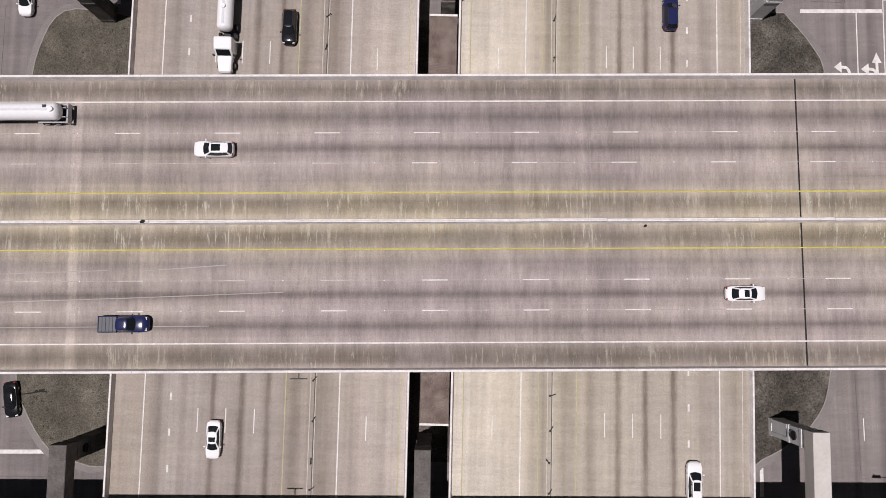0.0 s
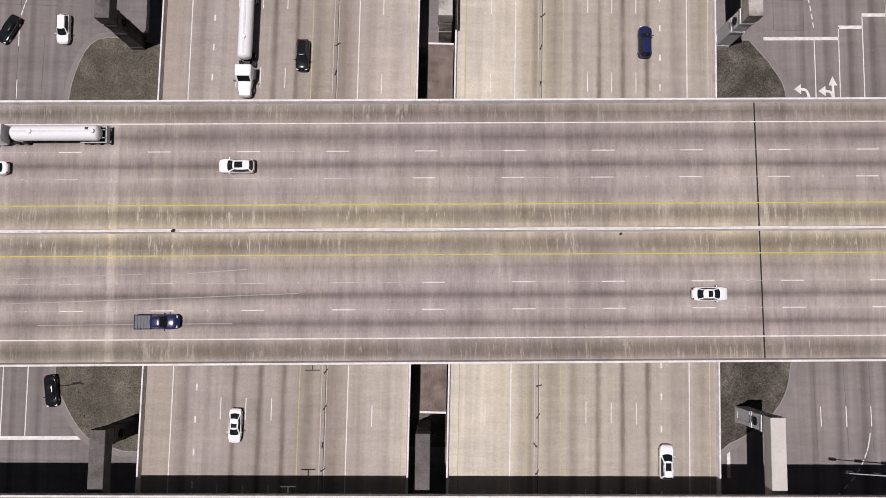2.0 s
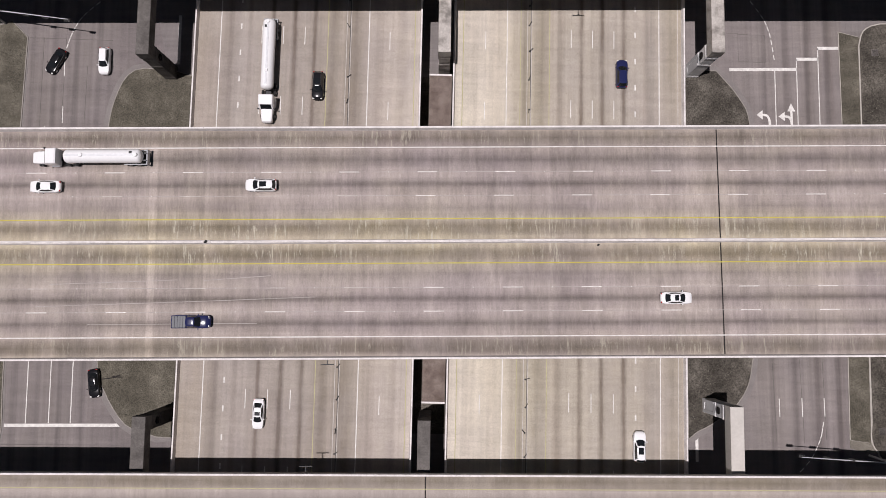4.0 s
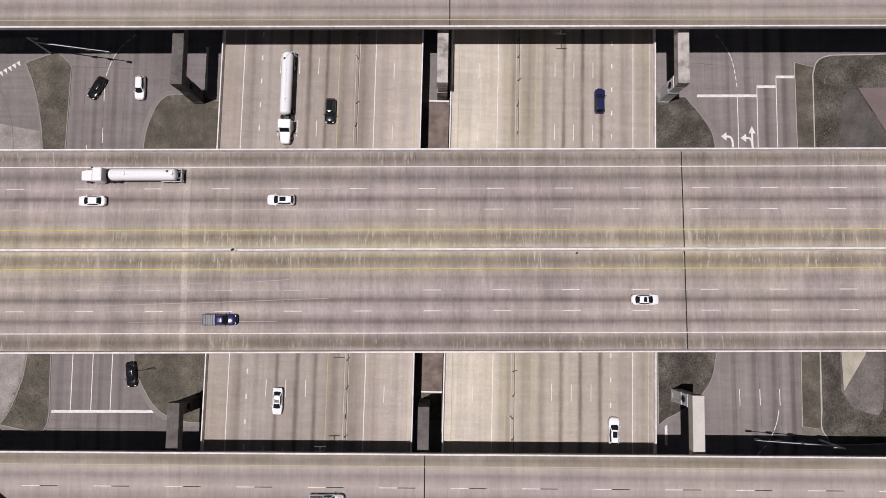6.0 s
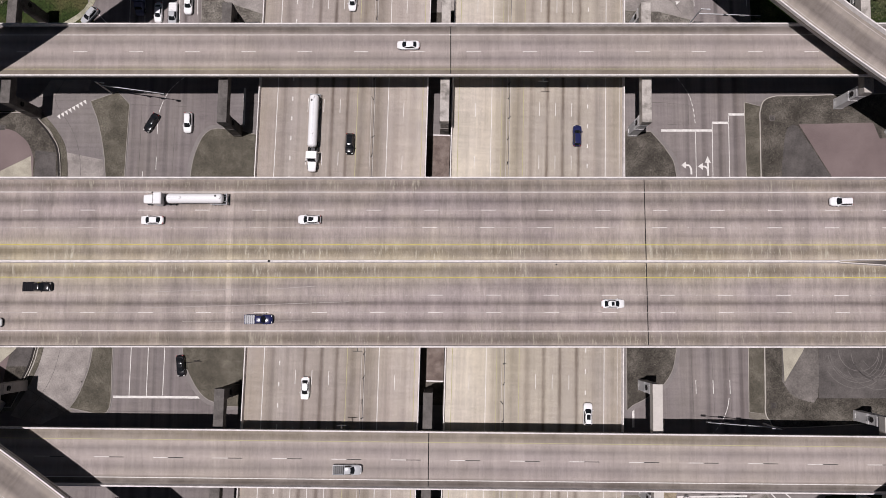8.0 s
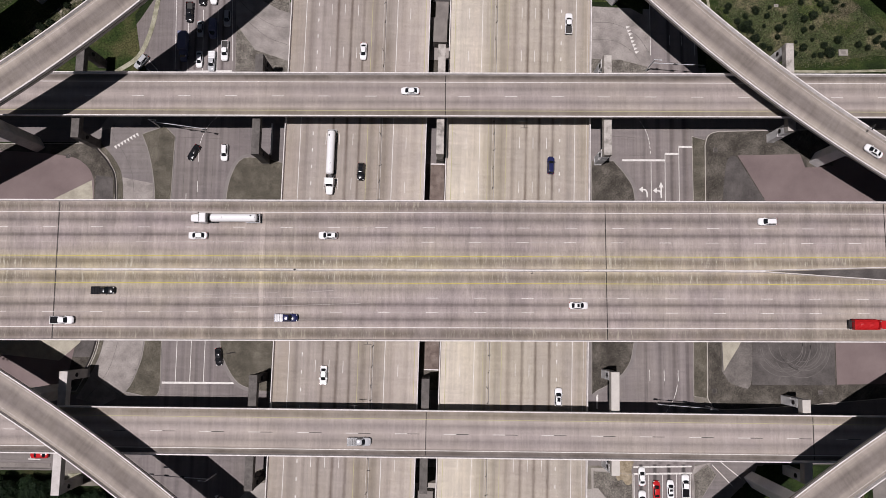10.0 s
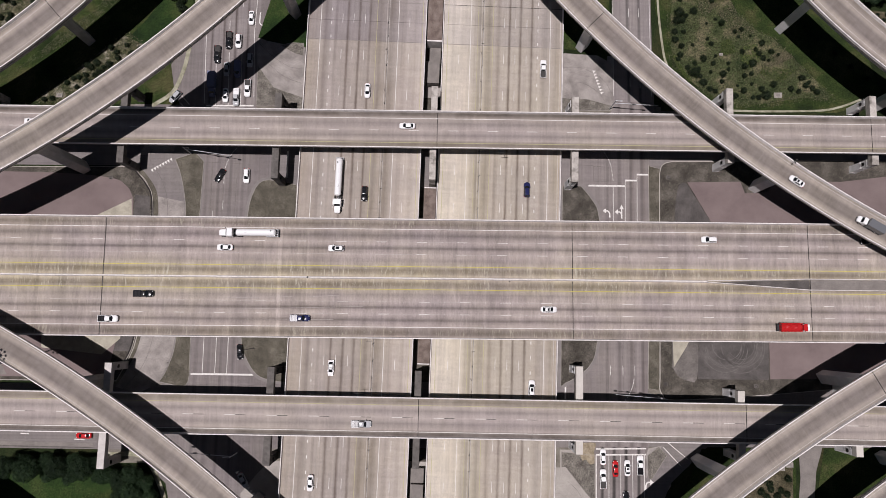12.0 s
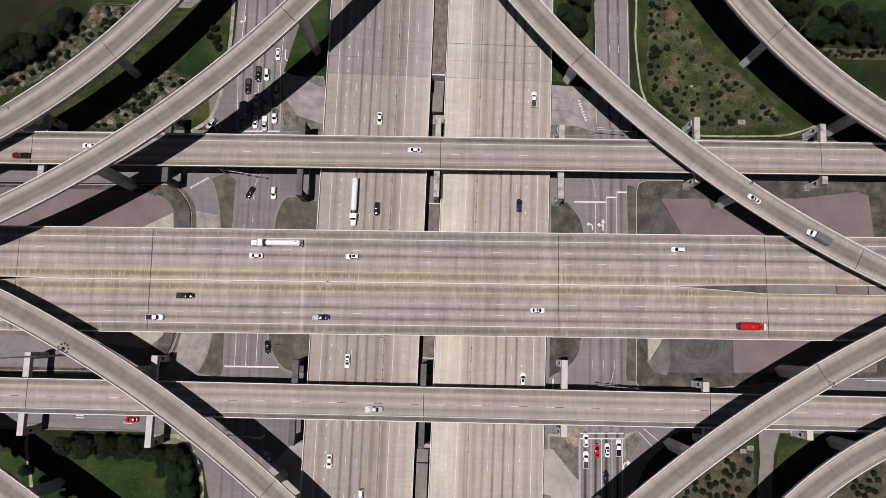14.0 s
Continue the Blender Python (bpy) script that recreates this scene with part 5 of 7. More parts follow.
# q: column colour; east columns take the white with sunlight in it
for x, y0, y1, m, q in ((-139, 34.5, 58.5, M_PIER, None), (-95.3, 34.5, 60, M_PIERDARK, None), (-47.9, 30.2, 57.2, M_PIERDARK, None), (0.4, 30.4, 60, M_PIER, None), (44.3, 30.2, 57.2, M_PIER, M_PIERLIT), (92.6, 36.8, 60.6, M_PIER, M_PIERLIT), (137.6, 36.8, 58.8, M_PIER, M_PIERLIT)):
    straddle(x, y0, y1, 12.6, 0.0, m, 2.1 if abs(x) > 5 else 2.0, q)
for x, y0, y1, m, q in ((-137.3, -53.3, -25.4, M_CONC, M_CONC), (-94.0, -56.7, -26, M_CONC, M_CONC), (-45.8, -55.5, -26.8, M_PIERDARK, None), (-2.0, -56, -27.6, M_PIERDARK, None), (46.2, -51.5, -25.8, M_PIERWHITE, M_PIERLIT), (94.6, -53.5, -32.6, M_PIERWHITE, M_PIERLIT), (129.6, -51.6, -31.5, M_PIERWHITE, M_PIERLIT)):
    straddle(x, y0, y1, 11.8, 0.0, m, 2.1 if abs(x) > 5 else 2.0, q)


def fly_pier(key, x, y):
    """Flared slab column below a flyover, turned with its line."""
    path = FLYOVERS[key][0]
    i = min(range(1, len(path) - 1), key=lambda k: (path[k][0] - x) ** 2 + (path[k][1] - y) ** 2)
    a, b = Vector(path[i - 1]), Vector(path[i + 1])
    ang = math.degrees(math.atan2(b.y - a.y, b.x - a.x))
    top = path[i][2] - 2.25
    base = thing("flyover_pier", "tall rectangular concrete pier under a flyover", "bridge pier", "flyover piers", at=pose(path[i][0], path[i][1], 0, 0, 0, ang))
    bm = bmesh.new()
    prev = None
    for z, hx, hy in ((-0.3, 1.4, 1.8), (top - 4.0, 1.4, 1.8), (top - 1.6, 1.45, 2.8), (top, 1.45, 3.2)):
        ring = [bm.verts.new(p) for p in ((hx, hy - 0.2, z), (hx - 0.2, hy, z), (-hx + 0.2, hy, z), (-hx, hy - 0.2, z), (-hx, -hy + 0.2, z), (-hx + 0.2, -hy, z), (hx - 0.2, -hy, z), (hx, -hy + 0.2, z))]
        if prev:
            for k in range(8):
                bm.faces.new((prev[k], prev[(k + 1) % 8], ring[(k + 1) % 8], ring[k]))
        else:
            bm.faces.new(ring[::-1])
        prev = ring
    bm.faces.new(prev)
    # East piers are coloured paler to carry the sun on their faces.
    part("column", bm, M_PIERLIT if x > 0 else M_CONC, base)


for key, x, y in (("ne", 47.4, 78), ("ne", 106.3, 31.3), ("neo", 113, 85), ("neo", 146, 57), ("nw", -46.8, 87.5), ("nw", -112.3, 35.1), ("nwo", -112.7, 78.1), ("nwo", -146, 55), ("sw", -100.2, -32.6), ("sw", -51.1, -69.2), ("se", 124.6, -27.8), ("se", 83.5, -54.2), ("seo", 143, -52), ("swo", -128, -70), ("ne", 10, 125), ("se", 62, -80)):
    fly_pier(key, x, y)


# ---- vehicles ----
def hull(stations, c=0.12):
    """Body lofted over stations (x, half width, bottom, top), with softened edges."""
    bm = bmesh.new()
    prev = None
    for x, w, zb, zt in stations:
        k = min(c, (zt - zb) * 0.3, w * 0.3)
        ring = [bm.verts.new((x, y, z)) for y, z in ((-w, zb + k), (-w + k, zb), (w - k, zb), (w, zb + k), (w, zt - 2 * k), (w - 0.6 * k, zt - 0.5 * k), (w - 2.2 * k, zt), (-w + 2.2 * k, zt), (-w + 0.6 * k, zt - 0.5 * k), (-w, zt - 2 * k))]
        if prev:
            for i in range(10):
                bm.faces.new((prev[i], prev[(i + 1) % 10], ring[(i + 1) % 10], ring[i]))
        else:
            bm.faces.new(ring)
        prev = ring
    bm.faces.new(prev[::-1])
    return bm


def pane(quad, t=0.02, inset=0.08):
    """A thin pane just proud of a quad, inset from its edges."""
    q = [Vector(p) for p in quad]
    mid = sum(q, Vector()) / 4
    n = (q[1] - q[0]).cross(q[3] - q[0]).normalized()
    q = [p.lerp(mid, inset) for p in q]
    bm = bmesh.new()
    lo = [bm.verts.new(p - n * t) for p in q]
    hi = [bm.verts.new(p + n * t) for p in q]
    bm.faces.new(hi)
    bm.faces.new(lo[::-1])
    for i in range(4):
        bm.faces.new((lo[i], lo[(i + 1) % 4], hi[(i + 1) % 4], hi[i]))
    return bm


def wheel_mesh(r, w):
    bm = bmesh.new()
    bmesh.ops.create_cone(bm, cap_ends=True, segments=18, radius1=r, radius2=r, depth=w, matrix=Matrix.Rotation(radians(90), 4, "X"))
    return finish("tyre", bm, M_TYRE)


def rim_mesh(r, w):
    bm = bmesh.new()
    bmesh.ops.create_cone(bm, cap_ends=True, segments=12, radius1=r, radius2=r * 0.9, depth=w, matrix=Matrix.Rotation(radians(90), 4, "X"))
    return finish("rim", bm, M_RIM)


TYRE, RIM = wheel_mesh(0.34, 0.23), rim_mesh(0.22, 0.25)
BIGTYRE, BIGRIM = wheel_mesh(0.5, 0.32), rim_mesh(0.28, 0.34)


def wheels(base, xs, half, big=False):
    for x in xs:
        for s in (-1, 1):
            t = piece("wheel", BIGTYRE if big else TYRE, base, (x, s * half, 0.5 if big else 0.34))
            piece("rim", BIGRIM if big else RIM, t, (0, 0, 0))


def blend(keys, x):
    """Straight-line value between (x, value) keys."""
    for (a, p), (b, q) in zip(keys, keys[1:]):
        if x <= b:
            return p + (q - p) * max(0.0, (x - a) / (b - a))
    return keys[-1][1]


def shell(rear, front, half, r_rear, r_front, top, floor=0.24):
    """Smooth car body: its plan is rounded at both ends, its top line follows the keys."""
    xs = [rear + r_rear * (1 - math.cos(k * math.pi / 12)) for k in range(7)]
    xs += between(rear + r_rear, front - r_front, 0.45)[1:-1]
    xs += [front - r_front * (1 - math.cos(k * math.pi / 12)) for k in range(6, -1, -1)]
    rows = []
    for x in xs:
        w = half
        if x < rear + r_rear:
            w = half - 0.42 * half * (1 - math.sqrt(max(0.0, 1 - ((rear + r_rear - x) / r_rear) ** 2)))
        elif x > front - r_front:
            w = half - 0.50 * half * (1 - math.sqrt(max(0.0, 1 - ((x - front + r_front) / r_front) ** 2)))
        end = min(x - rear, front - x)
        rows.append((x, w, floor + 0.16 * max(0.0, 1 - end / 0.5), blend(top, x)))
    return hull(rows, 0.10)


def outline(rear, front, half, bow_rear, bow_front, corner):
    """Plan of a glasshouse: eight runs of points (front pane, corner, side, corner, rear pane, corner, side, corner)."""
    k = half - corner
    nose = [(front - bow_front * (y / half) ** 2, y) for y in between(-k, k, k / 2)]
    tail = [(rear + bow_rear * (y / half) ** 2, y) for y in between(k, -k, -k / 2)]
    x_f, x_r = nose[-1][0] - corner * 1.3, tail[0][0] + corner * 1.3
    left = [(x, half * (1 - 0.05 * ((x - (x_f + x_r) / 2) / (x_f - x_r) * 2) ** 2)) for x in (x_f, x_f * 0.5 + x_r * 0.5, x_r)]
    right = [(x, -y) for x, y in reversed(left)]
    return [nose, [nose[-1], left[0]], left, [left[-1], tail[0]], tail, [tail[-1], right[0]], right, [right[-1], nose[0]]]


def curved_pane(low, high, lift=0.018, lo=0.07, hi=0.97):
    """A bent pane with thickness between two rows of points, just proud of them."""
    rows = []
    for a, b in zip(low, high):
        rows.append((a.lerp(b, lo), a.lerp(b, hi)))
    bm = bmesh.new()
    prev = None
    for i, (a, b) in enumerate(rows):
        side = rows[min(i + 1, len(rows) - 1)][0] - rows[max(i - 1, 0)][0]
        n = side.cross(b - a).normalized() * lift
        ring = [bm.verts.new(p) for p in (a - n, a + n, b + n, b - n)]
        if prev:
            for k in range(4):
                bm.faces.new((prev[k], prev[(k + 1) % 4], ring[(k + 1) % 4], ring[k]))
        else:
            bm.faces.new(ring)
        prev = ring
    bm.faces.new(prev[::-1])
    return bm


def cabin(base, mat, x_rear, r_rear, r_front, x_front, belt, top, wb, wt, roof_mat=None, sunroof=False):
    """Glasshouse: a painted shell with bent panes proud of it, and a crowned roof."""
    low = [[Vector((x, y, belt)) for x, y in run] for run in outline(x_rear, x_front, wb, 0.16, 0.26, 0.16)]
    high = [[Vector((x, y, top)) for x, y in run] for run in outline(r_rear, r_front, wt, 0.10, 0.14, 0.13)]
    bm = bmesh.new()
    vl = [bm.verts.new(p) for run in low for p in run[:-1]]
    vh = [bm.verts.new(p) for run in high for p in run[:-1]]
    bm.faces.new(vl[::-1])
    bm.faces.new(vh)
    for i in range(len(vl)):
        j = (i + 1) % len(vl)
        bm.faces.new((vl[i], vl[j], vh[j], vh[i]))
    part("cabin_frame", bm, mat, base)
    part("windshield", curved_pane(low[0], high[0]), M_GLASS, base, "dark tinted windshield")
    part("side_window", curved_pane(low[2], high[2]), M_GLASS, base)
    part("rear_window", curved_pane(low[4], high[4]), M_GLASS, base)
    part("side_window", curved_pane(low[6], high[6]), M_GLASS, base)
    rim = [p for run in high for p in run[:-1]]
    mid = sum(rim, Vector()) / len(rim)
    bm = bmesh.new()
    rings = [[bm.verts.new((mid.x + (p.x - mid.x) * s, p.y * s, top + u)) for p in rim] for s, u in ((1.04, -0.015), (1.02, 0.012), (0.86, 0.045), (0.45, 0.062))]
    for a, b in zip(rings, rings[1:]):
        for i in range(len(a)):
            j = (i + 1) % len(a)
            bm.faces.new((a[i], a[j], b[j], b[i]))
    bm.faces.new(rings[0][::-1])
    bm.faces.new(rings[-1])
    roof = part("roof", bm, roof_mat or mat, base, smooth=True)
    if sunroof:
        bm = bmesh.new()
        box(bm, r_front - (1.35 if r_rear < -1.5 else 0.85), r_front - 0.25, -0.42, 0.42, top + 0.045, top + 0.072, 0.02)
        part("sunroof", bm, M_GLASS, roof, "dark glass sunroof")


def details(base, mat, front, rear, half, z_head, z_tail, x_mirror, z_mirror):
    for s in (-1, 1):
        bm = bmesh.new()
        box(bm, front - 0.36, front - 0.12, s * half * 0.66 - 0.17, s * half * 0.66 + 0.17, z_head - 0.09, z_head + 0.05, 0.03)
        part("headlight", bm, M_LAMP, base)
        bm = bmesh.new()
        box(bm, rear + 0.05, rear + 0.2, s * half * 0.72 - 0.13, s * half * 0.72 + 0.13, z_tail - 0.1, z_tail + 0.06, 0.02)
        part("tail_light", bm, M_TAIL, base)
        bm = bmesh.new()
        box(bm, x_mirror - 0.07, x_mirror + 0.07, s * (half + 0.10) - 0.11, s * (half + 0.10) + 0.11, z_mirror - 0.08, z_mirror + 0.06, 0.03)
        part("mirror", bm, mat, base)


def sedan(base, mat, **k):
    part("body", shell(-2.42, 2.42, 0.92, 0.85, 1.0, [(-2.42, 0.80), (-2.25, 0.96), (-1.7, 1.02), (-0.4, 1.0), (1.2, 0.98), (1.9, 0.90), (2.25, 0.78), (2.42, 0.60)]), mat, base, smooth=True)
    cabin(base, mat, -1.86, -1.08, 0.42, 1.36, 0.95, 1.40, 0.82, 0.60, sunroof=k.get("sunroof", False))
    details(base, mat, 2.4, -2.42, 0.92, 0.76, 0.86, 0.85, 1.0)
    wheels(base, (-1.42, 1.45), 0.80)


def suv(base, mat, **k):
    part("body", shell(-2.42, 2.42, 0.96, 0.6, 0.85, [(-2.42, 0.95), (-2.3, 1.10), (-1.6, 1.14), (0, 1.12), (1.3, 1.10), (2.0, 1.02), (2.28, 0.90), (2.42, 0.70)], 0.27), mat, base, smooth=True)
    cabin(base, mat, -2.34, -1.92, 0.30, 1.24, 1.06, 1.68, 0.89, 0.66, sunroof=k.get("sunroof", False))
    details(base, mat, 2.4, -2.42, 0.95, 0.88, 1.0, 0.85, 1.15)
    wheels(base, (-1.45, 1.45), 0.84)
    for s in (-1, 1):
        bm = bmesh.new()
        box(bm, -1.75, 0.1, s * 0.60 - 0.022, s * 0.60 + 0.022, 1.70, 1.77, 0.01)
        part("roof_rail", bm, M_TRIM, base)


def van(base, mat, **k):
    part("body", shell(-2.85, 2.8, 0.99, 0.3, 0.8, [(-2.85, 1.95), (-2.7, 2.06), (0.95, 2.04), (1.1, 1.9), (1.85, 1.16), (2.4, 1.02), (2.65, 0.88), (2.8, 0.7)], 0.3), mat, base, smooth=True)
    bm = curved_pane([Vector((1.86 - 0.2 * (y / 0.88) ** 2, y, 1.20)) for y in between(-0.80, 0.80, 0.4)], [Vector((1.12 - 0.12 * (y / 0.88) ** 2, y, 1.96)) for y in between(-0.72, 0.72, 0.36)], 0.04, 0.02, 0.98)
    part("windshield", bm, M_GLASS, base, "dark tinted windshield")
    details(base, mat, 2.7, -2.9, 0.96, 0.88, 1.1, 1.4, 1.35)
    wheels(base, (-1.75, 1.75), 0.86)
    for x in (-2.1, -1.3, -0.5):
        bm = bmesh.new()
        box(bm, x - 0.03, x + 0.03, -0.78, 0.78, 2.04, 2.085, 0.01)
        part("roof_rib", bm, mat, base)


def pickup(base, mat, load=None, **k):
    part("body", shell(-0.75, 2.98, 0.99, 0.12, 0.75, [(-0.75, 1.12), (1.4, 1.14), (2.3, 1.10), (2.75, 0.98), (2.98, 0.76)], 0.36), mat, base, smooth=True)
    cabin(base, mat, -0.82, -0.58, 0.78, 1.62, 1.08, 1.74, 0.92, 0.68, sunroof=k.get("sunroof", False))
    bm = bmesh.new()
    for y in (-0.99, 0.88):
        box(bm, -2.85, -0.72, y, y + 0.11, 0.55, 1.13, 0.02)
    box(bm, -2.95, -2.83, -0.97, 0.97, 0.55, 1.10, 0.02)
    part("bed_wall", bm, mat, base)
    ribs = [(-0.9, 0.5), (0.9, 0.5), (0.9, 0.66)]
    for y in (0.6, 0.3, 0.0, -0.3, -0.6):
        ribs += [(y + 0.06, 0.66), (y + 0.04, 0.69), (y - 0.04, 0.69), (y - 0.06, 0.66)]
    part("bed_floor", sweep(ribs + [(-0.9, 0.66)], [(-2.84, 0, 0), (-0.74, 0, 0)]), M_BEDLINER, base, "dark ribbed bed liner")
    if load is not None:
        for i in range(5):
            bm = bmesh.new()
            box(bm, -2.80 + i * 0.415, -2.41 + i * 0.415, -0.87, 0.87, 1.0, 1.15, 0.02)
            part("bed_cover", bm, load, base)
    details(base, mat, 2.92, -2.95, 0.97, 0.94, 0.95, 1.2, 1.25)
    wheels(base, (-1.85, 1.9), 0.86)


def tractor(base, mat, x=0.0):
    """Conventional truck cab with its nose at x."""
    part("hood", hull([(x - 2.2, 1.0, 0.7, 1.75), (x - 0.9, 0.95, 0.6, 1.65), (x - 0.15, 0.85, 0.55, 1.45), (x, 0.6, 0.6, 1.2)]), mat, base)
    part("cab", hull([(x - 4.3, 1.2, 0.8, 2.9), (x - 4.1, 1.22, 0.8, 3.0), (x - 2.7, 1.2, 0.8, 2.85), (x - 2.1, 1.12, 0.8, 1.8)]), mat, base)
    part("windshield", pane([(x - 2.12, -0.95, 1.85), (x - 2.12, 0.95, 1.85), (x - 2.62, 0.9, 2.75), (x - 2.62, -0.9, 2.75)], 0.03, 0.04), M_GLASS, base)
    bm = bmesh.new()
    box(bm, x - 7.0, x - 4.2, -0.45, 0.45, 0.75, 1.05)
    part("chassis", bm, M_TRIM, base)
    for s in (-1, 1):
        bm = bmesh.new()
        bmesh.ops.create_cone(bm, cap_ends=True, segments=12, radius1=0.32, radius2=0.32, depth=1.3, matrix=Matrix.Translation((x - 3.4, s * 1.0, 0.75)) @ Matrix.Rotation(radians(90), 4, "Y"))
        part("fuel_tank", bm, M_STEEL, base, smooth=True)
        bm = bmesh.new()
        box(bm, x - 2.2, x - 2.05, s * 1.35 - 0.12, s * 1.35 + 0.12, 1.7, 2.2)
        part("mirror", bm, M_TRIM, base)
    wheels(base, (x - 1.2, x - 5.2, x - 6.4), 1.0, True)


def boxtruck(base, mat, load=None, **k):
    tractor_mat = mat
    part("cab", hull([(1.3, 1.0, 0.55, 2.3), (2.4, 1.02, 0.5, 2.3), (2.9, 0.98, 0.5, 1.5), (3.7, 0.9, 0.5, 1.35), (3.95, 0.75, 0.55, 1.1)]), tractor_mat, base)
    part("windshield", pane([(2.88, -0.85, 1.55), (2.88, 0.85, 1.55), (2.44, 0.85, 2.22), (2.44, -0.85, 2.22)], 0.03, 0.04), M_GLASS, base)
    bm = bmesh.new()
    box(bm, -4.1, 1.1, -1.2, 1.2, 0.95, 3.3, 0.06)
    part("cargo_box", bm, load or PAINTS["white"], base)
    bm = bmesh.new()
    box(bm, -4.0, 2.6, -0.45, 0.45, 0.55, 0.94)
    part("chassis", bm, M_TRIM, base)
    wheels(base, (-2.6, 2.7), 0.95, True)


def dump(base, mat, load=None, **k):
    """Truck with an open ribbed body."""
    part("cab", hull([(1.95, 1.1, 0.7, 2.6), (3.2, 1.1, 0.65, 2.6), (3.5, 1.05, 0.6, 1.7)]), mat, base)
    part("hood", hull([(3.51, 1.04, 0.6, 1.69), (4.4, 0.95, 0.6, 1.5), (4.6, 0.8, 0.65, 1.2)]), load or PAINTS["white"], base, "white hood")
    bm = bmesh.new()
    for y in (-0.95, 0.75):
        box(bm, 1.78, 1.93, y, y + 0.2, 0.9, 3.0, 0.03)
    part("exhaust", bm, M_STEEL, base, "pair of bright exhaust stacks")
    bm = bmesh.new()
    box(bm, -5.3, -4.62, -1.1, 1.1, 0.75, 1.25, 0.05)
    for y in (-0.9, 0.78):
        box(bm, -5.2, -4.55, y, y + 0.12, 1.25, 2.3)
    part("tail_frame", bm, M_TRIM, base, "dark steel frame at the tail")
    part("windshield", pane([(3.5, -0.9, 1.75), (3.5, 0.9, 1.75), (3.22, 0.9, 2.5), (3.22, -0.9, 2.5)], 0.03, 0.04), M_GLASS, base)
    bm = bmesh.new()
    for y in (-1.25, 1.15):
        box(bm, -4.6, 1.7, y, y + 0.1, 1.1, 2.6)
    for x in (-4.6, 1.6):
        box(bm, x, x + 0.1, -1.15, 1.15, 1.1, 2.6)
    box(bm, -4.5, 1.6, -1.15, 1.15, 1.1, 1.7)
    for i in range(6):
        box(bm, -4.2 + i, -4.1 + i, -1.32, -1.25, 1.1, 2.6)
        box(bm, -4.2 + i, -4.1 + i, 1.25, 1.32, 1.1, 2.6)
    part("dump_body", bm, mat, base)
    bm = bmesh.new()
    prev = None
    for i in range(9):
        x = -4.45 + i * 0.75
        ring = [bm.verts.new((x, y, 1.65 + (0.75 + 0.14 * math.sin(i * 2.3 + y * 3)) * max(0.0, 1 - (abs(y) / 1.2) ** 2))) for y in (-1.14, -0.7, -0.25, 0.25, 0.7, 1.14)]
        if prev:
            for k in range(5):
                bm.faces.new((prev[k], prev[k + 1], ring[k + 1], ring[k]))
        prev = ring
    part("tarpaulin", bm, mat, base, "creased red cover over the load")
    bm = bmesh.new()
    box(bm, -4.5, 3.0, -0.45, 0.45, 0.6, 1.1)
    part("chassis", bm, M_TRIM, base)
    wheels(base, (-3.6, -2.3, 3.2), 1.0, True)


def tanker(base, mat, load=None, length=12.0, **k):
    tractor(base, mat, 8.5)
    bm = bmesh.new()
    bmesh.ops.create_cone(bm, cap_ends=True, segments=24, radius1=1.05, radius2=1.05, depth=length - 1.2, matrix=Matrix.Translation((3.2 - length / 2, 0, 2.2)) @ Matrix.Rotation(radians(90), 4, "Y"))
    for s in (-1, 1):
        bmesh.ops.create_uvsphere(bm, u_segments=24, v_segments=10, radius=1.05, matrix=Matrix.Translation((3.2 - length / 2 + s * (length / 2 - 0.6), 0, 2.2)) @ Matrix.Diagonal((0.6, 1, 1, 1)))
    part("tank", bm, load or PAINTS["white"], base, "polished pale tank", smooth=True)
    bm = bmesh.new()
    box(bm, 3.8 - length, 2.6, -0.16, 0.16, 3.22, 3.27)
    part("catwalk", bm, M_STEEL, base)
    for x in (3.9 - length, 0.2):
        bm = bmesh.new()
        bmesh.ops.create_cone(bm, cap_ends=True, segments=16, radius1=0.34, radius2=0.28, depth=0.26, matrix=Matrix.Translation((x, 0, 3.3)))
        part("hatch", bm, load or PAINTS["white"], base, smooth=True)
    bm = bmesh.new()
    box(bm, 4.5 - length, 4.9 - length, -0.55, -0.2, 3.0, 3.28, 0.03)
    part("vent_box", bm, M_TRIM, base)
    bm = bmesh.new()
    box(bm, 2.75 - length, 2.95 - length, -1.2, 1.2, 0.6, 1.5, 0.03)
    for y in (-1.15, 1.0):
        box(bm, 2.9 - length, 6.4 - length, y, y + 0.15, 1.15, 1.32, 0.02)
    for y in (-0.6, 0.5):
        box(bm, 2.85 - length, 3.7 - length, y, y + 0.1, 1.4, 1.9, 0.02)
    part("rear_frame", bm, PAINTS["silver"], base, "pale steel rear frame and fenders")
    bm = bmesh.new()
    box(bm, 3.0 - length, 3.0, -0.5, 0.5, 0.95, 1.25)
    part("trailer_frame", bm, M_TRIM, base)
    wheels(base, (4.4 - length, 5.7 - length), 1.0, True)


KINDS = {"sedan": (sedan, "sedan", "car"), "suv": (suv, "sport utility vehicle", "car"), "van": (van, "panel van", "van"), "pickup": (pickup, "pickup truck", "pickup truck"),
         "boxtruck": (boxtruck, "box truck", "truck"), "dump": (dump, "dump truck with open body", "truck"), "tanker": (tanker, "semi truck with tank trailer", "truck")}
BUILT = {}


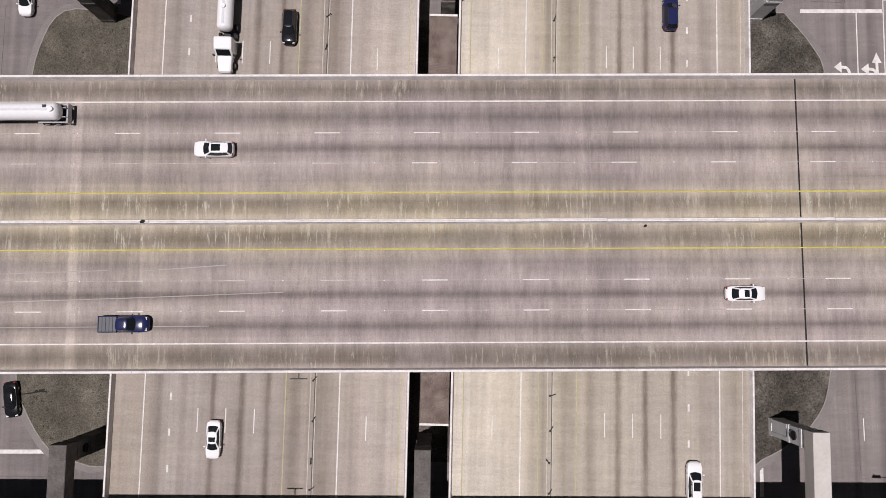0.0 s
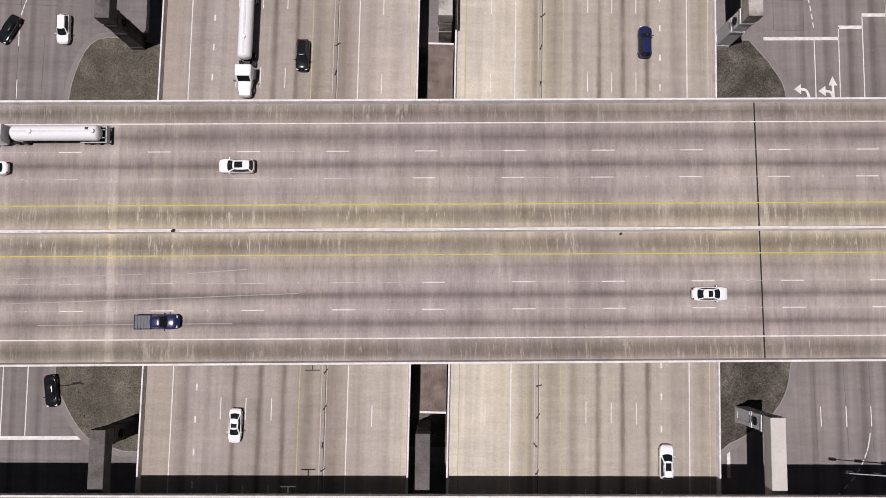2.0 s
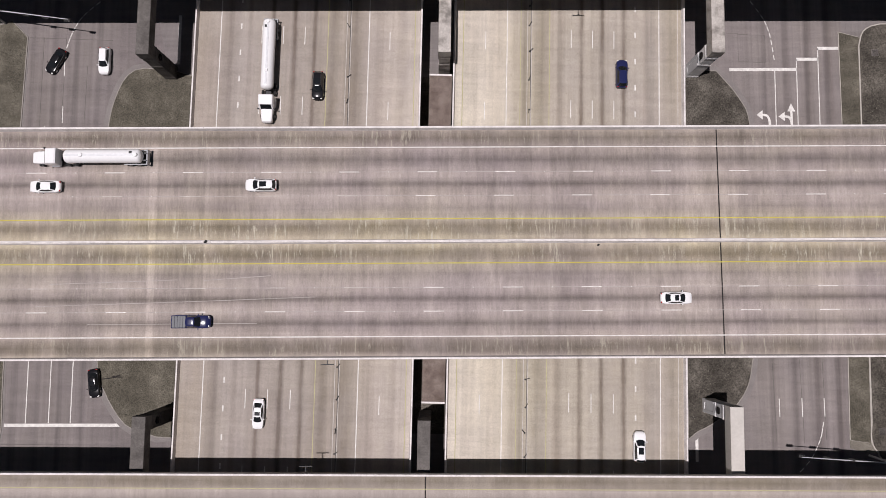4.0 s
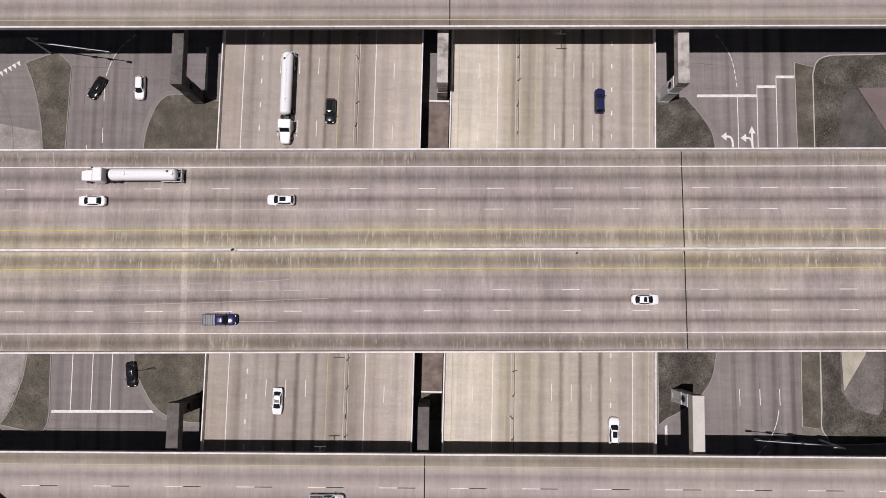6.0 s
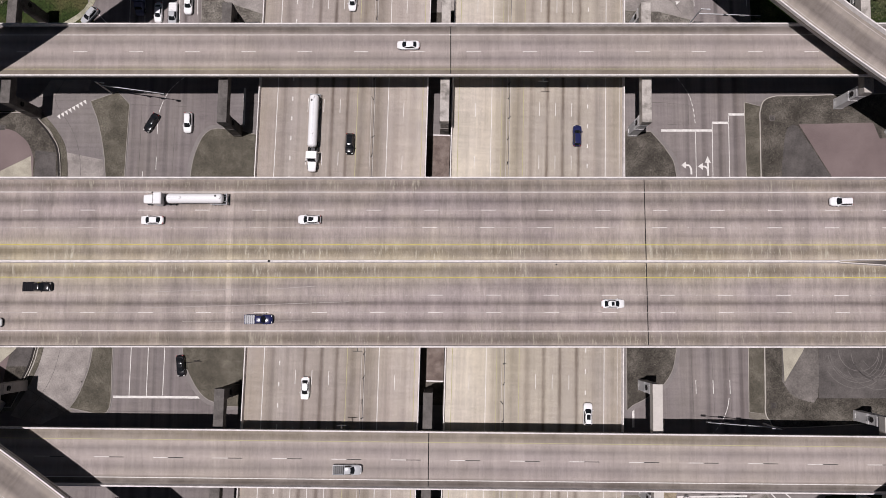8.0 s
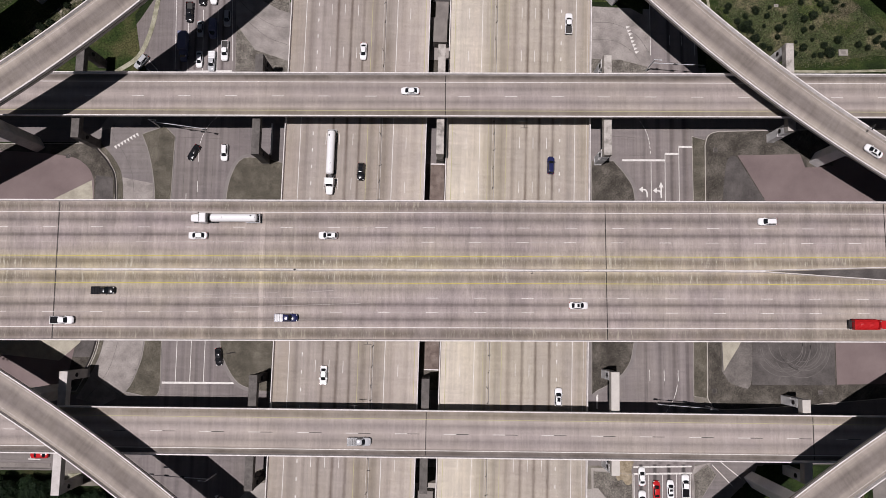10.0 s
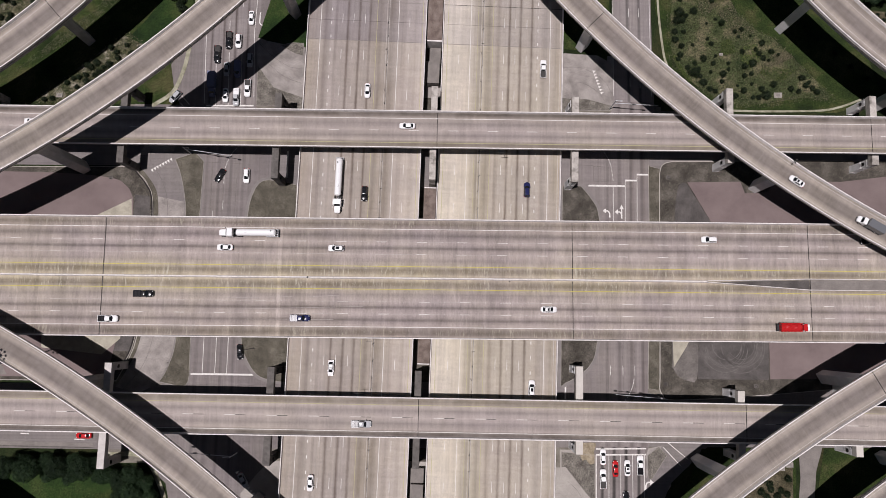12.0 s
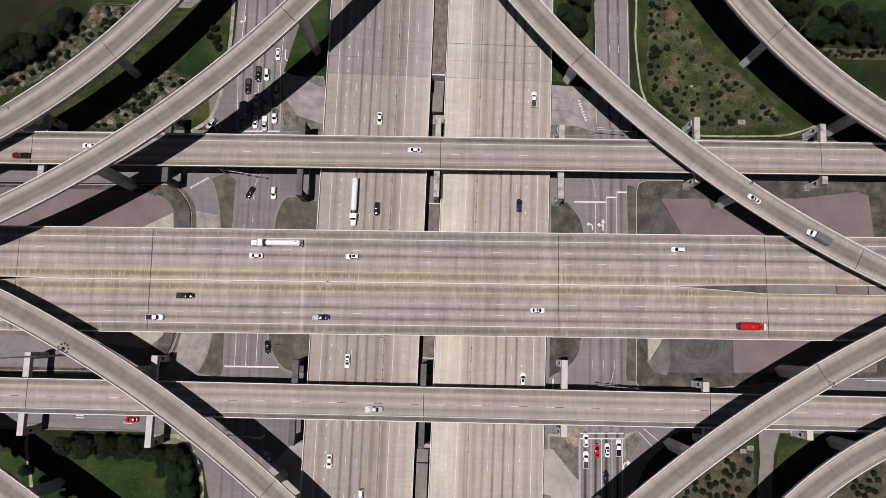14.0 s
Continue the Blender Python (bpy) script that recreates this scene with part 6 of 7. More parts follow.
def vehicle(kind, colour, x, y, z, heading, where, extra=""):
    """heading in degrees: 0 drives east, 90 north. Alike vehicles share their meshes."""
    make, noun, cat = KINDS[kind]
    m = pose(x, y, z, 0, 0, heading)
    name = {"car": "car", "van": "van", "pickup truck": "pickup_truck", "truck": "truck"}[cat]
    label = f"{colour} {noun} {where}"
    if (kind, colour, extra) in BUILT:
        ob = copy_thing(BUILT[kind, colour, extra], m)
        return tagged(ob, label)
    base = thing(name, label, cat, "traffic on the interchange", at=m)
    opts = {"sunroof": extra == "sunroof"}
    if extra in PAINTS:
        opts["load"] = PAINTS[extra]
    make(base, PAINTS[colour], **opts)
    BUILT[kind, colour, extra] = base
    return base


D, R, F = DECK_Z + 0.012, 14.82, FREE_Z + 0.012
OVER, FREE, QUEUE = "driving on the overpass", "driving on the freeway", "waiting at the signal"
for row in (
    ("tanker", "white", -54.2, 13.0, D, 180, OVER), ("suv", "white", -27.6, 8.7, D, 180, OVER, "sunroof"), ("pickup", "navy", -37.8, -12.3, D, 0, OVER, "grey"), ("sedan", "white", 36.2, -9.0, D, 0, OVER, "sunroof"),
    ("sedan", "white", -60.9, 8.6, D, 180, OVER), ("pickup", "black", -84.4, -5.5, D, 0, OVER, "black"), ("pickup", "white", -94.4, -13.0, D, 0, OVER, "black"), ("dump", "red", 109.6, -13.6, D, 0, OVER),
    ("suv", "white", 85.0, 12.6, D, 180, OVER), ("pickup", "black", 134.0, 12.6, D, 180, OVER),
    ("sedan", "white", -6.8, 46.3, R, 180, "driving on the connector ramp"), ("pickup", "maroon", -143.9, 42.4, R, 180, "driving on the connector ramp", "black"), ("sedan", "white", -120.4, 46.2, R, 180, "driving on the connector ramp"),
    ("pickup", "silver", -18.9, -42.9, 13.22, 0, "driving on the connector ramp", "black"),
    ("tanker", "white", -28.4, 29.0, F, 268.4, FREE), ("suv", "black", -20.3, 26.9, F, 268.4, FREE, "sunroof"), ("suv", "navy", 30.8, 28.8, F, 88.4, FREE), ("sedan", "white", -29.3, -27.2, F, 268.4, FREE, "sunroof"), ("suv", "white", 32.0, -32.7, F, 88.4, FREE, "sunroof"),
    ("sedan", "white", -20.1, 60.4, F, 268.4, FREE), ("pickup", "white", 36.2, 68.4, F, 88.4, FREE), ("sedan", "white", -34.5, -61.3, F, 268.4, FREE), ("suv", "white", -23.5, -72.6, F, 268.4, FREE),
    ("suv", "white", -59.0, 33.4, 0.014, 270, "driving on the frontage road"), ("sedan", "black", -58.7, -22.8, 0.014, 276, "driving on the frontage road", "sunroof"),
    ("sedan", "black", -67.6, 33.4, 0.014, 240, "turning at the intersection"),
    ("pickup", "black", -70.3, 74.0, 0.014, 270, QUEUE), ("suv", "white", -63.5, 78.7, 0.014, 270, QUEUE),
    ("sedan", "white", -59.6, 86.8, 0.014, 270, QUEUE), ("pickup", "black", -66.7, 78.9, 0.014, 270, QUEUE), ("sedan", "silver", -67.0, 69.1, 0.014, 270, QUEUE),
    ("van", "slate", -63.4, 69.0, 0.014, 270, QUEUE), ("suv", "silver", -59.5, 72.2, 0.014, 270, QUEUE), ("boxtruck", "slate", -71.3, 63.4, 0.014, 270, QUEUE, "slate"), ("pickup", "white", -59.9, 62.7, 0.014, 270, QUEUE),
    ("sedan", "white", -67.0, 60.2, 0.014, 270, QUEUE), ("pickup", "silver", -63.5, 59.6, 0.014, 270, QUEUE, "white"), ("suv", "silver", -83.3, 59.4, 0.014, 232, "turning at the street corner"),
    ("sedan", "silver", -56.1, -61.8, 0.014, 300, "in the shade of a flyover"),
    ("sedan", "white", 54.9, -54.0, 0.014, 90, QUEUE), ("pickup", "white", 54.8, -60.6, 0.014, 90, QUEUE), ("sedan", "red", 58.7, -57.5, 0.014, 90, QUEUE), ("sedan", "white", 62.4, -57.3, 0.014, 90, QUEUE, "sunroof"), ("pickup", "white", 66.4, -56.4, 0.014, 90, QUEUE, "black"),
    ("sedan", "black", 61.8, -66.6, 0.014, 90, QUEUE),
    ("sedan", "red", -105.6, -48.8, 0.004, 180, "driving on the cross street"),
):
    vehicle(*row)


def on_flyover(key, x, y, side, kind, colour, reverse=False, extra=""):
    path = FLYOVERS[key][0]
    i = min(range(1, len(path) - 1), key=lambda k: (path[k][0] - x) ** 2 + (path[k][1] - y) ** 2)
    a, b = Vector(path[i - 1]), Vector(path[i + 1])
    d = (b - a).normalized()
    p = Vector(path[i]) + Vector((d.y, -d.x, 0)) * side
    vehicle(kind, colour, p.x, p.y, p.z + 0.015, math.degrees(math.atan2(d.y, d.x)) + (180 if reverse else 0), "driving on a flyover", extra)


on_flyover("ne", 109.3, 29.8, 0.4, "sedan", "white", True, "sunroof")
on_flyover("ne", 129.5, 17.5, 0.4, "boxtruck", "white", True, "grey")


# ---- street furniture ----
def signal(x, y, tip_x, tip_y, heads, group="traffic signals"):
    base = thing("traffic_signal", "galvanised steel traffic signal with a long mast arm", "traffic signal", group, at=pose(x, y, 0))
    d = Vector((tip_x - x, tip_y - y, 0))
    u = d.normalized()
    bm = bmesh.new()
    bmesh.ops.create_cone(bm, cap_ends=True, segments=12, radius1=0.2, radius2=0.13, depth=8.6, matrix=Matrix.Translation((0, 0, 4.3)))
    part("pole", bm, M_STEEL, base, smooth=True)
    bm = bmesh.new()
    n = Vector((-u.y, u.x, 0))
    prev = None
    for k in range(5):
        t = k / 4
        r = 0.13 - 0.07 * t
        c = d * t + Vector((0, 0, 6.2 + 0.7 * t))
        ring = [bm.verts.new(c + n * (r * math.cos(a)) + Vector((0, 0, r * math.sin(a)))) for a in (i * math.tau / 8 for i in range(8))]
        if prev:
            for i in range(8):
                bm.faces.new((prev[i], prev[(i + 1) % 8], ring[(i + 1) % 8], ring[i]))
        else:
            bm.faces.new(ring)
        prev = ring
    bm.faces.new(prev[::-1])
    arm = part("mast_arm", bm, M_STEEL, base)
    for t in heads:
        c = d * t
        bm = bmesh.new()
        box(bm, -0.55, 0.55, -0.14, 0.14, 6.2, 6.6, 0.03)
        for x0 in (-0.36, 0.0, 0.36):
            box(bm, x0 - 0.13, x0 + 0.13, -0.3, -0.14, 6.28, 6.5)
        h = part("signal_head", bm, M_POST, arm, "black three lamp signal head")
        h.matrix_basis = Matrix.Translation(c) @ Matrix.Rotation(math.atan2(u.y, u.x), 4, "Z")
    bm = bmesh.new()
    box(bm, -0.15, 1.6, -0.07, 0.07, 8.5, 8.62)
    box(bm, 1.3, 2.0, -0.16, 0.16, 8.48, 8.62, 0.03)
    lum = part("luminaire", bm, M_STEEL, base)
    lum.matrix_basis = Matrix.Rotation(math.atan2(u.y, u.x), 4, "Z")


signal(-77.2, 40.6, -62.4, 38.4, (0.5, 0.72, 0.97))
signal(72.8, -35.6, 57.8, -34.4, (0.45, 0.72, 0.98))
signal(-58.5, -53.8, -73.5, -52.6, (0.45, 0.72, 0.98))
signal(59.0, 57.5, 73.0, 56.6, (0.45, 0.72, 0.98))

mast = thing("high_mast_light", "tall steel high mast light with a ring of lamps", "high mast light", at=pose(-126.2, -26.3, 0.14))
bm = bmesh.new()
bmesh.ops.create_cone(bm, cap_ends=True, segments=14, radius1=0.42, radius2=0.16, depth=54.0, matrix=Matrix.Translation((0, 0, 27.0)))
part("pole", bm, M_STEEL, mast, smooth=True)
bm = bmesh.new()
bmesh.ops.create_cone(bm, cap_ends=True, segments=16, radius1=0.6, radius2=0.5, depth=0.35, matrix=Matrix.Translation((0, 0, 54.0)))
hub = part("ring", bm, M_TRIM, mast)
for k in range(9):
    bm = bmesh.new()
    box(bm, 0.5, 1.4, -0.05, 0.05, 53.95, 54.05)
    bmesh.ops.create_uvsphere(bm, u_segments=10, v_segments=8, radius=0.36, matrix=Matrix.Translation((1.65, 0, 53.9)))
    lamp = part("lamp", bm, M_TRIM, hub, "dark round floodlight")
    lamp.matrix_basis = Matrix.Rotation(k * math.tau / 9, 4, "Z")


def deck_light(x, y, z, wall):
    """Twin lamp on a bracket from a ramp's edge."""
    base = thing("bracket_light", "small twin bracket light on the edge of a ramp", "bracket light", "bracket lights", at=pose(x, y, z))
    bm = bmesh.new()
    box(bm, -1.0, 1.0, -0.07, 0.07, -0.07, 0.07, 0.02)
    part("lamp_head", bm, M_POST, base)
    bm = bmesh.new()
    box(bm, -0.06, 0.06, min(0, wall), max(0, wall), -0.06, 0.06)
    part("bracket", bm, M_POST, base)


deck_light(-20.3, -34.1, 13.05, -0.95)
deck_light(22.2, 38.6, 14.65, 1.0)
deck_light(-17.2, -18.9, 13.12, 0.9)

def rail_light(key, x, y):
    """Short hooked lamp on the parapet of a flyover."""
    path, half = FLYOVERS[key]
    i = min(range(1, len(path) - 1), key=lambda k: (path[k][0] - x) ** 2 + (path[k][1] - y) ** 2)
    t = (Vector(path[i + 1]) - Vector(path[i - 1])).normalized()
    r = Vector((t.y, -t.x, 0))
    s = 1 if (Vector((x, y, 0)) - Vector((path[i][0], path[i][1], 0))).dot(r) > 0 else -1
    p = Vector(path[i]) + r * s * (half - 0.15)
    q = -r * s
    base = thing("parapet_lamp", "short dark hooked lamp on a flyover parapet", "lamp", "parapet lamps", at=pose(p.x, p.y, p.z + 0.9, 0, 0, math.degrees(math.atan2(q.y, q.x))))
    bm = bmesh.new()
    bmesh.ops.create_cone(bm, cap_ends=True, segments=8, radius1=0.1, radius2=0.07, depth=2.4, matrix=Matrix.Translation((0, 0, 1.2)))
    part("post", bm, M_POST, base)
    bm = bmesh.new()
    box(bm, -0.06, 1.3, -0.07, 0.07, 2.34, 2.46, 0.02)
    arm = part("arm", bm, M_POST, base)
    bm = bmesh.new()
    box(bm, 0.9, 1.6, -0.2, 0.2, 2.2, 2.36, 0.04)
    part("lamp_head", bm, M_POST, arm)


for key, x, y in (('se', 127.6, -29.6), ('ne', 108.3, 35.6), ('neo', 120.0, 89.1), ('neo', 151.9, 63.0), ('nwo', -147.2, 57.8)):
    rail_light(key, x, y)

for x, y in ((77.8, 34.7), (103.9, -32.0), (75.2, -31.6), (-102.7, 32.4)):
    base = thing("drain_inlet", "square concrete drain inlet with a dark grate", "drain inlet", "drain inlets", at=pose(x, y, 0.13))
    bm = bmesh.new()
    box(bm, -0.62, 0.62, -0.62, 0.62, -0.1, 0.05, 0.02)
    part("frame", bm, M_PADWORN, base)
    bm = bmesh.new()
    for i in range(6):
        box(bm, -0.5, 0.5, -0.5 + i * 0.18, -0.4 + i * 0.18, 0.04, 0.065)
    part("grate", bm, M_JOINT, base, "dark iron grate")
for x, y, s in ((115.0, 62.9, 1.3), (-121.1, 59.5, 1.0), (-95.3, 108.0, 1.2), (96.6, 76.7, 0.6), (110.6, -57.1, 1.1), (113.2, -56.0, 1.2)):
    base = thing("utility_box", "pale concrete utility vault set in the ground", "utility box", at=pose(x, y, 0.07))
    bm = bmesh.new()
    box(bm, -s, s, -s * 0.7, s * 0.7, -0.1, 0.3, 0.05)
    part("lid", bm, M_KERBDULL, base)
    bm = bmesh.new()
    box(bm, -s * 0.45, s * 0.45, -s * 0.3, s * 0.3, 0.29, 0.34, 0.02)
    part("hatch", bm, M_GREYPAD, base)
# a skid torn into the island
scar = thing("tyre_marks", "short dark skid mark on the edge of an island", "tyre marks", kind="structure")
part("tyre_mark", stripe(glide([(-58.0, -22.15, 0.12), (-56.6, -22.05, 0.12), (-55.4, -21.85, 0.12), (-54.2, -21.8, 0.12)], 3), 0.16, 0.012), M_JOINT, scar)
part("tyre_mark", stripe([(-55.9, -21.75, 0.12), (-54.5, -21.55, 0.12)], 0.22, 0.012), M_JOINT, scar)
# loops left by tyres on the dark pad
marks = thing("tyre_marks", "pale looping tyre marks on the dark pad", "tyre marks", kind="structure")
for cx, radii in ((94.6, (4.6, 5.4, 6.0, 6.9, 7.5)), (99.4, (4.2, 5.2, 5.8, 6.7, 7.9))):
    for r in radii:
        a0 = 200 + 20 * math.sin(r * 5.1)
        wob = 0.4 * math.sin(r * 3.1)
        path = [(cx + wob + r * math.cos(radians(a0 + i * 9)), -19.5 + wob + 1.05 * r * math.sin(radians(a0 + i * 9)), 0.152) for i in range(26)]
        path = [p for p in path if 86.6 < p[0] < 107.6 and -29.6 < p[1] < -16]
        if len(path) > 2:
            part("tyre_mark", stripe(path, 0.11 + 0.1 * abs(wob), 0.008), M_SCUFF, marks)


# ---- planting ----
def leaves(name, lobes, count, size, seed, material, flat_bias=0.35):
    """Many small leaf clumps over the skins of overlapping lobes."""
    rng = random.Random(seed)
    verts, faces = [], []
    weight = [r * r for *_, r in lobes]
    for _ in range(count):
        cx, cy, cz, r = rng.choices(lobes, weight)[0]
        d = Vector((rng.gauss(0, 1), rng.gauss(0, 1), rng.gauss(0.35, 0.9))).normalized()
        p = Vector((cx, cy, cz)) + d * r * rng.uniform(0.72, 1.08)
        n = (d + Vector((rng.gauss(0, flat_bias), rng.gauss(0, flat_bias), rng.gauss(0.2, flat_bias)))).normalized()
        t = n.orthogonal().normalized()
        t.rotate(Matrix.Rotation(rng.uniform(0, 6.28), 3, n))
        b = n.cross(t)
        s = size * rng.uniform(0.55, 1.25)
        i = len(verts)
        verts += [p - t * s, p - b * s * 0.55 + n * s * 0.12, p + t * s, p + b * s * 0.55 + n * s * 0.12]
        faces.append((i, i + 1, i + 2, i + 3))
    me = bpy.data.meshes.new(name)
    me.from_pydata([tuple(v) for v in verts], [], faces)
    me.materials.append(material)
    return me


def lobes_for(seed, r, height, n):
    rng = random.Random(seed)
    out = [(0, 0, height - r * 0.9, r * 0.72)]
    for i in range(n):
        a = i * 2.4 + rng.uniform(-0.4, 0.4)
        q = r * rng.uniform(0.35, 0.72)
        out.append((q * math.cos(a), q * math.sin(a), height - r * rng.uniform(0.7, 1.5), r * rng.uniform(0.3, 0.5)))
    return out


def trunk_mesh(seed, height, r):
    rng = random.Random(seed)
    bm = bmesh.new()

    def limb(a, b, r0, r1):
        d = (b - a).normalized()
        t = d.orthogonal().normalized()
        q = d.cross(t)
        rings = [[bm.verts.new(p + (t * math.cos(k * math.tau / 7) + q * math.sin(k * math.tau / 7)) * rr) for k in range(7)] for p, rr in ((a, r0), (a.lerp(b, 0.5) + t * r0 * 0.4, (r0 + r1) / 2), (b, r1))]
        for u, v in zip(rings, rings[1:]):
            for k in range(7):
                bm.faces.new((u[k], u[(k + 1) % 7], v[(k + 1) % 7], v[k]))
        bm.faces.new(rings[0][::-1])
        bm.faces.new(rings[-1])

    top = Vector((rng.uniform(-0.3, 0.3), rng.uniform(-0.3, 0.3), height * 0.72))
    limb(Vector((0, 0, -0.2)), top, r, r * 0.4)
    for k in range(6):
        a = k * 1.05 + rng.uniform(-0.3, 0.3)
        st = Vector((0, 0, height * rng.uniform(0.3, 0.6)))
        limb(st, st + Vector((math.cos(a) * height * 0.26, math.sin(a) * height * 0.26, height * 0.2)), r * 0.42, r * 0.12)
    return finish("trunk", bm, M_BARK, True)


TREES, SHRUBS = [], []
for i in range(4):
    t = new("tree")
    t.matrix_basis = pose(0, 0, 0)
    h = 8.0 + i * 0.8
    part("trunk", trunk_mesh(i, h, 0.22), None, t)
    part("crown", leaves("crown", lobes_for(i + 5, 3.4, h, 15), 4200, 0.25, i + 20, M_LEAF), None, t)
    TREES.append(t)
for i in range(4):
    s = new("shrub")
    part("stem", trunk_mesh(i + 40, 0.9, 0.05), None, s)
    part("foliage", leaves("foliage", [(0, 0, 0.75, 0.86)] + lobes_for(i + 60, 1.05, 1.45, 7), 1300, 0.10, i + 80, M_SHRUB), None, s)
    SHRUBS.append(s)
rng = random.Random(11)
USED = set()


def plant(stock, x, y, scale, label, cat, group):
    k = rng.randrange(len(stock))
    src = stock[k]
    m = pose(x, y, 0.02, 0, 0, rng.uniform(0, 360))
    if (cat, k) not in USED:
        USED.add((cat, k))
        ob = src
        ob.matrix_basis = m
    else:
        ob = copy_thing(src, m)
    ob.scale = (scale, scale, scale * rng.uniform(0.85, 1.15))
    tagged(ob, label, cat, group)


def inside(pts, x, y):
    hit = False
    for (x0, y0), (x1, y1) in zip(pts, pts[1:] + pts[:1]):
        if (y0 > y) != (y1 > y) and x < (x1 - x0) * (y - y0) / (y1 - y0) + x0:
            hit = not hit
    return hit


TREE_ROWS = (
    ([(-176, 74.5), (-161.4, 82.8), (-157.2, 84.4), (-151.8, 87.5), (-145.7, 92.1), (-141.0, 96.8), (-135.4, 100.5)], 3.6, 0.85, "dark tree in a thick hedgerow", "hedgerow trees"),
    ([(-176, 70.5), (-161.5, 79.0), (-156.0, 81.2), (-150.6, 84.8), (-145.3, 89.4), (-139.9, 94.4), (-136.0, 98.0)], 3.4, 0.72, "dark tree in a thick hedgerow", "hedgerow trees"),
    ([(-176, 79), (-164, 86.5), (-156.5, 89), (-150, 93)], 4.6, 0.75, "dark tree in a thick hedgerow", "hedgerow trees"),
    ([(47, 104), (53, 98), (55, 108), (48, 114), (56, 118), (50, 124)], 4.6, 0.95, "leafy tree beside the freeway", "freeway trees"),
    ([(-165, -70), (-160, -82), (-110, -95), (-100, -98)], 7.0, 0.9, "dark leafy tree on the lawn", "lawn trees"),
)
LONE_TREES = (
    (((-125.2, -56.9, 1.0), (-118.0, -57.6, 1.08), (-110.8, -57.8, 1.08), (-103.7, -57.7, 1.1), (-97.0, -59.6, 1.0), (-107.1, -55.9, 0.78), (-114.2, -56.0, 0.78), (-121.4, -56.0, 0.76), (-100.5, -56.6, 0.78), (-91.6, -61.0, 0.98), (-87.8, -59.2, 0.92), (-87.6, -64.6, 1.1), (-85.2, -62.2, 0.9),
      (-84.2, -67.3, 1.02), (-87.4, -69.6, 1.1), (-82.9, -72.1, 0.95), (-86.4, -74.2, 1.05), (-92.0, -65.4, 0.8), (-83.2, -77.3, 1.02), (-87.6, -79.2, 1.08), (-128.5, -58.0, 0.7), (-114.4, -59.4, 0.8), (-107.0, -59.8, 0.8)), "dark leafy tree in a dense row along a lawn", "lawn trees"),
    (((-148.4, -57.0, 0.5), (-143.6, -59.8, 0.55), (-140.7, -66.4, 0.6), (-133.2, -70.1, 0.72), (-126.1, -74.1, 0.5)), "small tree on the grass beside a footpath", "footpath trees"),
    (((132.1, 104.4, 0.94), (138.6, 106.8, 1.11), (140.8, 97.2, 1.0), (144.6, 100.5, 0.94), (152.4, 101.8, 1.2), (149.3, 96.6, 1.02), (156.3, 95.8, 1.0), (161.6, 101.2, 1.16), (164.8, 96.8, 1.03), (167.3, 102.4, 1.03), (161.8, 94.8, 0.85), (129.6, 109.0, 0.85), (135.7, 101.2, 0.85), (145.0, 94.8, 0.8), (167.0, 94.4, 0.9),
      (172.0, 99.1, 1.11), (172.3, 94.2, 1.0), (136.0, 112.2, 1.03), (141.7, 112.0, 1.03), (147.6, 104.6, 0.85), (157.0, 98.6, 0.9)), "broad leafy tree behind the flyover", "trees behind the flyover"),
)
for spots, label, group in LONE_TREES:
    for x, y, size in spots:
        plant(TREES, x, y, size, label, "tree", group)
for pts, step, size, label, group in TREE_ROWS:
    for (x0, y0), (x1, y1) in zip(pts, pts[1:]):
        n = max(1, round(math.hypot(x1 - x0, y1 - y0) / step))
        for k in range(n):
            plant(TREES, x0 + (x1 - x0) * k / n + rng.uniform(-0.8, 0.8), y0 + (y1 - y0) * k / n + rng.uniform(-0.8, 0.8), size * rng.uniform(0.75, 1.15), label, "tree", group)

# the large bed: a thick line of shrubs along one side, loose drifts within
BED_NORTH = ((82.2, 108.9, 1.16), (85.0, 107.4, 0.81), (87.4, 107.4, 0.7), (88.9, 109.2, 0.58), (84.0, 108.1, 0.7), (82.0, 104.7, 0.81), (82.0, 101.7, 1.04), (81.9, 98.6, 1.04), (84.2, 100.9, 0.58), (83.3, 95.7, 0.75), (84.8, 104.7, 0.58), (91.7, 101.4, 0.7), (89.9, 99.5, 0.58), (92.0, 99.6, 0.46), (94.0, 95.4, 0.81), (97.1, 96.6, 0.93), (92.9, 105.2, 0.58), (87.0, 101.0, 0.41), (82.8, 90.8, 1.45), (82.0, 88.2, 1.28), (87.6, 91.6, 1.1), (85.1, 89.9, 0.7), (83.8, 88.2, 0.87), (81.2, 84.4, 0.93), (81.2, 81.5, 1.04), (83.2, 79.3, 0.87), (84.2, 84.3, 0.7), (82.8, 76.3, 0.93))
BED_MIDDLE = ((82.1, 74.8, 0.7), (97.0, 87.5, 0.93), (95.1, 89.0, 0.46), (101.4, 84.7, 0.7), (103.7, 85.5, 0.7), (92.0, 87.4, 0.46), (92.1, 82.0, 0.58), (93.4, 80.3, 0.7), (87.0, 79.9, 0.52), (90.6, 75.0, 0.99), (93.7, 73.5, 0.75), (94.7, 76.1, 0.52), (87.3, 70.1, 1.45), (87.6, 73.4, 0.75), (85.2, 71.9, 0.87), (88.5, 71.3, 0.81), (89.3, 69.1, 0.7), (90.2, 66.9, 1.16), (92.4, 64.7, 0.81), (94.1, 64.0, 0.7), (96.9, 69.9, 0.99), (96.4, 67.4, 0.7), (92.9, 70.6, 0.52), (98.8, 71.6, 0.58), (98.8, 73.6, 0.58), (103.7, 77.7, 0.75), (102.6, 82.9, 0.52), (106.6, 83.2, 0.41))
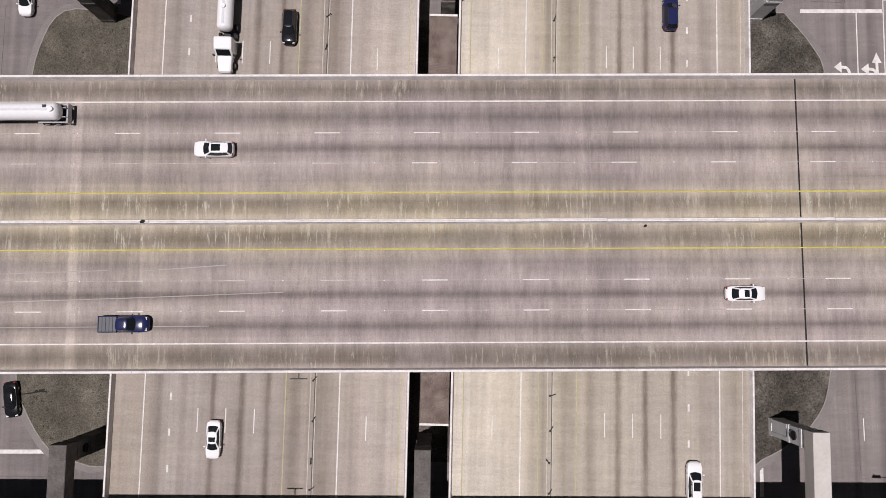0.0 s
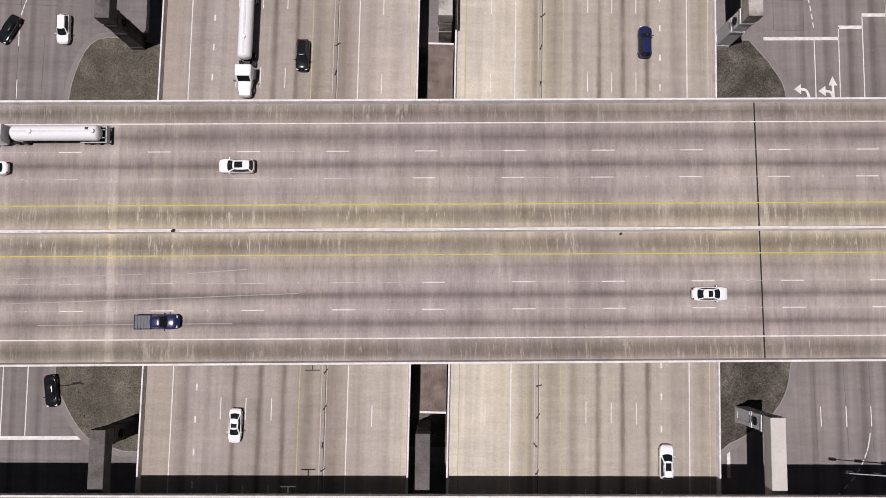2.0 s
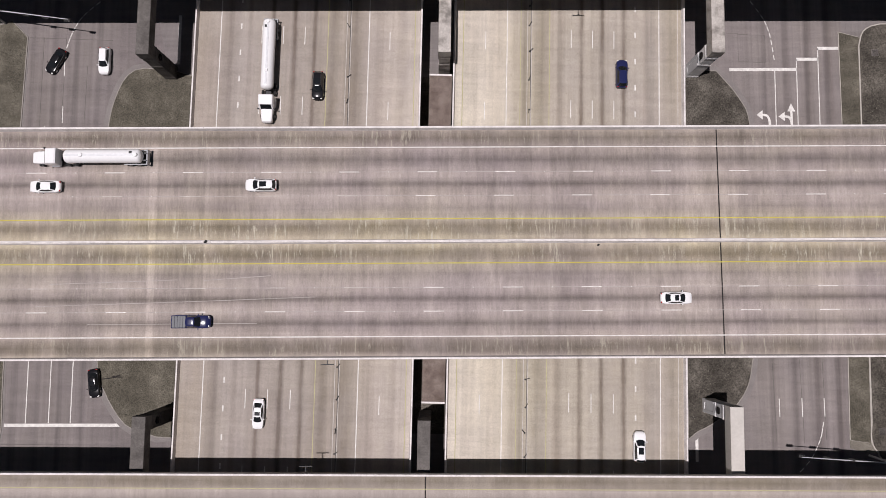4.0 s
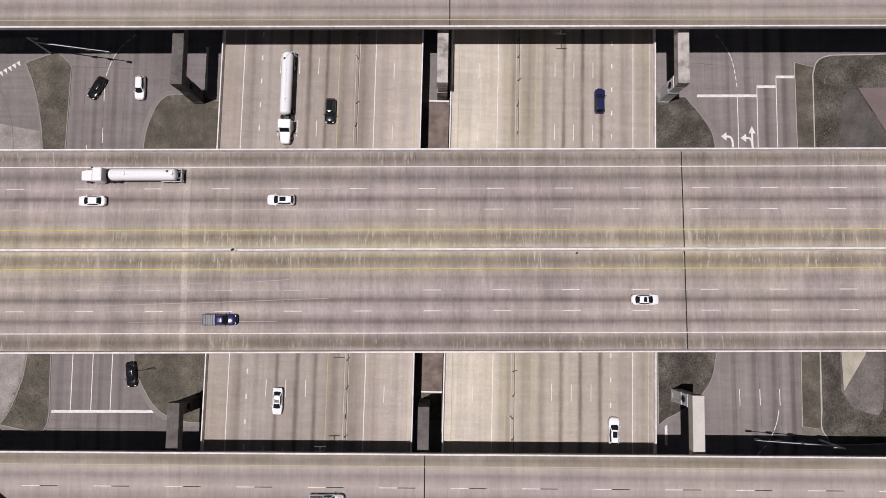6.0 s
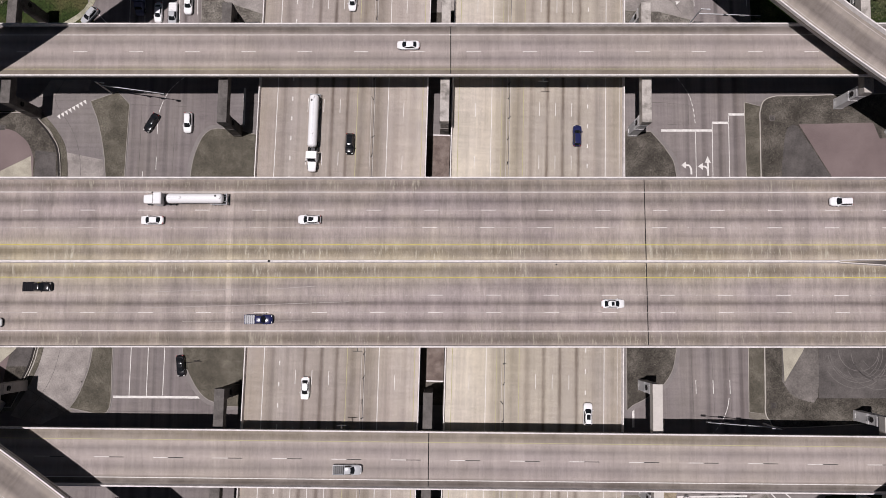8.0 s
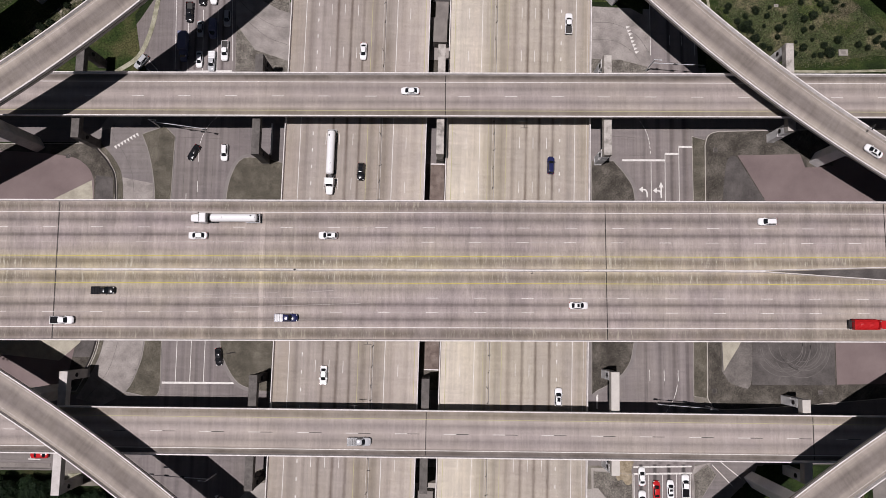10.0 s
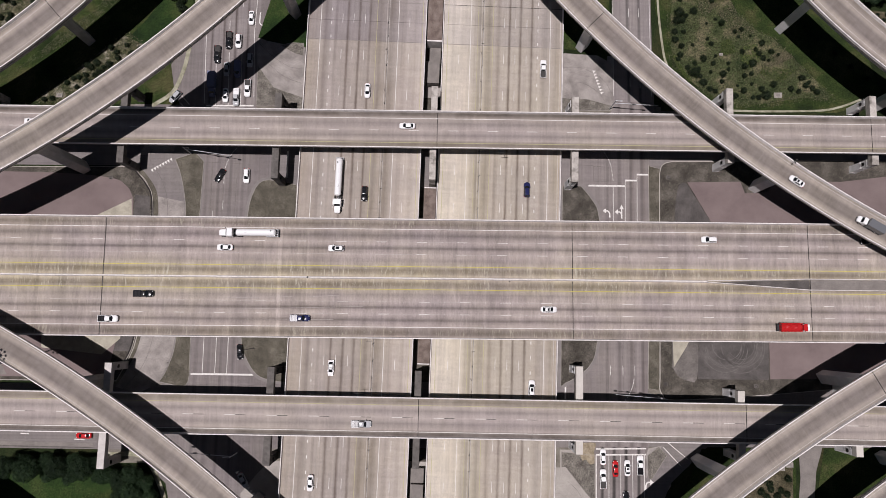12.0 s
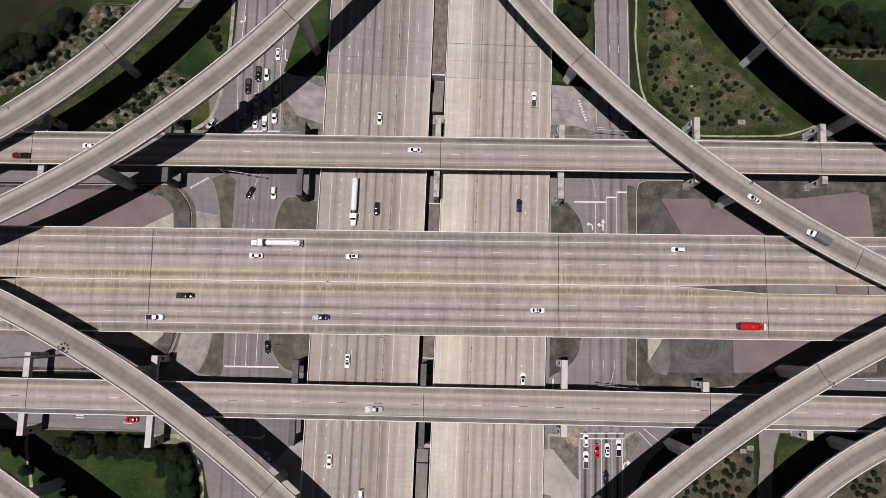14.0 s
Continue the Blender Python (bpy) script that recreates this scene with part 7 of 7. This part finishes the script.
BED_SOUTH = ((104.3, 72.6, 0.93), (104.0, 69.3, 0.75), (106.4, 70.2, 0.7), (106.9, 73.7, 1.16), (110.3, 80.8, 0.93), (108.2, 78.5, 0.64), (109.1, 77.1, 0.81), (110.5, 75.6, 0.87), (113.2, 77.9, 0.81), (112.4, 74.9, 0.52), (113.5, 66.5, 0.99), (103.5, 64.2, 0.99), (100.4, 62.3, 0.99), (106.6, 62.0, 0.7), (108.5, 62.1, 0.81), (109.5, 65.0, 0.81), (111.0, 62.8, 1.39), (106.4, 66.6, 0.52), (101.6, 66.0, 0.46), (123.0, 68.8, 0.93), (119.3, 65.1, 0.87), (121.9, 64.3, 0.75), (124.3, 66.3, 0.87), (126.5, 65.4, 0.81), (127.8, 64.2, 0.87), (125.4, 67.4, 0.58), (115.6, 76.8, 0.52))
for x, y, size in BED_NORTH + BED_MIDDLE + BED_SOUTH:
    edge = x < 90 and size > 0.8
    plant(SHRUBS, x, y, size * 1.25, "dark green shrub at the edge of a planting bed" if edge else "round dark shrub in a weedy mulch bed", "shrub", "bed edge shrubs" if edge else "bed shrubs")
CLIPPED = ((112.4, -60.2), (104.6, -60.5), (106.6, -61.9), (103.9, -64.2), (106.9, -63.4), (110.1, -63.8), (108.8, -65.3), (112.0, -64.9), (105.7, -65.6), (103.0, -67.5), (104.5, -69.0), (108.2, -70.1), (103.8, -72.1), (106.1, -72.6), (97.8, -66.2), (98.2, -68.9), (100.4, -68.1), (93.2, -68.0), (95.7, -71.0), (93.1, -70.3), (90.3, -71.2), (88.8, -69.4), (98.2, -72.3), (100.6, -72.3), (89.3, -73.6),
           (156.3, -64.0), (157.6, -66.3), (154.5, -66.7), (149.6, -66.7), (148.8, -69.1), (151.4, -68.6), (154.0, -69.8), (156.3, -70.3), (150.3, -71.2), (152.7, -71.9))
for x, y in CLIPPED:
    plant(SHRUBS, x, y, rng.uniform(1.05, 1.3), "clipped round shrub in a brown mulch bed", "shrub", "clipped shrubs")
HEDGE_FOOT = ((-125.1, 104.0), (-119.5, 104.1), (-119.4, 101.8), (-124.5, 101.7), (-125.8, 99.0), (-123.5, 98.2), (-127.1, 97.4), (-125.2, 95.9), (-133.7, 96.2), (-122.1, 99.4), (-127.3, 93.9), (-130.9, 93.5), (-133.8, 93.1), (-131.8, 91.2), (-139.0, 84.7), (-142.3, 85.6), (-138.8, 86.5), (-138.4, 90.7), (-144.0, 83.7), (-145.6, 81.0), (-145.4, 83.3), (-148.4, 80.0), (-151.6, 78.1), (-155.0, 76.3), (-159.2, 74.4), (-161.3, 73.6), (-157.7, 74.0))
for x, y in HEDGE_FOOT:
    plant(SHRUBS, x, y, rng.uniform(0.8, 1.4), "round dark shrub along a hedgerow", "shrub", "hedgerow shrubs")
DRIFT = ((-100.1, 76.8), (-98.5, 74.1), (-102.8, 72.5), (-103.3, 74.4), (-105.2, 75.9), (-105.5, 69.9), (-107.3, 69.1), (-109.5, 70.6), (-112.8, 70.1), (-111.3, 69.0), (-110.0, 66.4), (-108.6, 67.2), (-115.0, 65.6), (-112.4, 64.1), (-110.2, 63.8), (-115.5, 62.2), (-116.8, 65.2), (-118.8, 63.7), (-107.5, 67.2), (-125.7, 58.0), (-123.2, 58.4), (-117.4, 58.1), (-95.3, 75.3), (-112.9, 66.4))
for x, y in DRIFT:
    plant(SHRUBS, x, y, rng.uniform(0.85, 1.4), "round dark shrub in a pale mulch bed", "shrub", "bed shrubs")
for bed, count in ((SE_BED, 22), (SE_BED2, 18)):
    xs, ys = [p[0] for p in bed], [p[1] for p in bed]
    placed = list(CLIPPED)
    for _ in range(count * 30):
        x, y = rng.uniform(min(xs), max(xs)), rng.uniform(min(ys), -74)
        if len(placed) < count + len(CLIPPED) and inside(bed, x, y) and all((x - a) ** 2 + (y - q) ** 2 > 5.0 for a, q in placed):
            placed.append((x, y))
            plant(SHRUBS, x, y, rng.uniform(1.05, 1.3), "clipped round shrub in a brown mulch bed", "shrub", "clipped shrubs")
for x, y in ((-83.7, 96.5), (-85.7, 93.4), (-82.8, 92.7), (-83.4, 90.8), (-82.2, 89.2), (-84.8, 96.5)):
    plant(SHRUBS, x, y, rng.uniform(1.2, 1.7), "dark shrub cluster on the verge", "shrub", "verge shrubs")
for k in range(22):
    plant(SHRUBS, 148.5 + k * 1.6 + rng.uniform(-0.6, 0.6), 90.4 + rng.uniform(-1.0, 1.0), rng.uniform(0.7, 1.3), "low shrub in front of the trees", "shrub", "tree line shrubs")
for k in range(18):
    a = radians(212 + k * 2.1)
    plant(SHRUBS, 255.3 + 183.0 * math.cos(a) + rng.uniform(-0.5, 0.5), 215.5 + 183.0 * math.sin(a) + rng.uniform(-0.5, 0.5), rng.uniform(0.6, 1.0), "low shrub below the edge of a flyover", "shrub", "flyover shrubs")


def tufts(label, pts, count, size, seed, up, holes=(), material=M_TUFT):
    """Dry blades strewn over a bed, as one object."""
    r = random.Random(seed)
    xs, ys = [p[0] for p in pts], [p[1] for p in pts]
    verts, faces = [], []
    while len(faces) < count:
        x, y = r.uniform(min(xs), max(xs)), r.uniform(min(ys), max(ys))
        if not inside(pts, x, y) or noise.noise((x * 0.3, y * 0.3, 0.7)) < r.uniform(-0.7, 0.35) or any(inside(h, x, y) for h in holes):
            continue
        a, s = r.uniform(0, math.tau), size * r.uniform(0.5, 1.4)
        w = s * r.uniform(0.12, 0.3)
        dx, dy = math.cos(a) * s, math.sin(a) * s
        i = len(verts)
        verts += [(x - dy * w, y + dx * w, up), (x + dy * w, y - dx * w, up), (x + dx, y + dy, up + s * r.uniform(0.15, 0.7))]
        faces.append((i, i + 1, i + 2))
    me = bpy.data.meshes.new("dry_grass")
    me.from_pydata(verts, [], faces)
    me.materials.append(material)
    tagged(new("dry_grass", me), label, "grass", kind="stuff")


ISL_W = [(-43.2, 31), (-53.5, 31.5), (-57.8, 22), (-58.5, -19), (-53.2, -29.4), (-44, -31.6)]
ISL_E = [(43.2, 31), (49, 31), (54.4, 21), (55, 0), (53.2, -19.3), (46.6, -29.4), (43, -31.8)]
VERGE_W = [(-82, 40), (-80, 33), (-78.2, 20), (-79, -18.8), (-83, -31.5), (-75, -31.5), (-74.8, -18.8), (-74, 21), (-73.6, 39)]
tufts("sparse dry grass blades on an island", ISL_W, 3600, 0.34, 1, 0.12)
tufts("sparse dry grass blades on a dark island", ISL_E, 3200, 0.34, 2, 0.12)
tufts("sparse dry grass blades on a verge", VERGE_W, 2600, 0.34, 3, 0.12)
tufts("sparse dry grass blades on a narrow verge", [(71.6, 38), (70.2, -33), (73.1, -33), (74.8, 37)], 1400, 0.3, 4, 0.10)
tufts("sparse weeds on gravel ground", [(75.6, 38), (84, 39.6), (140, 40.4), (140, 34.4), (84, 34), (79, 30), (79, 20), (75.4, 20)], 2600, 0.34, 5, 0.14)
tufts("sparse weeds on gravel ground", [(74, -19), (77.2, -19), (77.2, -28), (85, -31), (135, -31), (100, -34.6), (77, -36)], 1800, 0.34, 6, 0.14)
tufts("low weeds and leaf litter in a planting bed", NE_BED, 16000, 0.4, 7, 0.07, material=M_WEED)
for k, patch in enumerate(([(97.2, 96.2), (100.8, 95.9), (102.8, 90.3), (108.3, 84.8), (105.3, 81.4), (99.7, 85.0), (96.3, 90.2)], [(113.0, 76.7), (118.1, 78.6), (120.8, 76.4), (117.2, 74.2), (110.6, 71.5), (110.0, 73.0)], [(90.1, 97.6), (95.9, 99.2), (97.2, 95.1), (92.0, 90.1), (89.2, 91.6)])):
    tufts("pale straw litter on a planting bed", patch, 2200, 0.38, 20 + k, 0.09, material=M_STRAW)
for k, patch in enumerate(([(96.7, 81.3), (100.3, 82.1), (101.6, 77.6), (96.6, 76.1)], [(104, 79.5), (108.5, 80.5), (110.5, 75.5), (106.5, 72.0), (103, 75.0)], [(110.5, 73.5), (121, 71.5), (117, 67.5), (109.5, 70.0)], [(95, 100), (99, 98), (97.5, 93.5), (93, 96)], [(80.2, 76.6), (81.6, 75.9), (84.3, 70.7), (87.1, 67.1), (85.7, 67.1), (82.2, 71.4)], [(-107.0, -68.8), (-103.2, -66.2), (-96.6, -66.1), (-93.8, -69.3), (-94.4, -76.3), (-102.5, -76.4)])):
    tufts("fresh yellow green growth in patches", patch, 1100, 0.5, 30 + k, 0.07, material=M_FRESH)
tufts("rank weeds on the verge between flyovers", [(-120.6, 82.5), (-113.6, 87.2), (-106.7, 95.0), (-101.4, 103.6), (-93.2, 103.8), (-99.5, 96.7), (-113.3, 83.4), (-123.0, 75.6), (-141.1, 64.7), (-149.2, 57.9), (-154.9, 57.4), (-137.6, 66.3)], 6000, 0.45, 40, 0.04, material=M_WEED)

# ragged weeds over the edges of the beds
def swollen(pts, k):
    cx, cy = sum(p[0] for p in pts) / len(pts), sum(p[1] for p in pts) / len(pts)
    return [(cx + (x - cx) * k, cy + (y - cy) * k) for x, y in pts]


tufts("ragged weeds round the edge of a planting bed", swollen(NE_BED, 1.06), 5000, 0.5, 8, 0.06, (swollen(NE_BED, 0.9),), M_WEED)
tufts("ragged weeds round a pale mulch bed", swollen(NW_BED1, 1.12), 4500, 0.55, 9, 0.07, material=M_WEED)
tufts("ragged weeds round a pale mulch bed", swollen(NW_BED2, 1.10), 5500, 0.55, 10, 0.07, material=M_WEED)

# small bits lying against the median
for x, y, s in ((-35.9, -0.1, 0.3), (24.6, -0.75, 0.22)):
    bm = bmesh.new()
    bmesh.ops.create_icosphere(bm, subdivisions=1, radius=s, matrix=Matrix.Diagonal((1.2, 0.8, 0.5, 1)))
    ob = part("debris", bm, M_TYRE)
    ob.matrix_basis = pose(x, y, DECK_Z + (1.0 if y > -0.3 else 0.12), 0, 0, 30)
    tagged(ob, "scrap of dark tyre rubber by the median barrier", "debris")
